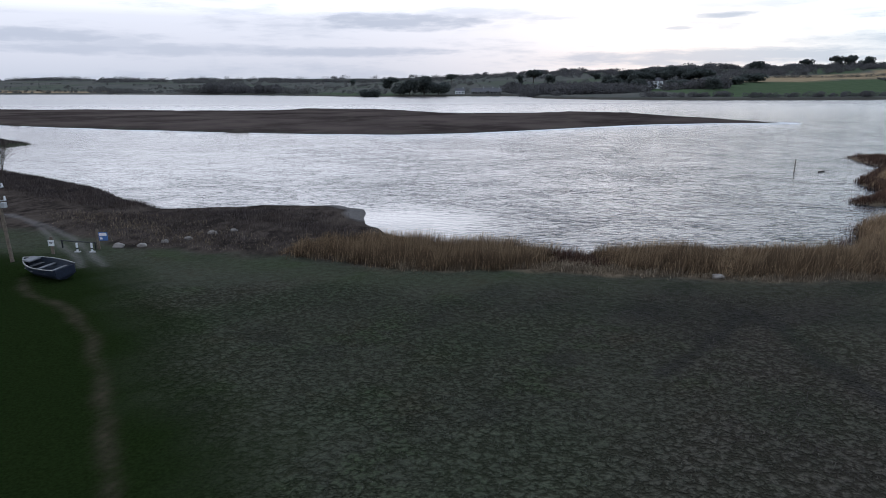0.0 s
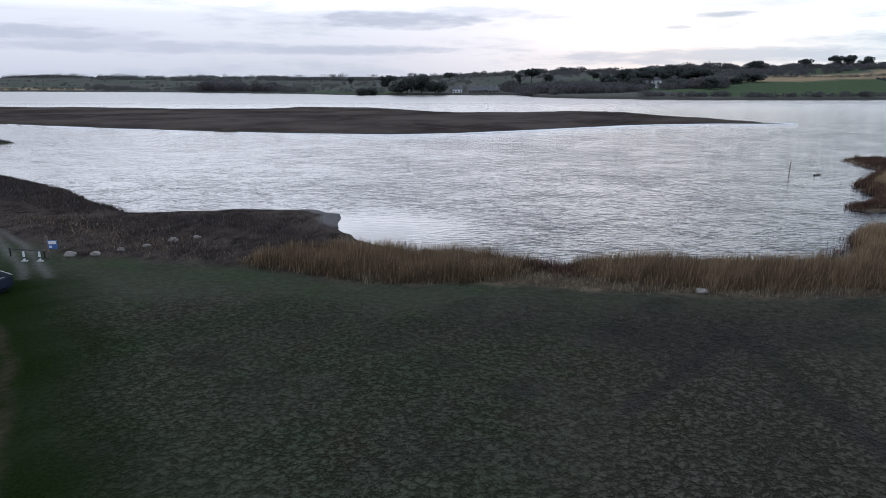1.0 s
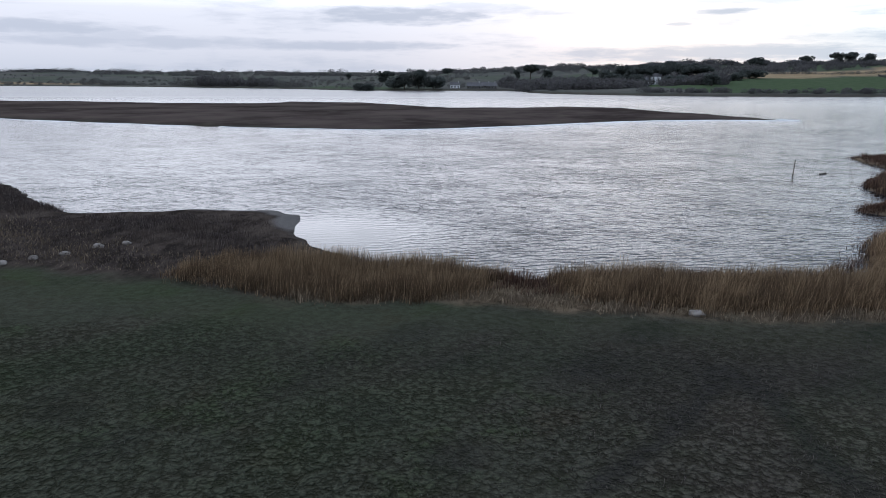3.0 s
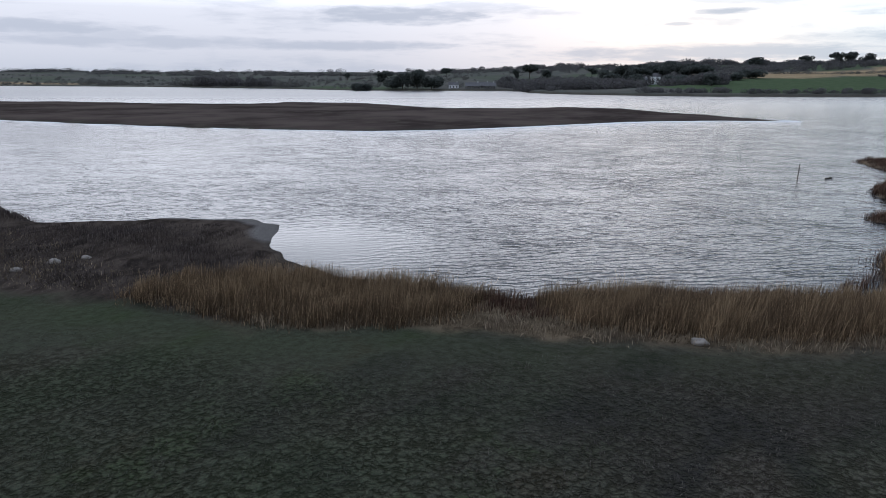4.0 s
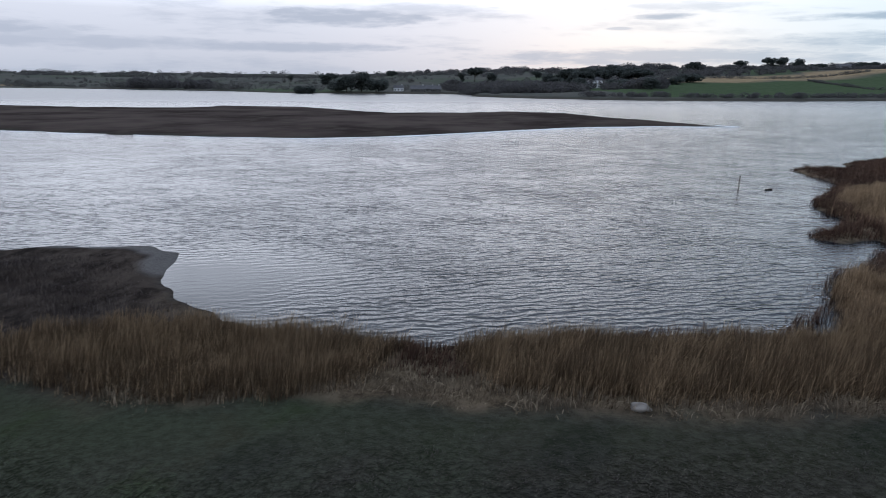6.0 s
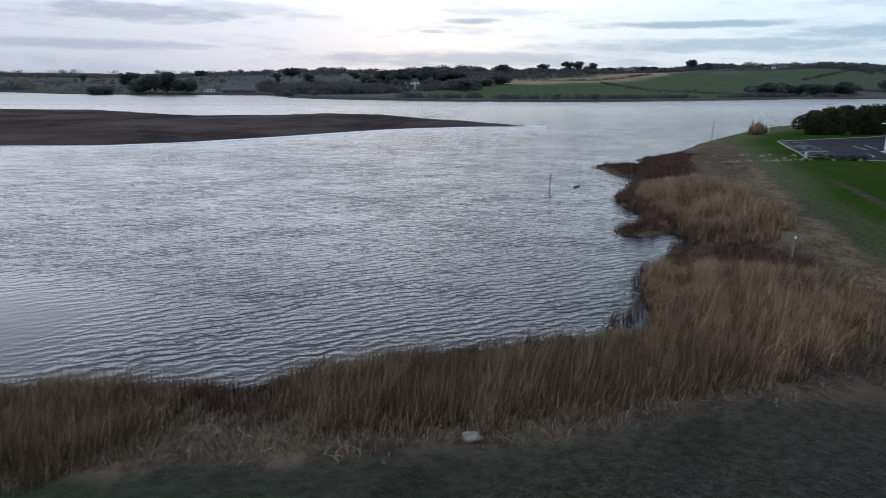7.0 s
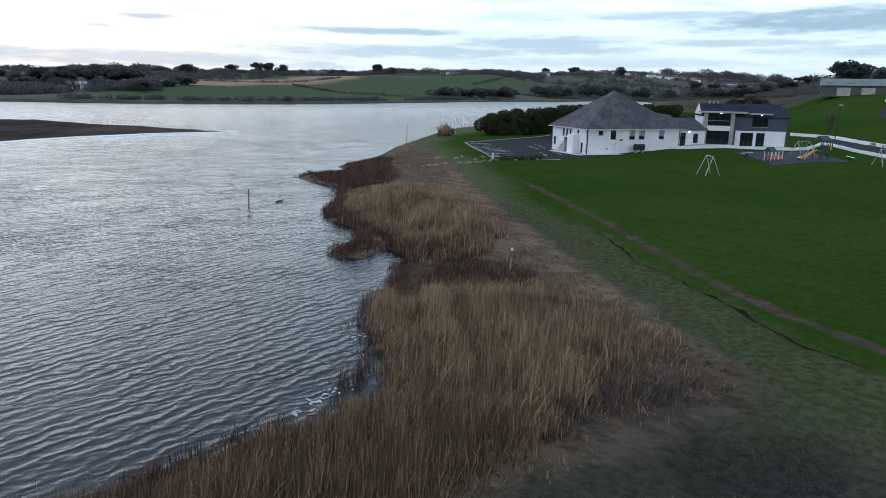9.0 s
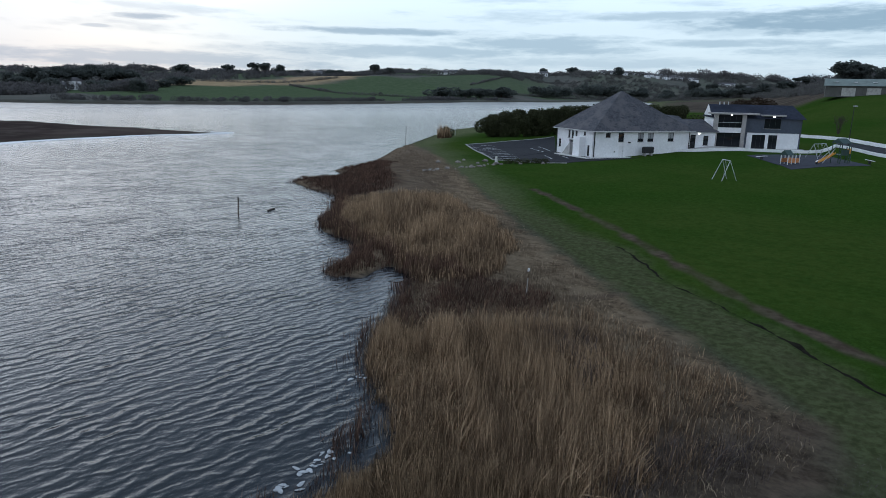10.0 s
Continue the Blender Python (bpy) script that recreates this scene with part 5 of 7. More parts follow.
def window_part(parent, m, hole, bars=1, blind=0.0, frame_mat=None):
    """A framed window set back in its opening: frame, panes, sill and perhaps a blind."""
    x0, z0, x1, z1 = hole
    fm = frame_mat or DARK_METAL
    w = 0.07
    bm = bmesh.new()
    for a in ((x0, z0, x1, z0 + w), (x0, z1 - w, x1, z1), (x0, z0 + w, x0 + w, z1 - w), (x1 - w, z0 + w, x1, z1 - w)):
        box(bm, a[0], 0.08, a[1], a[2], 0.15, a[3])
    for i in range(bars):
        c = x0 + (x1 - x0) * (i + 1) / (bars + 1)
        box(bm, c - 0.03, 0.085, z0 + w, c + 0.03, 0.145, z1 - w)
    bmesh.ops.transform(bm, matrix=m, verts=bm.verts)
    win = part("window", bm, fm, parent)
    pm = abox(x0 + w, 0.11, z0 + w, x1 - w, 0.12, z1 - w)
    bmesh.ops.transform(pm, matrix=m, verts=pm.verts)
    part("pane", pm, GLASS_DARK, win)
    if blind:
        pm = abox(x0 + w, 0.095, z1 - w - blind * (z1 - z0), x1 - w, 0.105, z1 - w)
        bmesh.ops.transform(pm, matrix=m, verts=pm.verts)
        part("blind", pm, BLIND, win)
    if z0 > 0.3:
        pm = abox(x0 - 0.08, -0.07, z0 - 0.08, x1 + 0.08, 0.078, z0 - 0.003)
        bmesh.ops.transform(pm, matrix=m, verts=pm.verts)
        part("sill", pm, CONCRETE, win)
    return win


def solid(points, faces):
    bm = bmesh.new()
    v = [bm.verts.new(p) for p in points]
    for f in faces:
        bm.faces.new([v[i] for i in f])
    bmesh.ops.recalc_face_normals(bm, faces=bm.faces)
    return bm


# ---- hall with its hipped roof ----
def build_hall():
    hall = thing("hall", 114.5, 104.2, -20.0, "white rendered hall with a steep hipped slate roof", "building", z=ground_z(118, 103) - 0.05)
    L, W, H, T = 21.4, 12.4, 4.7, 0.3
    front, left = turn_z(0, 0, 0, 0), turn_z(0, W, 0, -90)
    right, back = turn_z(L, 0, 0, 90), turn_z(L, W, 0, 180)
    wins = [(2.5, 3.55, 3.5, 4.35), (5.2, 2.75, 6.4, 4.4), (9.4, 2.75, 10.7, 4.35), (11.6, 2.75, 12.9, 4.35), (16.2, 2.75, 17.5, 4.35)]
    door = (5.45, 0.0, 6.45, 2.1)
    wall_part(hall, front, L, H, T, wins + [door], ROUGHCAST)
    for i, h in enumerate(wins):
        window_part(hall, front, h, 0 if i < 2 else 1, 0.0 if i < 2 else 0.62)
    d = part("door", abox(5.5, 0.08, 0.02, 6.4, 0.14, 2.06), WHITE_PAINT, hall, "plain white side door")
    part("handle", abox(6.24, 0.03, 1.0, 6.32, 0.079, 1.12), DARK_METAL, d)
    ends = [(W - 3.3, 3.75, W - 2.6, 4.4), (W - 6.0, 3.0, W - 5.3, 4.4), (W - 7.2, 3.0, W - 6.5, 4.4), (W - 8.4, 3.0, W - 7.7, 4.4), (W - 11.6, 1.1, W - 10.8, 2.6), (W - 1.9, 0.2, W - 1.2, 2.1)]
    stair = (W - 7.9, 0.0, W - 6.1, 2.7)
    wall_part(hall, left, W, H, T, ends + [stair], ROUGHCAST)
    for h in ends:
        window_part(hall, left, h, 0)
    wall_part(hall, right, W, H, T, [], ROUGHCAST)
    wall_part(hall, back, L, H, T, [], ROUGHCAST)
    part("floor", abox(T, T, -0.3, L - T, W - T, -0.05), CONCRETE, hall)
    part("stair_block", abox(-1.3, 2.5, -0.4, -0.003, 4.6, 3.5, bevel=0.03), ROUGHCAST, hall)
    bm = bmesh.new()
    for i in range(9):
        box(bm, -1.3, 5.6 + i * 0.28, -0.4, -0.003, 5.6 + (i + 1) * 0.28 - 0.004, 2.3 - i * 0.25)
    part("outer_stair", bm, CONCRETE, hall)
    part("apron", abox(-2.4, -1.5, -0.45, L, -0.004, 0.10, bevel=0.02), APRON, hall, "pale concrete apron")
    part("apron", abox(-2.4, 0.0, -0.45, -1.304, 9.0, 0.10, bevel=0.02), APRON, hall, "pale concrete apron")
    o = 0.65
    c = W / 2
    pts = [(-o, -o, H), (L + o, -o, H), (L + o, W + o, H), (-o, W + o, H), (9.6, c, H + 7.0), (9.9, c, H + 7.0), (16.2, c - 2.2, H + 3.0), (16.2, c + 2.2, H + 3.0), (L + o, c - 1.7, H + 2.5), (L + o, c + 1.7, H + 2.5)]
    faces = [(0, 1, 8, 6, 5, 4), (0, 4, 3), (3, 4, 5, 7, 9, 2), (5, 6, 7), (6, 8, 9, 7), (1, 2, 9, 8), (0, 3, 2, 1)]
    part("roof", solid(pts, faces), SLATE, hall)
    bm = bmesh.new()
    for a in ((-o, -o - 0.02, L + o, -o + 0.06), (-o, W + o - 0.06, L + o, W + o + 0.02), (-o - 0.02, -o + 0.06, -o + 0.06, W + o - 0.06), (L + o - 0.06, -o + 0.06, L + o + 0.02, W + o - 0.06)):
        box(bm, a[0], a[1], H - 0.11, a[2], a[3], H - 0.01)
    part("fascia", bm, WHITE_PAINT, hall)
    for x in (0.12, 21.1):
        part("downpipe", atube((x, -0.09, 0), (x, -0.09, H - 0.2), 0.07), DARK_METAL, hall)
    part("downpipe", atube((-0.09, 12.2, 0), (-0.09, 12.2, H - 0.2), 0.07), DARK_METAL, hall)
    for x, z, w, h in ((7.3, 2.5, 0.6, 0.25), (4.4, 0.9, 0.3, 0.2)):
        part("vent", abox(x, -0.05, z, x + w, -0.004, z + h), DARK_METAL, hall)
    # oil tank against the wall
    tank = thing("oil_tank", 124.4, 99.4, -20.0, "dark grey oil tank standing against the white wall", "tank", z=ground_z(124.4, 99.4))
    part("shell", abox(-1.1, -0.5, 0.45, 1.1, 0.4, 1.6, bevel=0.15), DARK_METAL, tank)
    for x in (-0.7, 0.7):
        part("support", abox(x - 0.15, -0.4, -0.3, x + 0.15, 0.3, 0.449), CONCRETE, tank)


build_hall()


# ---- two-storey extension ----
def build_extension():
    e = thing("extension", 146.0, 92.0, -50.0, "two-storey white and blue-grey clad extension with large dark windows", "building", z=ground_z(144, 91) - 0.05)
    e.scale = (0.81, 0.9, 0.93)
    f = turn_z(0, 0, 0, 0)
    T = 0.3
    # ground floor, right of the bay
    low = [(1.9, 0.0, 4.9, 2.9), (5.6, 0.0, 7.6, 2.9)]
    wall_part(e, f, 12.6, 3.3, T, low, ROUGHCAST)
    for h, b in zip(low, (2, 1)):
        window_part(e, f, h, b)
    up = [(4.3, 4.2, 8.0, 6.6)]
    wall_part(e, turn_z(0.5, -0.08, 0, 0), 12.2, 6.2, T, [(3.8, 4.2, 7.5, 6.2)], CLADDING, "cladding", base=3.304)
    window_part(e, turn_z(0, -0.08, 0, 0), up[0], 2)
    part("dormer_cheek", abox(3.9, -0.08, 6.204, 4.296, 2.4, 6.7), CLADDING, e)
    part("dormer_cheek", abox(8.004, -0.08, 6.204, 8.4, 2.4, 6.7), CLADDING, e)
    part("dormer_roof", abox(3.5, -0.7, 6.704, 8.8, 3.2, 7.0, bevel=0.03), STONEWORK, e)
    wall_part(e, turn_z(12.7, -0.08, 0, 90), 8.4, 6.2, T, [(1.4, 0.1, 2.4, 2.3), (4.6, 4.1, 5.6, 5.6)], CLADDING, "cladding", base=-0.6)
    wall_part(e, turn_z(12.4, 8.3, 0, 180), 19.7, 6.2, T, [], ROUGHCAST)
    wall_part(e, turn_z(-7.3, 8.0, 0, -90), 8.0, 6.2, T, [(5.2, 0.4, 6.2, 2.6)], ROUGHCAST)
    # projecting bay with stone piers
    part("pier", abox(-7.3, -1.0, -0.7, -6.4, -0.004, 6.9, bevel=0.03), STONEWORK, e)
    part("pier", abox(-1.0, -1.0, -0.7, -0.1, -0.004, 6.9, bevel=0.03), STONEWORK, e)
    part("spandrel", abox(-6.396, -0.9, 3.2, -1.004, -0.3, 4.25), WHITE_PAINT, e)
    part("canopy", abox(-7.9, -1.6, 6.904, 2.6, 3.0, 7.25, bevel=0.03), STONEWORK, e)
    window_part(e, turn_z(0, -0.75, 0, 0), (-6.39, 0.0, -1.01, 3.19), 2)
    window_part(e, turn_z(0, -0.75, 0, 0), (-6.39, 4.26, -1.01, 6.89), 3)
    part("rail", abox(-6.39, -0.82, 5.25, -1.01, -0.79, 5.32), GALVANISED, e)
    part("side_panel", abox(-0.096, -0.5, -0.5, 0.49, -0.1, 6.2), CLADDING, e)
    part("floor", abox(-7, 0.31, -0.2, 12.3, 7.9, -0.02), CONCRETE, e)
    part("upper_floor", abox(-7, 0.31, 3.0, 12.3, 7.9, 3.25), CONCRETE, e)
    pts = [(-7.7, -0.6, 6.2), (13.4, -0.6, 6.2), (13.4, 8.6, 6.2), (-7.7, 8.6, 6.2), (-7.7, 4, 8.9), (11.6, 4, 8.9)]
    part("roof", solid(pts, [(0, 1, 5, 4), (3, 4, 5, 2), (0, 4, 3), (1, 2, 5), (0, 3, 2, 1)]), TAN_ROOF_DARK, e)
    part("gable", solid([(-7.78, 0.6, 6.6), (-7.78, 7.4, 6.6), (-7.78, 4, 8.85), (-7.71, 0.6, 6.6), (-7.71, 7.4, 6.6), (-7.71, 4, 8.85)], [(0, 1, 2), (5, 4, 3), (0, 3, 4, 1), (1, 4, 5, 2), (2, 5, 3, 0)]), WHITE_PAINT, e)
    for x in (-5.2, -4.2, -3.2):
        part("chimney_cowl", atube((x, 4, 8.7), (x, 4, 9.4), 0.14, 0.11), GALVANISED, e)
    for x, y, z in ((-3.6, -1.3, 6.72), (6.2, -0.45, 6.55)):
        body = part("wall_lamp", abox(x - 0.22, y, z, x + 0.22, y + 0.12, z + 0.17, bevel=0.02), DARK_METAL, e)
        part("lens", abox(x - 0.19, y - 0.03, z + 0.01, x + 0.19, y - 0.002, z + 0.16), LAMP_GLOW, body, "lit lamp glass")
    # link towards the hall
    k = thing("link_block", 139.0, 99.6, -22.0, "low white link block with a slate lean-to roof", "building", z=ground_z(140, 98) - 0.3)
    wall_part(k, turn_z(-4.2, -3.0, 0, 0), 8.0, 3.4, T, [(0.6, 0.1, 3.4, 2.9), (5.2, 0.9, 6.4, 2.7)], ROUGHCAST)
    window_part(k, turn_z(-4.2, -3.0, 0, 0), (0.6, 0.1, 3.4, 2.9), 2)
    window_part(k, turn_z(-4.2, -3.0, 0, 0), (5.2, 0.9, 6.4, 2.7), 1)
    part("core", abox(-4.1, -2.2, -0.6, 3.7, 4.0, 3.3), ROUGHCAST, k)
    part("roof", solid([(-4.6, -3.6, 3.4), (4.2, -3.6, 3.4), (4.2, 4.4, 3.4), (-4.6, 4.4, 3.4), (-4.6, 1.4, 5.6), (4.2, 1.4, 5.6)], [(0, 1, 5, 4), (3, 4, 5, 2), (0, 4, 3), (1, 2, 5), (0, 3, 2, 1)]), SLATE, k)
    body = part("wall_lamp", abox(-0.4, -3.2, 3.0, 0.0, -3.03, 3.2, bevel=0.02), DARK_METAL, k)
    part("lens", abox(-0.38, -3.24, 3.02, -0.02, -3.204, 3.18), LAMP_GLOW, body, "lit lamp glass")


TAN_ROOF_DARK = plain("dark_blue_slate", (0.030, 0.036, 0.056), 0.8, grain=2.2, vary=0.3, bump=0.3, spec=0.08)
build_extension()


# ---- paved areas ----
def patch(name, label, a, b, c, d, mat, n=14, dz=0.05, category="paving", thick=0.25):
    """A paved sheet laid over the ground between four corners, with a skirt."""
    s, t = np.meshgrid(np.linspace(0, 1, n), np.linspace(0, 1, n))
    s, t = s.ravel(), t.ravel()
    x = (1 - t) * ((1 - s) * a[0] + s * b[0]) + t * ((1 - s) * d[0] + s * c[0])
    y = (1 - t) * ((1 - s) * a[1] + s * b[1]) + t * ((1 - s) * d[1] + s * c[1])
    z = heights(x, y) + dz
    i = (np.arange(n - 1)[:, None] * n + np.arange(n - 1)[None, :]).ravel()
    f = np.stack([i, i + 1, i + n + 1, i + n], 1)
    rim = list(range(n)) + [n * k + n - 1 for k in range(1, n)] + [n * n - 1 - k for k in range(1, n)] + [n * (n - 1 - k) for k in range(1, n - 1)]
    v = np.stack([x, y, z], 1)
    low = v[rim].copy()
    low[:, 2] -= thick
    m = len(rim)
    r = np.array(rim)
    k = np.arange(m)
    f = np.concatenate([f, np.stack([r, n * n + k, n * n + (k + 1) % m, np.roll(r, -1)], 1)])
    return tagged(new(name, mesh_np(name, np.concatenate([v, low]), f, mat)), label, category, kind="structure")


def strip(bm, pts, width, z0, z1):
    """A low wall or kerb of boxes along a line on the ground."""
    for (x0, y0), (x1, y1) in zip(pts, pts[1:]):
        n = max(1, int(math.hypot(x1 - x0, y1 - y0) / 2.5))
        for i in range(n):
            ax, ay = x0 + (x1 - x0) * i / n, y0 + (y1 - y0) * i / n
            bx, by = x0 + (x1 - x0) * (i + 1) / n, y0 + (y1 - y0) * (i + 1) / n
            d = Vector((bx - ax, by - ay, 0)).normalized()
            s = Vector((-d.y, d.x, 0)) * width / 2
            pa, pb = Vector((ax, ay, ground_z(ax, ay))), Vector((bx, by, ground_z(bx, by)))
            v = [bm.verts.new(p + q + Vector((0, 0, h))) for p in (pa, pb) for q in (-s, s) for h in (z0, z1)]
            for q in ((0, 1, 3, 2), (4, 6, 7, 5), (0, 4, 5, 1), (2, 3, 7, 6), (1, 5, 7, 3), (0, 2, 6, 4)):
                bm.faces.new([v[j] for j in q])
    return bm


def run(name, label, pts, width, z0, z1, mat, category):
    bm = strip(bmesh.new(), pts, width, z0, z1)
    me = bpy.data.meshes.new(name)
    bm.to_mesh(me)
    bm.free()
    me.materials.append(mat)
    return tagged(new(name, me), label, category, kind="structure")


patch("car_park", "dark asphalt car park beside the hall", (100.5, 115.6), (120, 142), (152, 143), (119.5, 116.5), ASPHALT, category="car park")
patch("car_park", "dark asphalt strip in front of the hall", (102.4, 105.0), (100.6, 115.3), (119.3, 116.2), (114, 102.6), ASPHALT, category="car park", dz=0.055)
patch("car_park", "dark asphalt path along the hall", (104.0, 101.8), (102.6, 104.8), (113.8, 102.5), (121, 98.9), ASPHALT, 10, 0.05, "path")
run("kerb", "pale concrete kerb of the car park", [(100.2, 114.9), (119.8, 142.3), (152, 143.4)], 0.16, -0.1, 0.12, CONCRETE, "kerb")
run("kerb", "pale concrete kerb edging the lawn", [(100.2, 114.7), (102.2, 105.0), (103.9, 101.6)], 0.14, -0.1, 0.10, CONCRETE, "kerb")
for i in range(10):
    t = i / 10
    x0, y0 = 100.9 + 18.6 * t, 115.6 + 26 * t
    run("bay_line", "worn white parking bay line on asphalt", [(x0, y0), (x0 + 4.4, y0 - 2.6)], 0.14, 0.052, 0.062, LINE_PAINT, "road marking")
for pts in ([(117, 117.5), (123, 126)], [(120, 118.2), (127, 127.2)], [(108, 108), (111.5, 112.5)], [(110.5, 106.5), (113.6, 111)]):
    run("bay_line", "worn white parking line near the hall", pts, 0.14, 0.058, 0.068, LINE_PAINT, "road marking")
patch("terrace", "pale paved terrace in front of the extension", (133.2, 97.6), (140.4, 87.8), (145.0, 91.4), (139, 97.4), CONCRETE, 10, 0.30, "terrace", 1.2)
patch("terrace", "pale paved terrace along the extension", (140.5, 87.7), (147.2, 80.8), (153.4, 83.6), (145.2, 91.3), CONCRETE, 12, 0.12, "terrace", 0.6)
run("terrace_wall", "low white-rendered retaining wall", [(132.6, 98.2), (133.2, 95.8), (140.2, 87.2), (147.0, 80.2)], 0.35, -0.6, 0.5, ROUGHCAST, "wall")
run("terrace_wall", "low white-rendered wall beside the play area", [(147.2, 80.1), (151, 79.6), (158, 80.6), (167.5, 82.6), (164.8, 79.6), (150, 68.4), (132, 54.6), (118, 43)], 0.3, -0.3, 0.55, ROUGHCAST, "wall")
run("road_wall", "low white wall along the far side of the road", [(198, 101), (193, 88.4), (177.4, 76.2), (160, 63), (146, 52)], 0.3, -0.3, 0.75, ROUGHCAST, "wall")
patch("road", "grey asphalt access road", (151.4, 68.4), (168.6, 83.2), (192, 90), (177, 76.6), ASPHALT, 14, 0.05, "road")
patch("road", "grey asphalt access road", (132, 53.4), (151.3, 68.3), (176.9, 76.5), (147, 53), ASPHALT, 14, 0.05, "road")
patch("play_pad", "dark rubber surfacing of the play area", (131.6, 84.6), (119.8, 72.6), (131.4, 65.6), (145.5, 77.6), RUBBER, 16, 0.06, "play area")
patch("upper_car_park", "dark asphalt car park on the rise", (262, 100), (262, 60), (318, 66), (318, 112), ASPHALT, 14, 0.1, "car park")


DITCH_DARK = plain("ditch_dark", (0.016, 0.015, 0.011), 0.95, grain=6, vary=0.4, bump=0.4, spec=0.02)


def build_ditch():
    """A narrow ragged near-black strip laid just above the ground along the lawn."""
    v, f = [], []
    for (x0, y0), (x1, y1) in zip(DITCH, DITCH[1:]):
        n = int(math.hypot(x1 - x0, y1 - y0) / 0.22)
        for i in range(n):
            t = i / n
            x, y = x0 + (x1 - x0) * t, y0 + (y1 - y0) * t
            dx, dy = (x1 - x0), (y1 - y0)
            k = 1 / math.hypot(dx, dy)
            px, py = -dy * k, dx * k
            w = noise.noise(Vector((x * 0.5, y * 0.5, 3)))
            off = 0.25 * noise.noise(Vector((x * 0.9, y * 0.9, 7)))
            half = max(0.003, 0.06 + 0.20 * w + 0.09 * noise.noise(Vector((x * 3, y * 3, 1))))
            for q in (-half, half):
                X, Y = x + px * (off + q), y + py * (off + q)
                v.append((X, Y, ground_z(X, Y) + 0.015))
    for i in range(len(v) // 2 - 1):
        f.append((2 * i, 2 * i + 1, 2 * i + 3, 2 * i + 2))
    tagged(new("ditch", mesh_np("ditch", np.array(v), np.array(f), DITCH_DARK)), "narrow dark drainage ditch along the lawn", "ditch", kind="structure")


build_ditch()


# ---- hedge and bushes by the hall ----
def leaf_thing(name, label, category, lobes, n, size, mat, seed, group=""):
    rng = np.random.default_rng(seed)
    lobes = np.array(lobes, float)
    v, f = leaf_cloud(lobes, n, size, rng)
    return tagged(new(name, mesh_np(name, v, f, mat)), label, category, group)


def hedge_row(name, label, a, b, width, h, n, seed):
    rng = np.random.default_rng(seed)
    lobes = []
    length = math.hypot(b[0] - a[0], b[1] - a[1])
    for i in range(int(length / 1.0)):
        t = (i + 0.5) / int(length / 1.0)
        for level in (0.3, 0.55, 0.78):
            x = a[0] + (b[0] - a[0]) * t + rng.uniform(-0.35, 0.35) * width
            y = a[1] + (b[1] - a[1]) * t + rng.uniform(-0.35, 0.35) * width
            top = h * rng.uniform(0.94, 1.02) * (0.72 + 0.28 * min(1, t * 7))
            zc = level * top
            lobes.append((x, y, ground_z(x, y) + zc, rng.uniform(1.2, 2.0), rng.uniform(1.2, 2.0), top - zc + 0.1 if zc > 0.7 * top else top * 0.32))
    return leaf_thing(name, label, "hedge", lobes, n, 0.23, HEDGE_LEAF, seed)


hedge_row("tall_hedge", "tall clipped dark green conifer hedge behind the car park", (141.5, 158.5), (186, 126), 4.5, 7.0, 110000, 51)
hedge_row("tall_hedge", "dark hedge seen over the link roof", (187, 125), (202, 116), 4.0, 5.0, 5000, 52)
BROWN_LEAF = leafy("brown_winter_leaves", (0.034, 0.024, 0.017), (0.046, 0.033, 0.023), (0.058, 0.042, 0.030), soft=0.4)
leaf_thing("round_bush", "brown-leaved round bush behind the extension", "bush", [(x, y, ground_z(x, y) + 6.5 + dz, 3.6, 3.2, 3.2) for x, y, dz in ((224, 129, -0.6), (227, 125.5, 0), (229, 123, -0.6))] + [(226, 126, ground_z(226, 126) + 2.5, 3.0, 3.0, 3.0)], 8000, 0.22, BROWN_LEAF, 53)
leaf_thing("waterside_bush", "dark evergreen bush beside the pampas clump", "bush", [(135.8, 166.6, ground_z(135.8, 166.6) + 1.6, 1.2, 1.2, 1.5), (136.6, 165.8, ground_z(136, 166) + 1.2, 1.0, 1.0, 1.2)], 900, 0.16, HEDGE_LEAF, 54)
for i, (x, y, r) in enumerate([(97.6, 109.0, 0.8), (98.9, 108.0, 0.7), (100.0, 107.2, 0.9), (101.0, 106.0, 0.7), (102.0, 105.0, 0.8)]):
    leaf_thing("low_shrub", "low dark shrub at the edge of the car park", "shrub", [(x, y, ground_z(x, y) + 0.35, r, r * 0.8, 0.5), (x + 0.5, y - 0.3, ground_z(x, y) + 0.3, r * 0.7, r * 0.6, 0.4)], 260, 0.12, HEDGE_LEAF, 110 + i, "shrubs by the car park")
PAMPAS = [(132.2, 164.4), (135.2, 164.0), (135.8, 167.4), (133.4, 168)]
stalk_bed("pampas_clump", "brown pampas-like grass clump on the green point", PAMPAS, 60, 2.8, 0.10, RUST, 55, lean=0.25, edge=0.4, category="grass", rim=0.8)


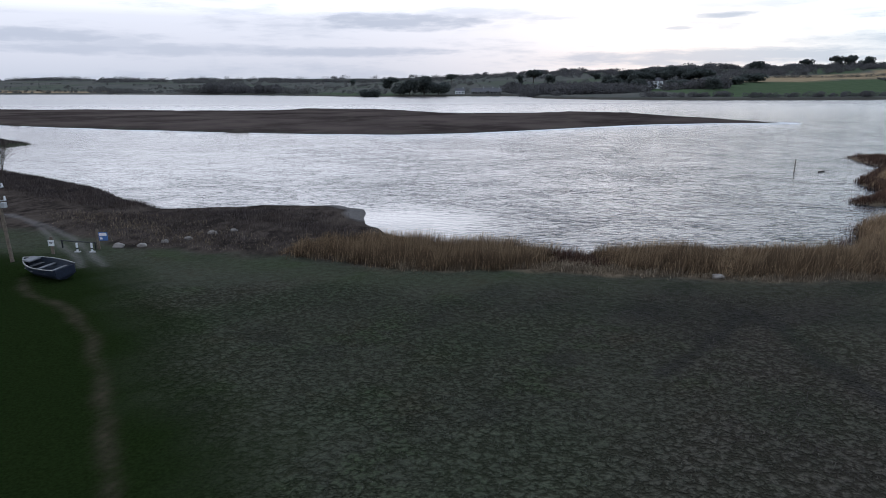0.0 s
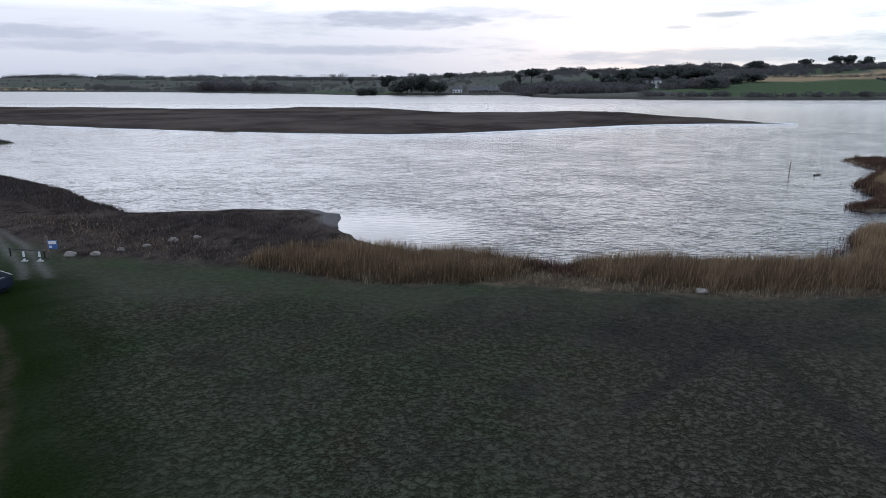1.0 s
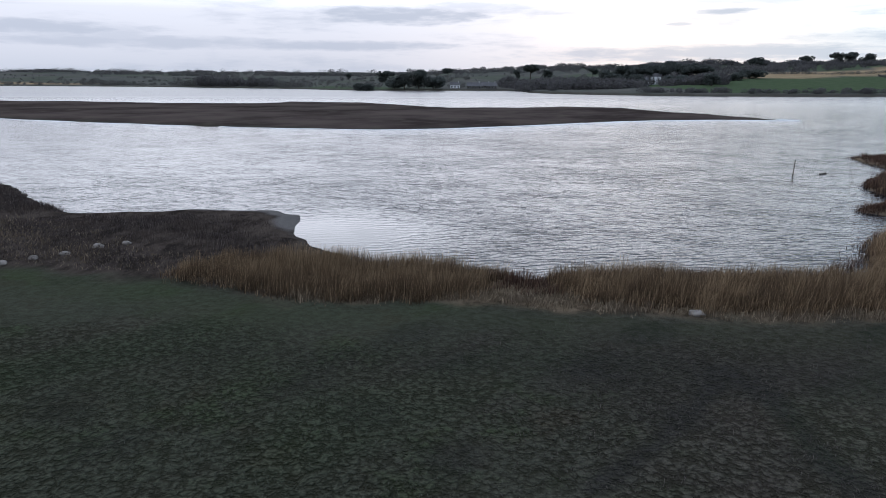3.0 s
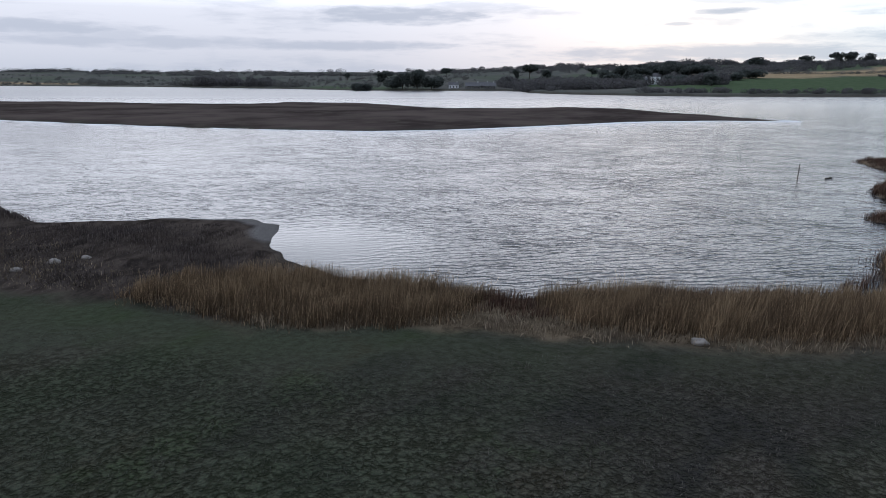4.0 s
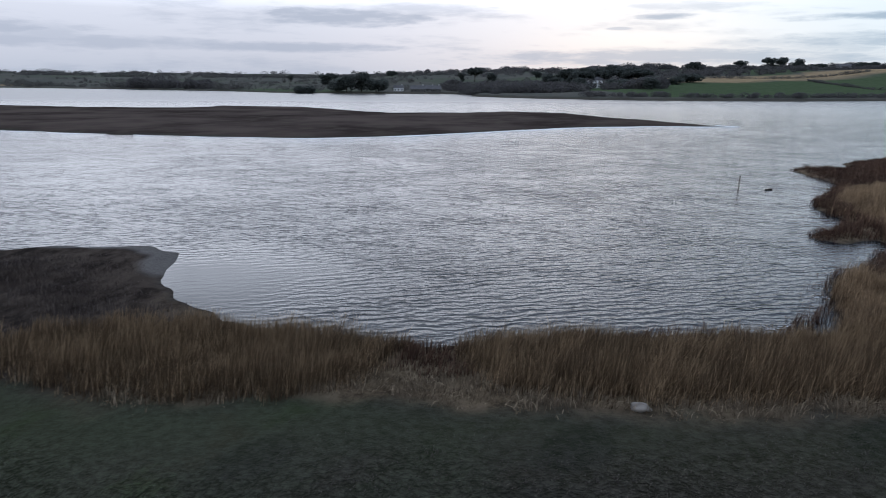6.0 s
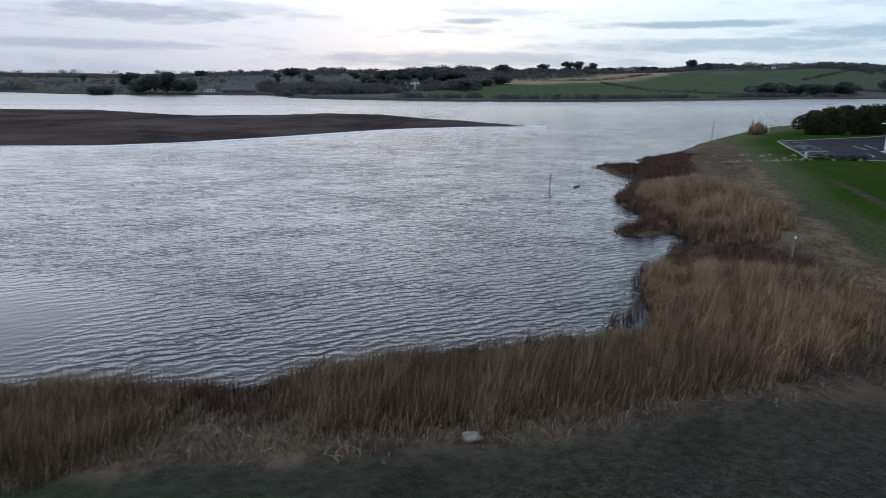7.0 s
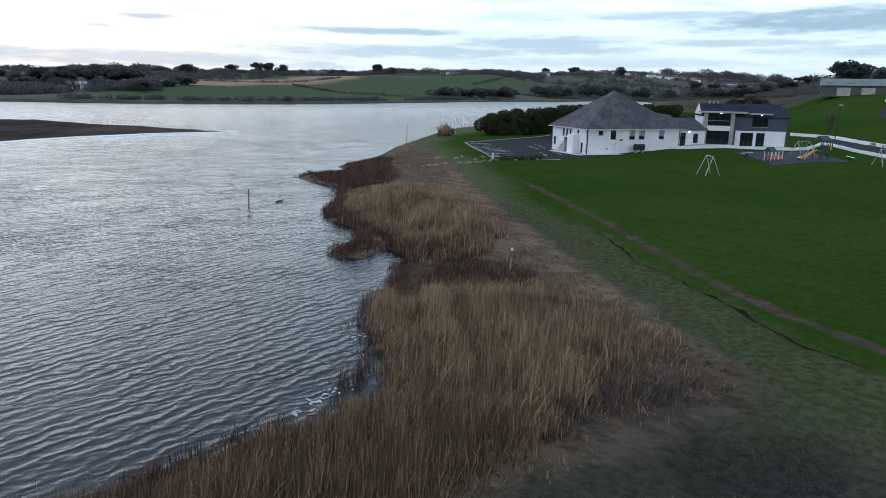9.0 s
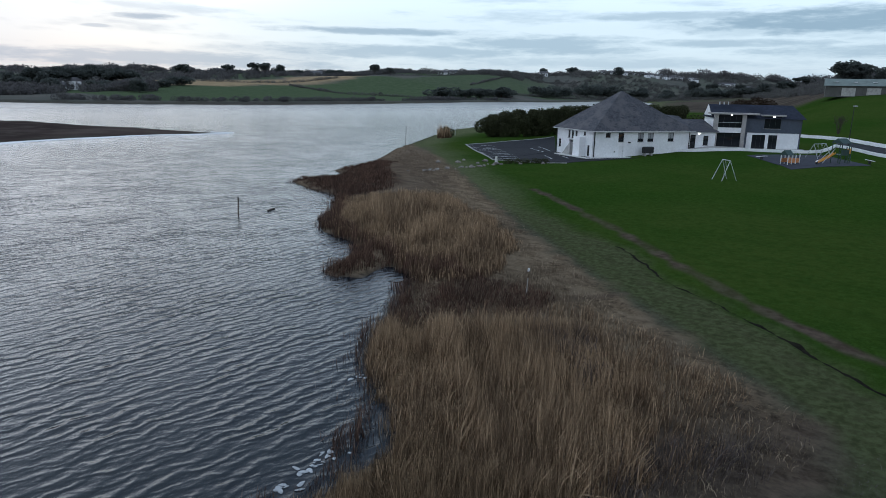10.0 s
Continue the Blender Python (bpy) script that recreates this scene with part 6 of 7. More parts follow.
# ---- posts, stones, small things near the water ----
def rock(x, y, size, seed, flat=0.55, label="pale grey boulder half sunk in the grass", group="boulders along the marsh"):
    rng = random.Random(seed)
    bm = bmesh.new()
    bmesh.ops.create_icosphere(bm, subdivisions=3, radius=1)
    for v in bm.verts:
        n = noise.noise(v.co * 1.3 + Vector((seed, 0, 0))) * 0.35 + noise.noise(v.co * 3.1 + Vector((0, seed, 0))) * 0.12
        v.co *= 1 + n
        v.co.x *= size * rng.uniform(0.98, 1.02) * 0.62
        v.co.y *= size * 0.45
        v.co.z *= size * flat * 0.6
    me = bpy.data.meshes.new("boulder")
    bm.to_mesh(me)
    bm.free()
    me.polygons.foreach_set("use_smooth", [True] * len(me.polygons))
    me.materials.append(BOULDER)
    ob = new("boulder", me)
    ob.matrix_basis = pose(x, y, ground_z(x, y) + size * 0.12, 0, 0, rng.uniform(-25, 25))
    return tagged(ob, label, "boulder", group)


for i, (x, y, s) in enumerate([(-24.4, 47.2, 0.7), (-22.9, 47.7, 0.6), (-21.9, 49.2, 0.5), (-20.6, 50.3, 0.5), (-19.5, 52.2, 0.6), (-18.2, 53.4, 0.45)]):
    rock(x, y, s, i + 1)
rock(16.3, 42.1, 0.6, 20, label="pale rounded boulder at the foot of the reeds")
for i, (x, y, s) in enumerate([(95.2, 109.3, 0.9), (97.2, 113.8, 0.8), (98.6, 107.0, 0.6), (94, 112.4, 0.6), (101.5, 104.6, 0.6), (92.6, 115.6, 0.9), (90.4, 118.2, 0.8), (95.8, 117.6, 0.6)]):
    rock(x, y, s, i + 30, label="pale grey boulder edging the lawn by the car park", group="boulders by the car park")


rubble = random.Random(8)
for i in range(26):
    t = i / 25
    x, y = 79.0 + 15.5 * t + rubble.uniform(-1.0, 1.0), 110.5 - 1.5 * t + rubble.uniform(-1.0, 1.0)
    rock(x, y, rubble.uniform(0.22, 0.75), i + 60, label="pale grey stone in a low rubble bank", group="rubble bank beside the lawn")
stone = bmesh.new()
box(stone, -0.32, -0.2, -0.2, 0.32, 0.2, 1.15, bevel=0.06)
for v in stone.verts:
    if v.co.z > 0.5:
        v.co.x, v.co.y = v.co.x * 0.55 + 0.05, v.co.y * 0.6
marker = thing("marker_stone", 97.0, 111.0, 20, "pale upright marker stone at the corner of the car park", "stone")
part("shaft", stone, APRON, marker)


def water_post(name, x, y, h, r, label, tilt=2.0, z=-0.9, mat=None):
    ob = thing(name, x, y, 0, label, "post", z=z)
    ob.matrix_basis = pose(x, y, z, tilt, tilt * 0.6, 0)
    part("shaft", atube((0, 0, 0), (0, 0, h - z), r, r * 0.8), mat or TIMBER, ob)
    return ob


p = water_post("channel_marker", 44.9, 97.3, 1.7, 0.075, "weathered timber marker post standing in the water")
part("top_cap", atube((0, 0, 2.58), (0, 0, 2.7), 0.09), DARK_METAL, p)
p = water_post("channel_marker", 117, 160.5, 4.2, 0.09, "tall weathered post standing off the green point")
p = water_post("lamp_post", 143, 171, 4.0, 0.07, "slim grey lamp post on the grassy point", 0, ground_z(143, 171), GALVANISED)
part("lantern", abox(-0.2, -0.2, 3.75, 0.2, 0.2, 4.0, bevel=0.04), GALVANISED, p)
p = water_post("path_post", 45.9, 59.3, 1.75, 0.035, "pale timber post with a white cap in the marsh", 2, ground_z(45.9, 59.3) - 0.2, CANVAS)
part("cap", abox(-0.06, -0.05, 1.75, 0.09, 0.05, 1.95, bevel=0.02), WHITE_PAINT, p)

log = thing("drift_log", 48.9, 97.8, 25, "dark waterlogged log lying in the shallows", "log", z=0.0)
part("trunk", atube((-0.6, 0, 0.02), (0.6, 0.08, 0.07), 0.11, 0.07, 9), BARK, log)
part("branch", atube((0.15, 0.04, 0.06), (0.35, 0.2, 0.2), 0.05, 0.02, 6), BARK, log)

FOAM = plain("pale_foam", (0.42, 0.44, 0.46), 0.7, grain=14, vary=0.25, bump=0.4)


def build_foam():
    rng = np.random.default_rng(61)
    bm = bmesh.new()
    spots = [(25.4, 51.5), (26.2, 51.9), (26.9, 52.1), (27.6, 52.3), (31.9, 57.2)]
    for x, y in spots:
        for _ in range(7):
            g = bmesh.ops.create_icosphere(bm, subdivisions=2, radius=1)["verts"]
            sx, sy, a = rng.uniform(0.05, 0.19), rng.uniform(0.03, 0.09), rng.uniform(0, 3.1)
            cx, cy = x + rng.normal(0, 0.35), y + rng.normal(0, 0.16)
            for v in g:
                u, w = v.co.x * sx, v.co.y * sy
                k = 1 + 0.16 * math.sin(5 * math.atan2(w, u) + cx * 9)
                v.co = Vector((cx + k * (u * math.cos(a + 0.6) - w * math.sin(a + 0.6)), cy + k * (u * math.sin(a + 0.6) + w * math.cos(a + 0.6)), 0.015 + v.co.z * 0.02))
    me = bpy.data.meshes.new("foam")
    bm.to_mesh(me)
    bm.free()
    me.materials.append(FOAM)
    tagged(new("foam", me), "pale foam flecks washed against the reeds", "foam", kind="stuff")


build_foam()


def build_shore_glint():
    """A broken strip along the island's near side, coloured white for calm-water glint."""
    v, f = [], []
    pts = [Vector((x, y)) for x, y in ISLAND[2:16]]
    for a, b in zip(pts, pts[1:]):
        d = (b - a).normalized()
        out = Vector((d.y, -d.x))
        n = int((b - a).length / 1.6)
        for i in range(n):
            q = a.lerp(b, i / n)
            off = 1.1 - 1.0 * float(wobble(np.array([q.x]), np.array([q.y]), 11)[0]) * 1.0
            w = max(0.0, 0.9 + 2.2 * smooth(q.x, -60, 70) + 2.0 * noise.noise(Vector((q.x * 0.11, q.y * 0.11, 2))) + 0.9 * noise.noise(Vector((q.x * 0.5, q.y * 0.5, 5))))
            base = q - out * (1.4 - off)
            v += [(*(base - out * 0.3), 0.03), (*(base + out * w * 0.5), 0.06 + 0.04 * w), (*(base + out * w), 0.012)]
    for i in range(len(v) // 3 - 1):
        for k in (0, 1):
            f.append((3 * i + k, 3 * i + k + 1, 3 * i + k + 4, 3 * i + k + 3))
    tagged(new("surf", mesh_np("surf", np.array(v), np.array(f), SHORE_GLINT)), "thin white strip for the glint of calm water along the low island", "surf", kind="stuff")


SHORE_GLINT = plain("white_shore_glint", (0.74, 0.76, 0.79), 0.6, grain=5, vary=0.15, bump=0.4)
build_shore_glint()


# ---- west end: boat, pole, signs, bollards ----
def build_boat():
    b = thing("rowing_boat", -24.4, 39.2, 155, "dark navy open boat with pale gunwales lying on the grass", "boat")
    b.matrix_basis = pose(-24.4, 39.2, ground_z(-24.4, 39.2) + 0.05, -7, 0, 155)
    b.scale = (0.93, 0.93, 0.93)
    n = 13
    outer, inner = [], []
    for i in range(n):
        t = i / (n - 1)                     # stern at 0, bow at 1
        half = 0.86 * (1 - max(0, (t - 0.42) / 0.58) ** 2.2) * (0.84 + 0.16 * min(1, t / 0.3)) + 0.02
        x = -2.15 + 4.3 * t
        sheer = 0.78 + 0.30 * max(0, t - 0.35) ** 1.5 + 0.05 * (1 - t)
        keel = 0.02 + 0.35 * max(0, t - 0.72) ** 1.4 * 3
        outer.append([(x, s * half * w, keel + (sheer - keel) * h) for s, w, h in ((-1, 1, 1), (-1, 0.93, 0.5), (-1, 0.6, 0.12), (0, 0, 0), (1, 0.6, 0.12), (1, 0.93, 0.5), (1, 1, 1))])
        inner.append([(x, y * 0.94, z + (0.05 if abs(y) < half * 0.9 else 0.0)) for x, y, z in outer[-1]])
    def skin(rows, flip):
        bm = bmesh.new()
        vs = [[bm.verts.new(p) for p in r] for r in rows]
        for a, c in zip(vs, vs[1:]):
            for j in range(6):
                q = [a[j], a[j + 1], c[j + 1], c[j]]
                bm.faces.new(q[::-1] if flip else q)
        bm.faces.new(vs[0])
        return bm
    part("hull", skin(outer, False), HULL, b)
    part("inside_planking", skin(inner, True), HULL_IN, b)
    for s in (0, 6):
        bm = bmesh.new()
        for r0, r1 in zip(outer, outer[1:]):
            tube(bm, (r0[s][0], r0[s][1], r0[s][2]), (r1[s][0], r1[s][1], r1[s][2]), 0.030, seg=6)
        part("gunwale", bm, PALE_TRIM, b, "worn pale gunwale")
    part("transom", abox(-2.2, -0.66, 0.22, -2.12, 0.66, 0.80, bevel=0.02), HULL, b)
    for x, w in ((-1.2, 0.8), (0.1, 0.84), (1.1, 0.62)):
        part("thwart", abox(x - 0.13, -w, 0.50, x + 0.13, w, 0.55, bevel=0.01), THWART, b)
    part("foredeck_cover", abox(0.85, -0.42, 0.86, 1.65, 0.42, 0.98, bevel=0.05), THWART, b, "folded grey canvas cover")


THWART = plain("weathered_grey_board", (0.17, 0.175, 0.19), 0.7, grain=7, vary=0.35)
HULL_IN = plain("dark_boat_inside", (0.022, 0.030, 0.046), 0.6, grain=6, vary=0.3)
build_boat()

pole = thing("utility_pole", -28.9, 42.4, 0, "tall weathered timber utility pole with insulators", "pole")
pole.matrix_basis = pose(-28.9, 42.4, ground_z(-28.9, 42.4), 0, -3.2, 0)
part("mast", atube((0, 0, -0.4), (0, 0, 9.0), 0.12, 0.09, 10), TIMBER, pole)
for z in (4.9, 4.05):
    part("bracket", atube((-0.1, 0, z), (0.5, 0, z + 0.05), 0.035, seg=6), GALVANISED, pole)
    part("insulator", atube((0.42, 0, z + 0.02), (0.42, 0, z + 0.3), 0.07, 0.05), WHITE_PAINT, pole)
part("equipment_box", abox(0.1, -0.15, 3.6, 0.4, 0.15, 3.95, bevel=0.02), GALVANISED, pole)

for x, y, h, mat, lab, face in ((-27.7, 44.8, 1.25, WHITE_PAINT, "small white notice board on a dark post", (0.38, 0.4)), (-25.3, 46.3, 1.5, BLUE_SIGN, "blue and white notice board on a dark post", (0.6, 0.58))):
    s = thing("notice_board", x, y, 8, lab, "sign", "notice boards at the slip")
    part("post", abox(-0.09, -0.06, -0.3, 0.09, 0.06, h, bevel=0.01), TIMBER, s)
    w, hh = face
    off = 0.0 if mat is WHITE_PAINT else 0.42
    bd = part("board", abox(off - w / 2, -0.10, h - hh - 0.25, off + w / 2, -0.064, h - 0.23), mat, s)
    if mat is BLUE_SIGN:
        part("panel", abox(off - w / 2 + 0.05, -0.108, h - 0.50, off + w / 2 - 0.05, -0.103, h - 0.28), WHITE_PAINT, bd)
        part("panel", abox(off - w / 2 + 0.08, -0.108, h - 0.74, off - 0.05, -0.103, h - 0.60), WHITE_PAINT, bd)
    else:
        part("text_bar", abox(-0.13, -0.106, h - 0.40, 0.13, -0.102, h - 0.36), DARK_METAL, bd)
        part("text_bar", abox(-0.13, -0.106, h - 0.50, 0.08, -0.102, h - 0.46), DARK_METAL, bd)

boll = thing("bollard", -26.2, 45.2, 0, "white-topped bollard at the end of the track", "bollard", "bollards across the track")
part("foot", abox(-0.28, -0.2, -0.1, 0.28, 0.2, 0.14, bevel=0.04), CONCRETE, boll)
part("post", atube((0, 0, 0.1), (0, 0, 1.0), 0.11, 0.10, 10), WHITE_PAINT, boll)
part("band", atube((0, 0, 0.35), (0, 0, 0.5), 0.118, 0.116, 10), DARK_METAL, boll)
boll.scale = (0.68, 0.68, 0.68)
other = copy_thing(boll, pose(-25.2, 45.3, ground_z(-25.2, 45.3) - 0.02, 0, 0, 20))
other.scale = (0.68, 0.68, 0.68)
rail = thing("track_barrier", -26.8, 46.4, 0, "low dark rail across the gravel track", "barrier")
part("rail", atube((-1.6, 0.4, 0.55), (1.4, -0.2, 0.55), 0.04), DARK_METAL, rail)
for x, y in ((-1.5, 0.38), (1.3, -0.18)):
    part("post", atube((x, y, -0.2), (x, y, 0.6), 0.05), DARK_METAL, rail)


# ---- play area ----
def swing(x, y, turn, label, w=2.6, h=2.5, seats=2):
    s = thing("swing", x, y, turn, label, "swing", "swings on the lawn")
    part("top_bar", atube((-w / 2, 0, h), (w / 2, 0, h), 0.05), GALVANISED, s)
    for sx in (-1, 1):
        for sy in (-1, 1):
            part("leg", atube((sx * w / 2, 0, h), (sx * (w / 2 + 0.25), sy * 1.15, -0.05), 0.045), GALVANISED, s)
    for i in range(seats):
        cx = (i - (seats - 1) / 2) * 1.1
        seat = part("seat", abox(cx - 0.22, -0.08, 0.48, cx + 0.22, 0.08, 0.52, bevel=0.01), TYRE, s)
        for dx in (-0.2, 0.2):
            part("chain", atube((cx + dx, 0, 0.52), (cx + dx * 0.8, 0, h), 0.012, seg=5), GALVANISED, seat)
    return s


swing(104.2, 75.2, 62, "white steel swing frame standing on the lawn", 1.6, 2.7, 1)
swing(138.5, 75.6, -12, "white steel swing frame on the play area", 3.4, 2.4)
swing(130.2, 60.2, -35, "white steel swing frame beside the wall", 3.0, 2.5)


def play_tower():
    p = thing("play_tower", 131.0, 70.0, -20, "dark green climbing tower with a yellow slide", "play tower")
    for x in (-0.8, 0.8):
        for y in (-0.8, 0.8):
            part("post", atube((x, y, -0.1), (x, y, 3.3), 0.07), GREEN_PAINT, p)
    part("platform", abox(-0.85, -0.85, 1.35, 0.85, 0.85, 1.45), GREEN_PAINT, p)
    part("roof", solid([(-1, -1, 3.2), (1, -1, 3.2), (1, 1, 3.2), (-1, 1, 3.2), (-1, 0, 3.9), (1, 0, 3.9)], [(0, 1, 5, 4), (3, 4, 5, 2), (0, 4, 3), (1, 2, 5), (0, 3, 2, 1)]), GREEN_PAINT, p)
    part("side_panel", abox(-0.8, -0.84, 1.45, 0.8, -0.80, 2.2), GREEN_PAINT, p)
    bm = bmesh.new()
    for i in range(10):
        t = i / 10
        x0, x1 = 0.9 + 2.6 * t, 0.9 + 2.6 * (t + 0.1)
        z0, z1 = 1.45 * (1 - t) ** 1.3 + 0.12, 1.45 * (0.9 - t if t < 0.9 else 0.0) ** 1.3 + 0.12
        for y0, y1, k in ((-0.3, 0.3, 0.04), (-0.36, -0.3, 0.22), (0.3, 0.36, 0.22)):
            v = [bm.verts.new(q) for q in ((x0, y0, z0), (x1, y0, z1), (x1, y1, z1), (x0, y1, z0), (x0, y0, z0 + k), (x1, y0, z1 + k), (x1, y1, z1 + k), (x0, y1, z0 + k))]
            for q in ((0, 3, 2, 1), (4, 5, 6, 7), (0, 1, 5, 4), (2, 3, 7, 6), (1, 2, 6, 5), (0, 4, 7, 3)):
                bm.faces.new([v[j] for j in q])
    bmesh.ops.rotate(bm, verts=bm.verts, cent=(0, 0, 0), matrix=Matrix.Rotation(radians(160), 3, "Z"))
    part("slide", bm, YELLOW, p, "yellow slide")
    for x in (1.6, 2.6):
        part("climbing_post", atube((x, 0.2, -0.1), (x, 0.2, 2.6), 0.08), GREEN_PAINT, p)
    part("top_panel", abox(1.6, 0.16, 1.5, 2.6, 0.24, 2.3), YELLOW, p)
    bm = tube(bmesh.new(), (-0.8, 0.8, 2.3), (-3.0, 1.4, 0), 0.05)
    tube(bm, (-0.8, 0.3, 2.3), (-3.0, 0.5, 0), 0.05)
    part("climbing_bars", bm, GALVANISED, p)


play_tower()


def playhouse():
    p = thing("playhouse", 124.4, 75.0, -15, "small wooden playhouse with a dark green roof", "playhouse")
    for x in (-0.9, 0.0, 0.9, 1.8):
        for y in (-0.6, 0.6):
            part("post", atube((x, y, -0.1), (x, y, 1.5), 0.07), WHITE_PAINT, p)
    part("panel", abox(-0.85, -0.58, 0.3, 1.75, -0.52, 0.95), ORANGE, p)
    part("panel", abox(-0.85, 0.52, 0.3, 1.75, 0.58, 0.95), ORANGE, p)
    part("roof", solid([(-1.2, -0.8, 1.45), (0.3, -0.8, 1.45), (0.3, 0.8, 1.45), (-1.2, 0.8, 1.45), (-1.2, 0, 2.2), (0.3, 0, 2.2)], [(0, 1, 5, 4), (3, 4, 5, 2), (0, 4, 3), (1, 2, 5), (0, 3, 2, 1)]), GREEN_PAINT, p)


playhouse()
for x, y, a in ((126.5, 71.6, 15), (135, 66.9, 40), (127.6, 80.4, -10)):
    s = thing("seesaw", x, y, a, "pale low seesaw on the rubber surface", "seesaw", "seesaws")
    part("beam", abox(-1.5, -0.1, 0.5, 1.5, 0.1, 0.58, bevel=0.02), WHITE_PAINT, s)
    part("pivot", abox(-0.2, -0.15, -0.05, 0.2, 0.15, 0.495, bevel=0.03), DARK_METAL, s)

lamp = thing("street_lamp", 168.6, 80.6, 0, "tall dark street lamp beside the access road", "street lamp")
part("column", atube((0, 0, -0.2), (0, 0, 8.2), 0.09, 0.06), DARK_METAL, lamp)
part("lantern", abox(-0.25, -0.6, 8.15, 0.25, 0.15, 8.35, bevel=0.05), GALVANISED, lamp)


# ---- rise to the east: shed, cars, sapling ----
def build_shed():
    s = thing("long_shed", 336, 121, -70, "long pale-roofed shed on the rise", "shed", z=ground_z(336, 121) - 0.5)
    part("wall", abox(-22, 0, -1, 40, 12, 3.6), CONCRETE_DARK, s)
    part("roof", solid([(-22.6, -0.8, 3.6), (40.6, -0.8, 3.6), (40.6, 12.8, 3.6), (-22.6, 12.8, 3.6), (-22.6, 6, 6.6), (40.6, 6, 6.6)], [(0, 1, 5, 4), (3, 4, 5, 2), (0, 4, 3), (1, 2, 5), (0, 3, 2, 1)]), SHED_ROOF, s)
    for i in range(8):
        part("rooflight", abox(-19 + i * 7, 1.6, 5.05, -17.6 + i * 7, 2.6, 5.25), WHITE_PAINT, s)
    for i in range(3):
        part("bay_door", abox(-16 + i * 9, -0.08, -0.6, -11 + i * 9, -0.004, 2.8), PALE_TRIM, s)


build_shed()


def car(x, y, turn, mat, label):
    c = thing("parked_car", x, y, turn, label, "car", "cars on the rise", z=ground_z(x, y) + 0.12)
    prof = [(-2.15, 0.35), (2.1, 0.35), (2.15, 0.75), (1.2, 0.95), (0.55, 1.45), (-1.3, 1.5), (-1.95, 1.0), (-2.2, 0.9)]
    n = len(prof)
    pts = [(a, s * (0.85 if z < 1.1 else 0.68), z) for s in (-1, 1) for a, z in prof]
    part("body", solid(pts, [tuple(range(n)), tuple(range(2 * n - 1, n - 1, -1))] + [(i, (i + 1) % n, n + (i + 1) % n, n + i) for i in range(n)]), mat, c)
    for s in (-1, 1):
        part("side_window", solid([(-1.55, s * 0.80, 1.05), (0.85, s * 0.80, 1.05), (0.45, s * 0.715, 1.38), (-1.2, s * 0.715, 1.38), (-1.55, s * 0.76, 1.05), (0.85, s * 0.76, 1.05), (0.45, s * 0.67, 1.38), (-1.2, s * 0.67, 1.38)], [(0, 1, 2, 3), (7, 6, 5, 4), (0, 4, 5, 1), (2, 6, 7, 3), (1, 5, 6, 2), (0, 3, 7, 4)]), GLASS_DARK, c)
        for wx in (-1.35, 1.35):
            part("wheel", atube((wx, s * 0.70, 0.33), (wx, s * 0.89, 0.33), 0.33, seg=16), TYRE, c)
    return c


car(300, 108, 10, plain("white_car_paint", (0.72, 0.73, 0.75), 0.3, grain=5, vary=0.05, bump=0), "white car parked on the rise")
car(309, 104, 25, plain("dark_car_paint", (0.03, 0.035, 0.045), 0.3, grain=5, vary=0.1, bump=0), "dark car parked on the rise")
car(262.5, 92, 80, plain("blue_car_paint", (0.10, 0.20, 0.32), 0.3, grain=5, vary=0.1, bump=0), "pale blue car parked at the edge of the rise")
car(312, 100, 30, plain("grey_car_paint", (0.10, 0.10, 0.11), 0.3, grain=5, vary=0.1, bump=0), "grey car parked on the rise")


def bare_bush(x, y, h, w, seed, label):
    """A leafless bush: many thin branches that fork twice from the ground."""
    rng = random.Random(seed)
    b = thing("bare_bush", x, y, 0, label, "bush")
    limbs, twigs = bmesh.new(), bmesh.new()
    for _ in range(14):
        a, r = rng.uniform(0, 6.28), rng.uniform(0.15, 0.6) * w / 2
        p = Vector((math.cos(a) * r, math.sin(a) * r, h * rng.uniform(0.4, 0.6)))
        tube(limbs, (0.2 * p.x, 0.2 * p.y, -0.1), p, 0.05, 0.03, 5)
        for _ in range(4):
            q = p + Vector((rng.uniform(-0.25, 0.25) * w, rng.uniform(-0.25, 0.25) * w, h * rng.uniform(0.15, 0.4)))
            tube(twigs, p, q, 0.025, 0.012, 4)
            for _ in range(4):
                tube(twigs, p.lerp(q, rng.uniform(0.4, 1)), q + Vector((rng.uniform(-0.14, 0.14) * w, rng.uniform(-0.14, 0.14) * w, h * rng.uniform(0.0, 0.2))), 0.014, 0.006, 4)
    part("branches", limbs, BARK, b)
    part("twigs", twigs, BARK, b)
    return b


bare_bush(-63.5, 87.5, 4.6, 5.0, 4, "leafless dark bush at the western shore")
bare_bush(222, 100, 5.0, 4.0, 6, "leafless sapling on the grassy rise")
for i, (x, y) in enumerate(((158.5, 70.6), (154.6, 67.4))):
    leaf_thing("young_shrub", "bare young shrub beside the low white wall", "shrub", [(x, y, ground_z(x, y) + 1.0, 0.6, 0.6, 1.0)], 240, 0.13, HAZED_TWIGS, 70 + i, "shrubs by the wall")


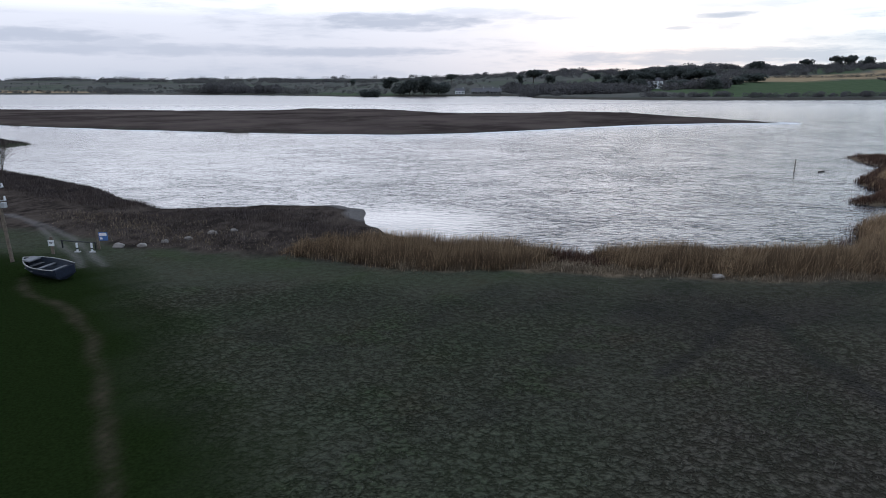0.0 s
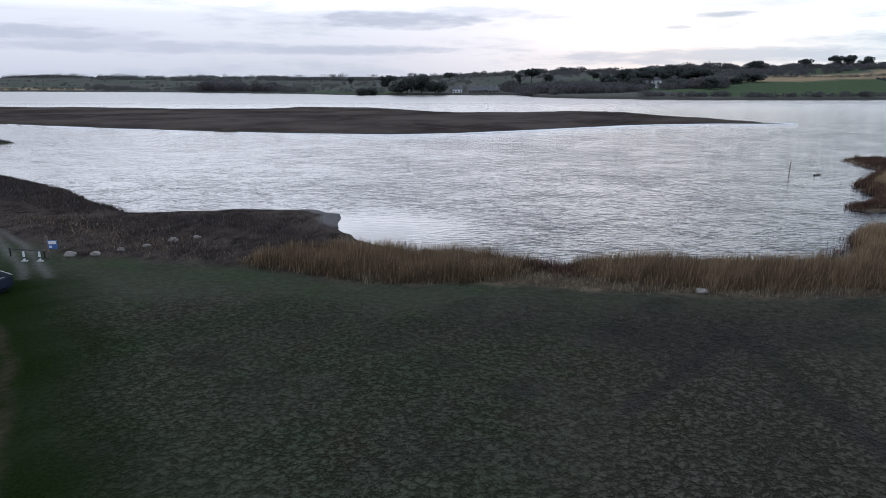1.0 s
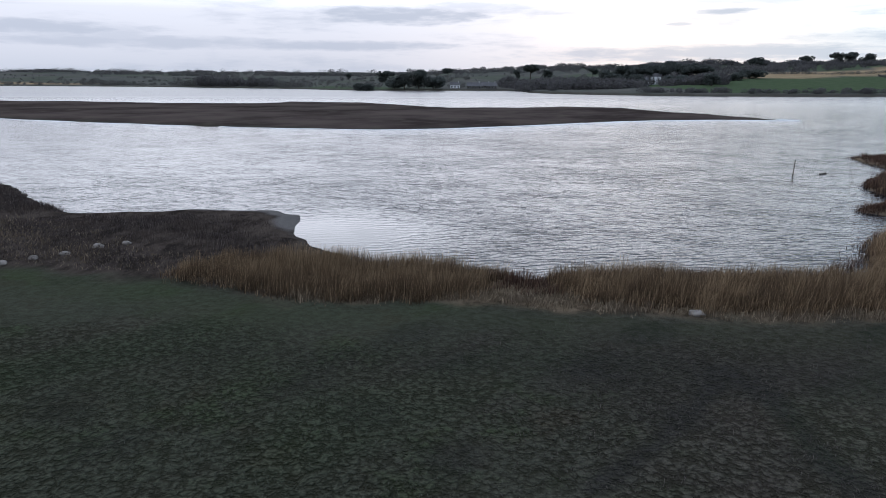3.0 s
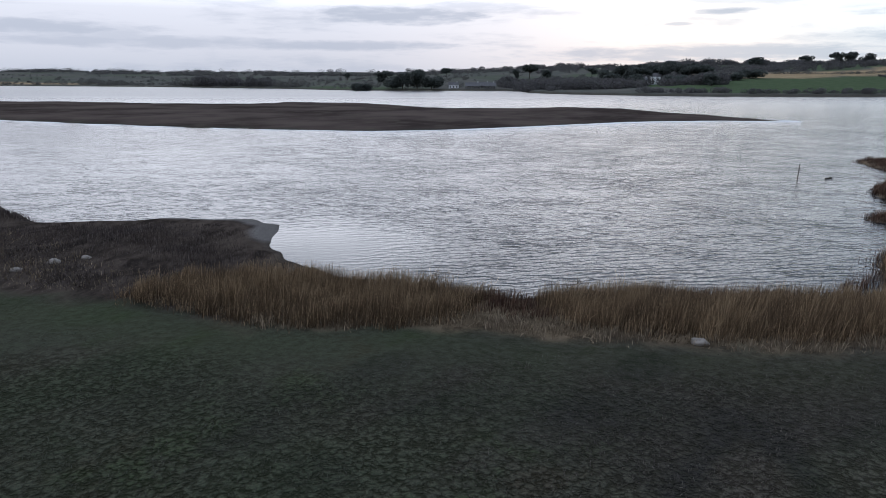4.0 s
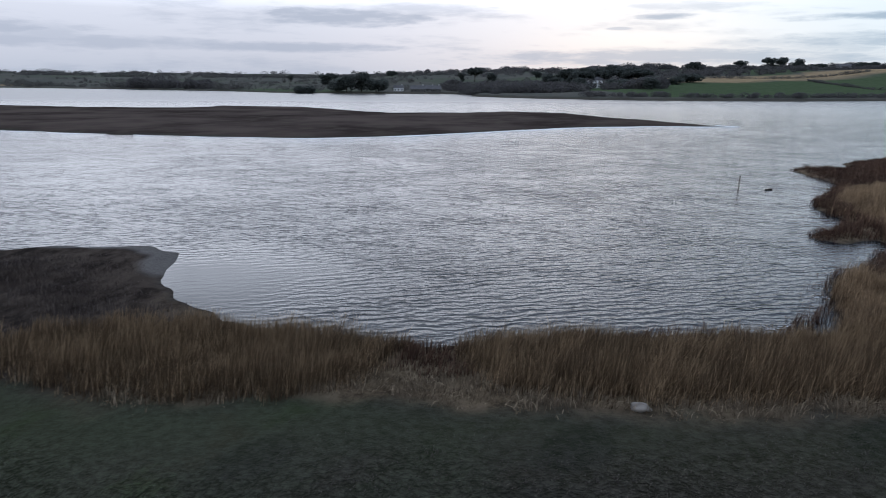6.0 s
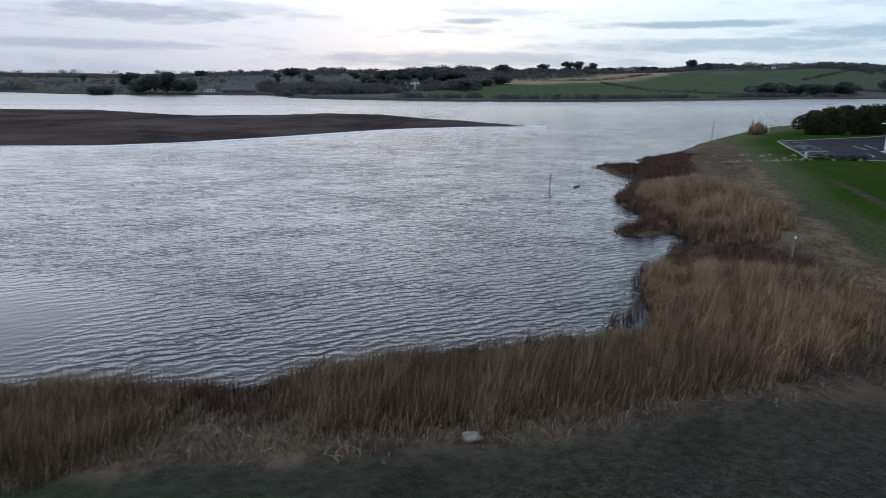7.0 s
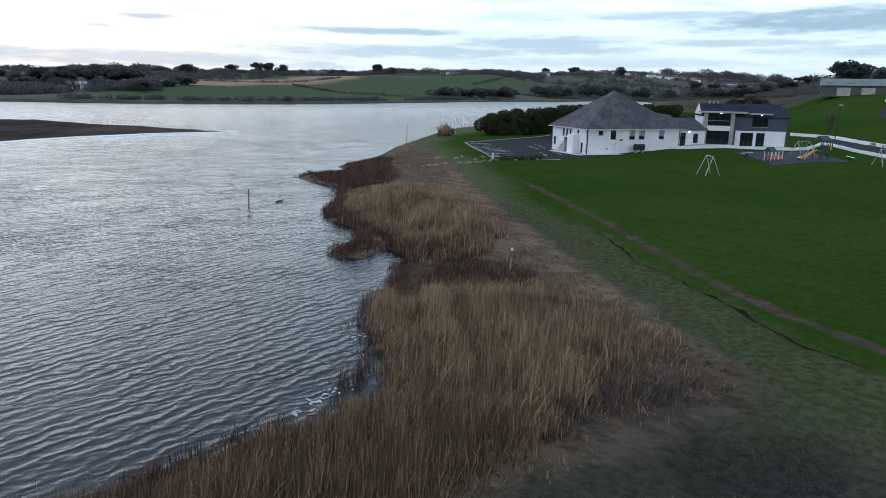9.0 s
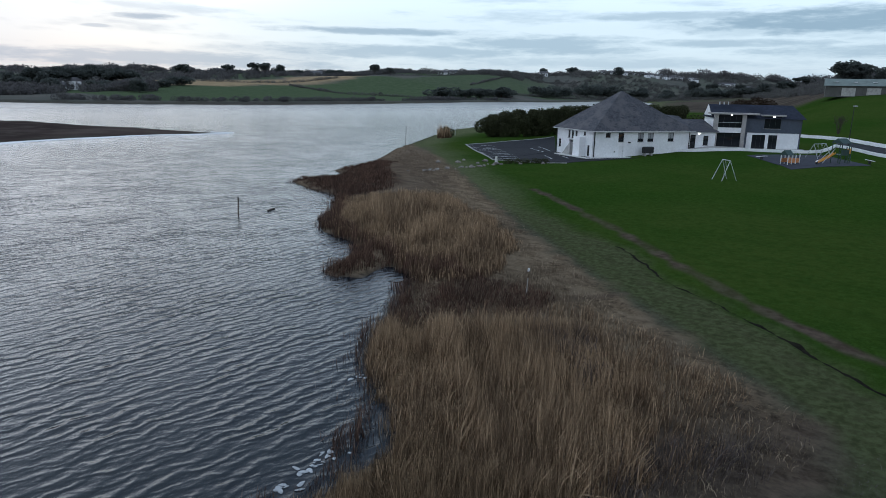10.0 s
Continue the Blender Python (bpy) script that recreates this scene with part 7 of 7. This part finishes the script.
# ---- houses of the far shore ----
def far_house(x, y, w, d, h, turn, label, windows=3, wall=None, roof=None):
    e = thing("far_house", x, y, turn, label, "house", "houses of the far shore", z=ground_z(x, y) - 0.3)
    part("wall", abox(-w / 2, -d / 2, -1.5, w / 2, d / 2, h), wall or ROUGHCAST, e)
    o, k = 0.4, d * 0.42
    part("roof", solid([(-w / 2 - o, -d / 2 - o, h), (w / 2 + o, -d / 2 - o, h), (w / 2 + o, d / 2 + o, h), (-w / 2 - o, d / 2 + o, h), (-w / 2 - o, 0, h + k), (w / 2 + o, 0, h + k)],
                       [(0, 1, 5, 4), (3, 4, 5, 2), (0, 4, 3), (1, 2, 5), (0, 3, 2, 1)]), roof or TAN_ROOF, e)
    for i in range(windows):
        c = -w / 2 + w * (i + 0.5) / windows
        for z in ((0.9, 3.5) if h > 4.5 else (0.9,)):
            win = part("window", abox(c - 0.75, -d / 2 - 0.06, z, c + 0.75, -d / 2 - 0.003, z + 1.4), PALE_TRIM, e)
            part("pane", abox(c - 0.62, -d / 2 - 0.09, z + 0.1, c + 0.62, -d / 2 - 0.063, z + 1.3), GLASS_DARK, win)
    part("chimney", abox(w * 0.3, -0.5, h + k * 0.5, w * 0.3 + 0.9, 0.5, h + k + 1.1), CONCRETE, e)
    return e


WHITE_HOUSE = "white rendered house with a slate roof on the far shore"
for az, d, w, dd, h, tn in ((13.7, 785, 15, 9, 8.4, 14), (12.9, 735, 9, 8, 5.2, 30), (16.2, 700, 11, 7, 2.6, 10), (-2.2, 725, 10, 7, 3.4, 0), (19.2, 760, 9, 7, 2.6, 18)):
    far_house(*polar(az, d), w, dd, h, -tn, WHITE_HOUSE)
for az, d, w in ((-0.6, 712, 15), (0.8, 705, 11), (0.2, 730, 14)):
    far_house(*polar(az, d), w, 9, 2.6, -2, "long grey farm shed on the far shore", 4, CONCRETE_DARK, TAN_ROOF)
for az, d, w, h, tn in ((31.2, 1130, 19, 6, 40), (23.9, 1120, 20, 4, 20), (41.6, 1180, 17, 4, 35), (42.5, 1190, 13, 4, 50), (50.0, 1330, 15, 6, 40), (64.2, 1800, 40, 6, 60), (65.6, 1800, 22, 6, 60), (66.6, 1800, 18, 6, 66)):
    far_house(*polar(az, d, 16, 34), w, 9, h, -tn, WHITE_HOUSE)
rngh = random.Random(5)
for i in range(22):
    az = 54.6 + 7.6 * (i + rngh.uniform(0.1, 0.9)) / 22
    d = 1540 + (az - 55) * 32 + rngh.uniform(-50, 40)
    far_house(*polar(az, d, 16, 34), rngh.uniform(9, 14), 8, rngh.choice([4.8, 5.4, 6.2]), -rngh.uniform(0, 130), "pale two-storey house of the far village", 2)
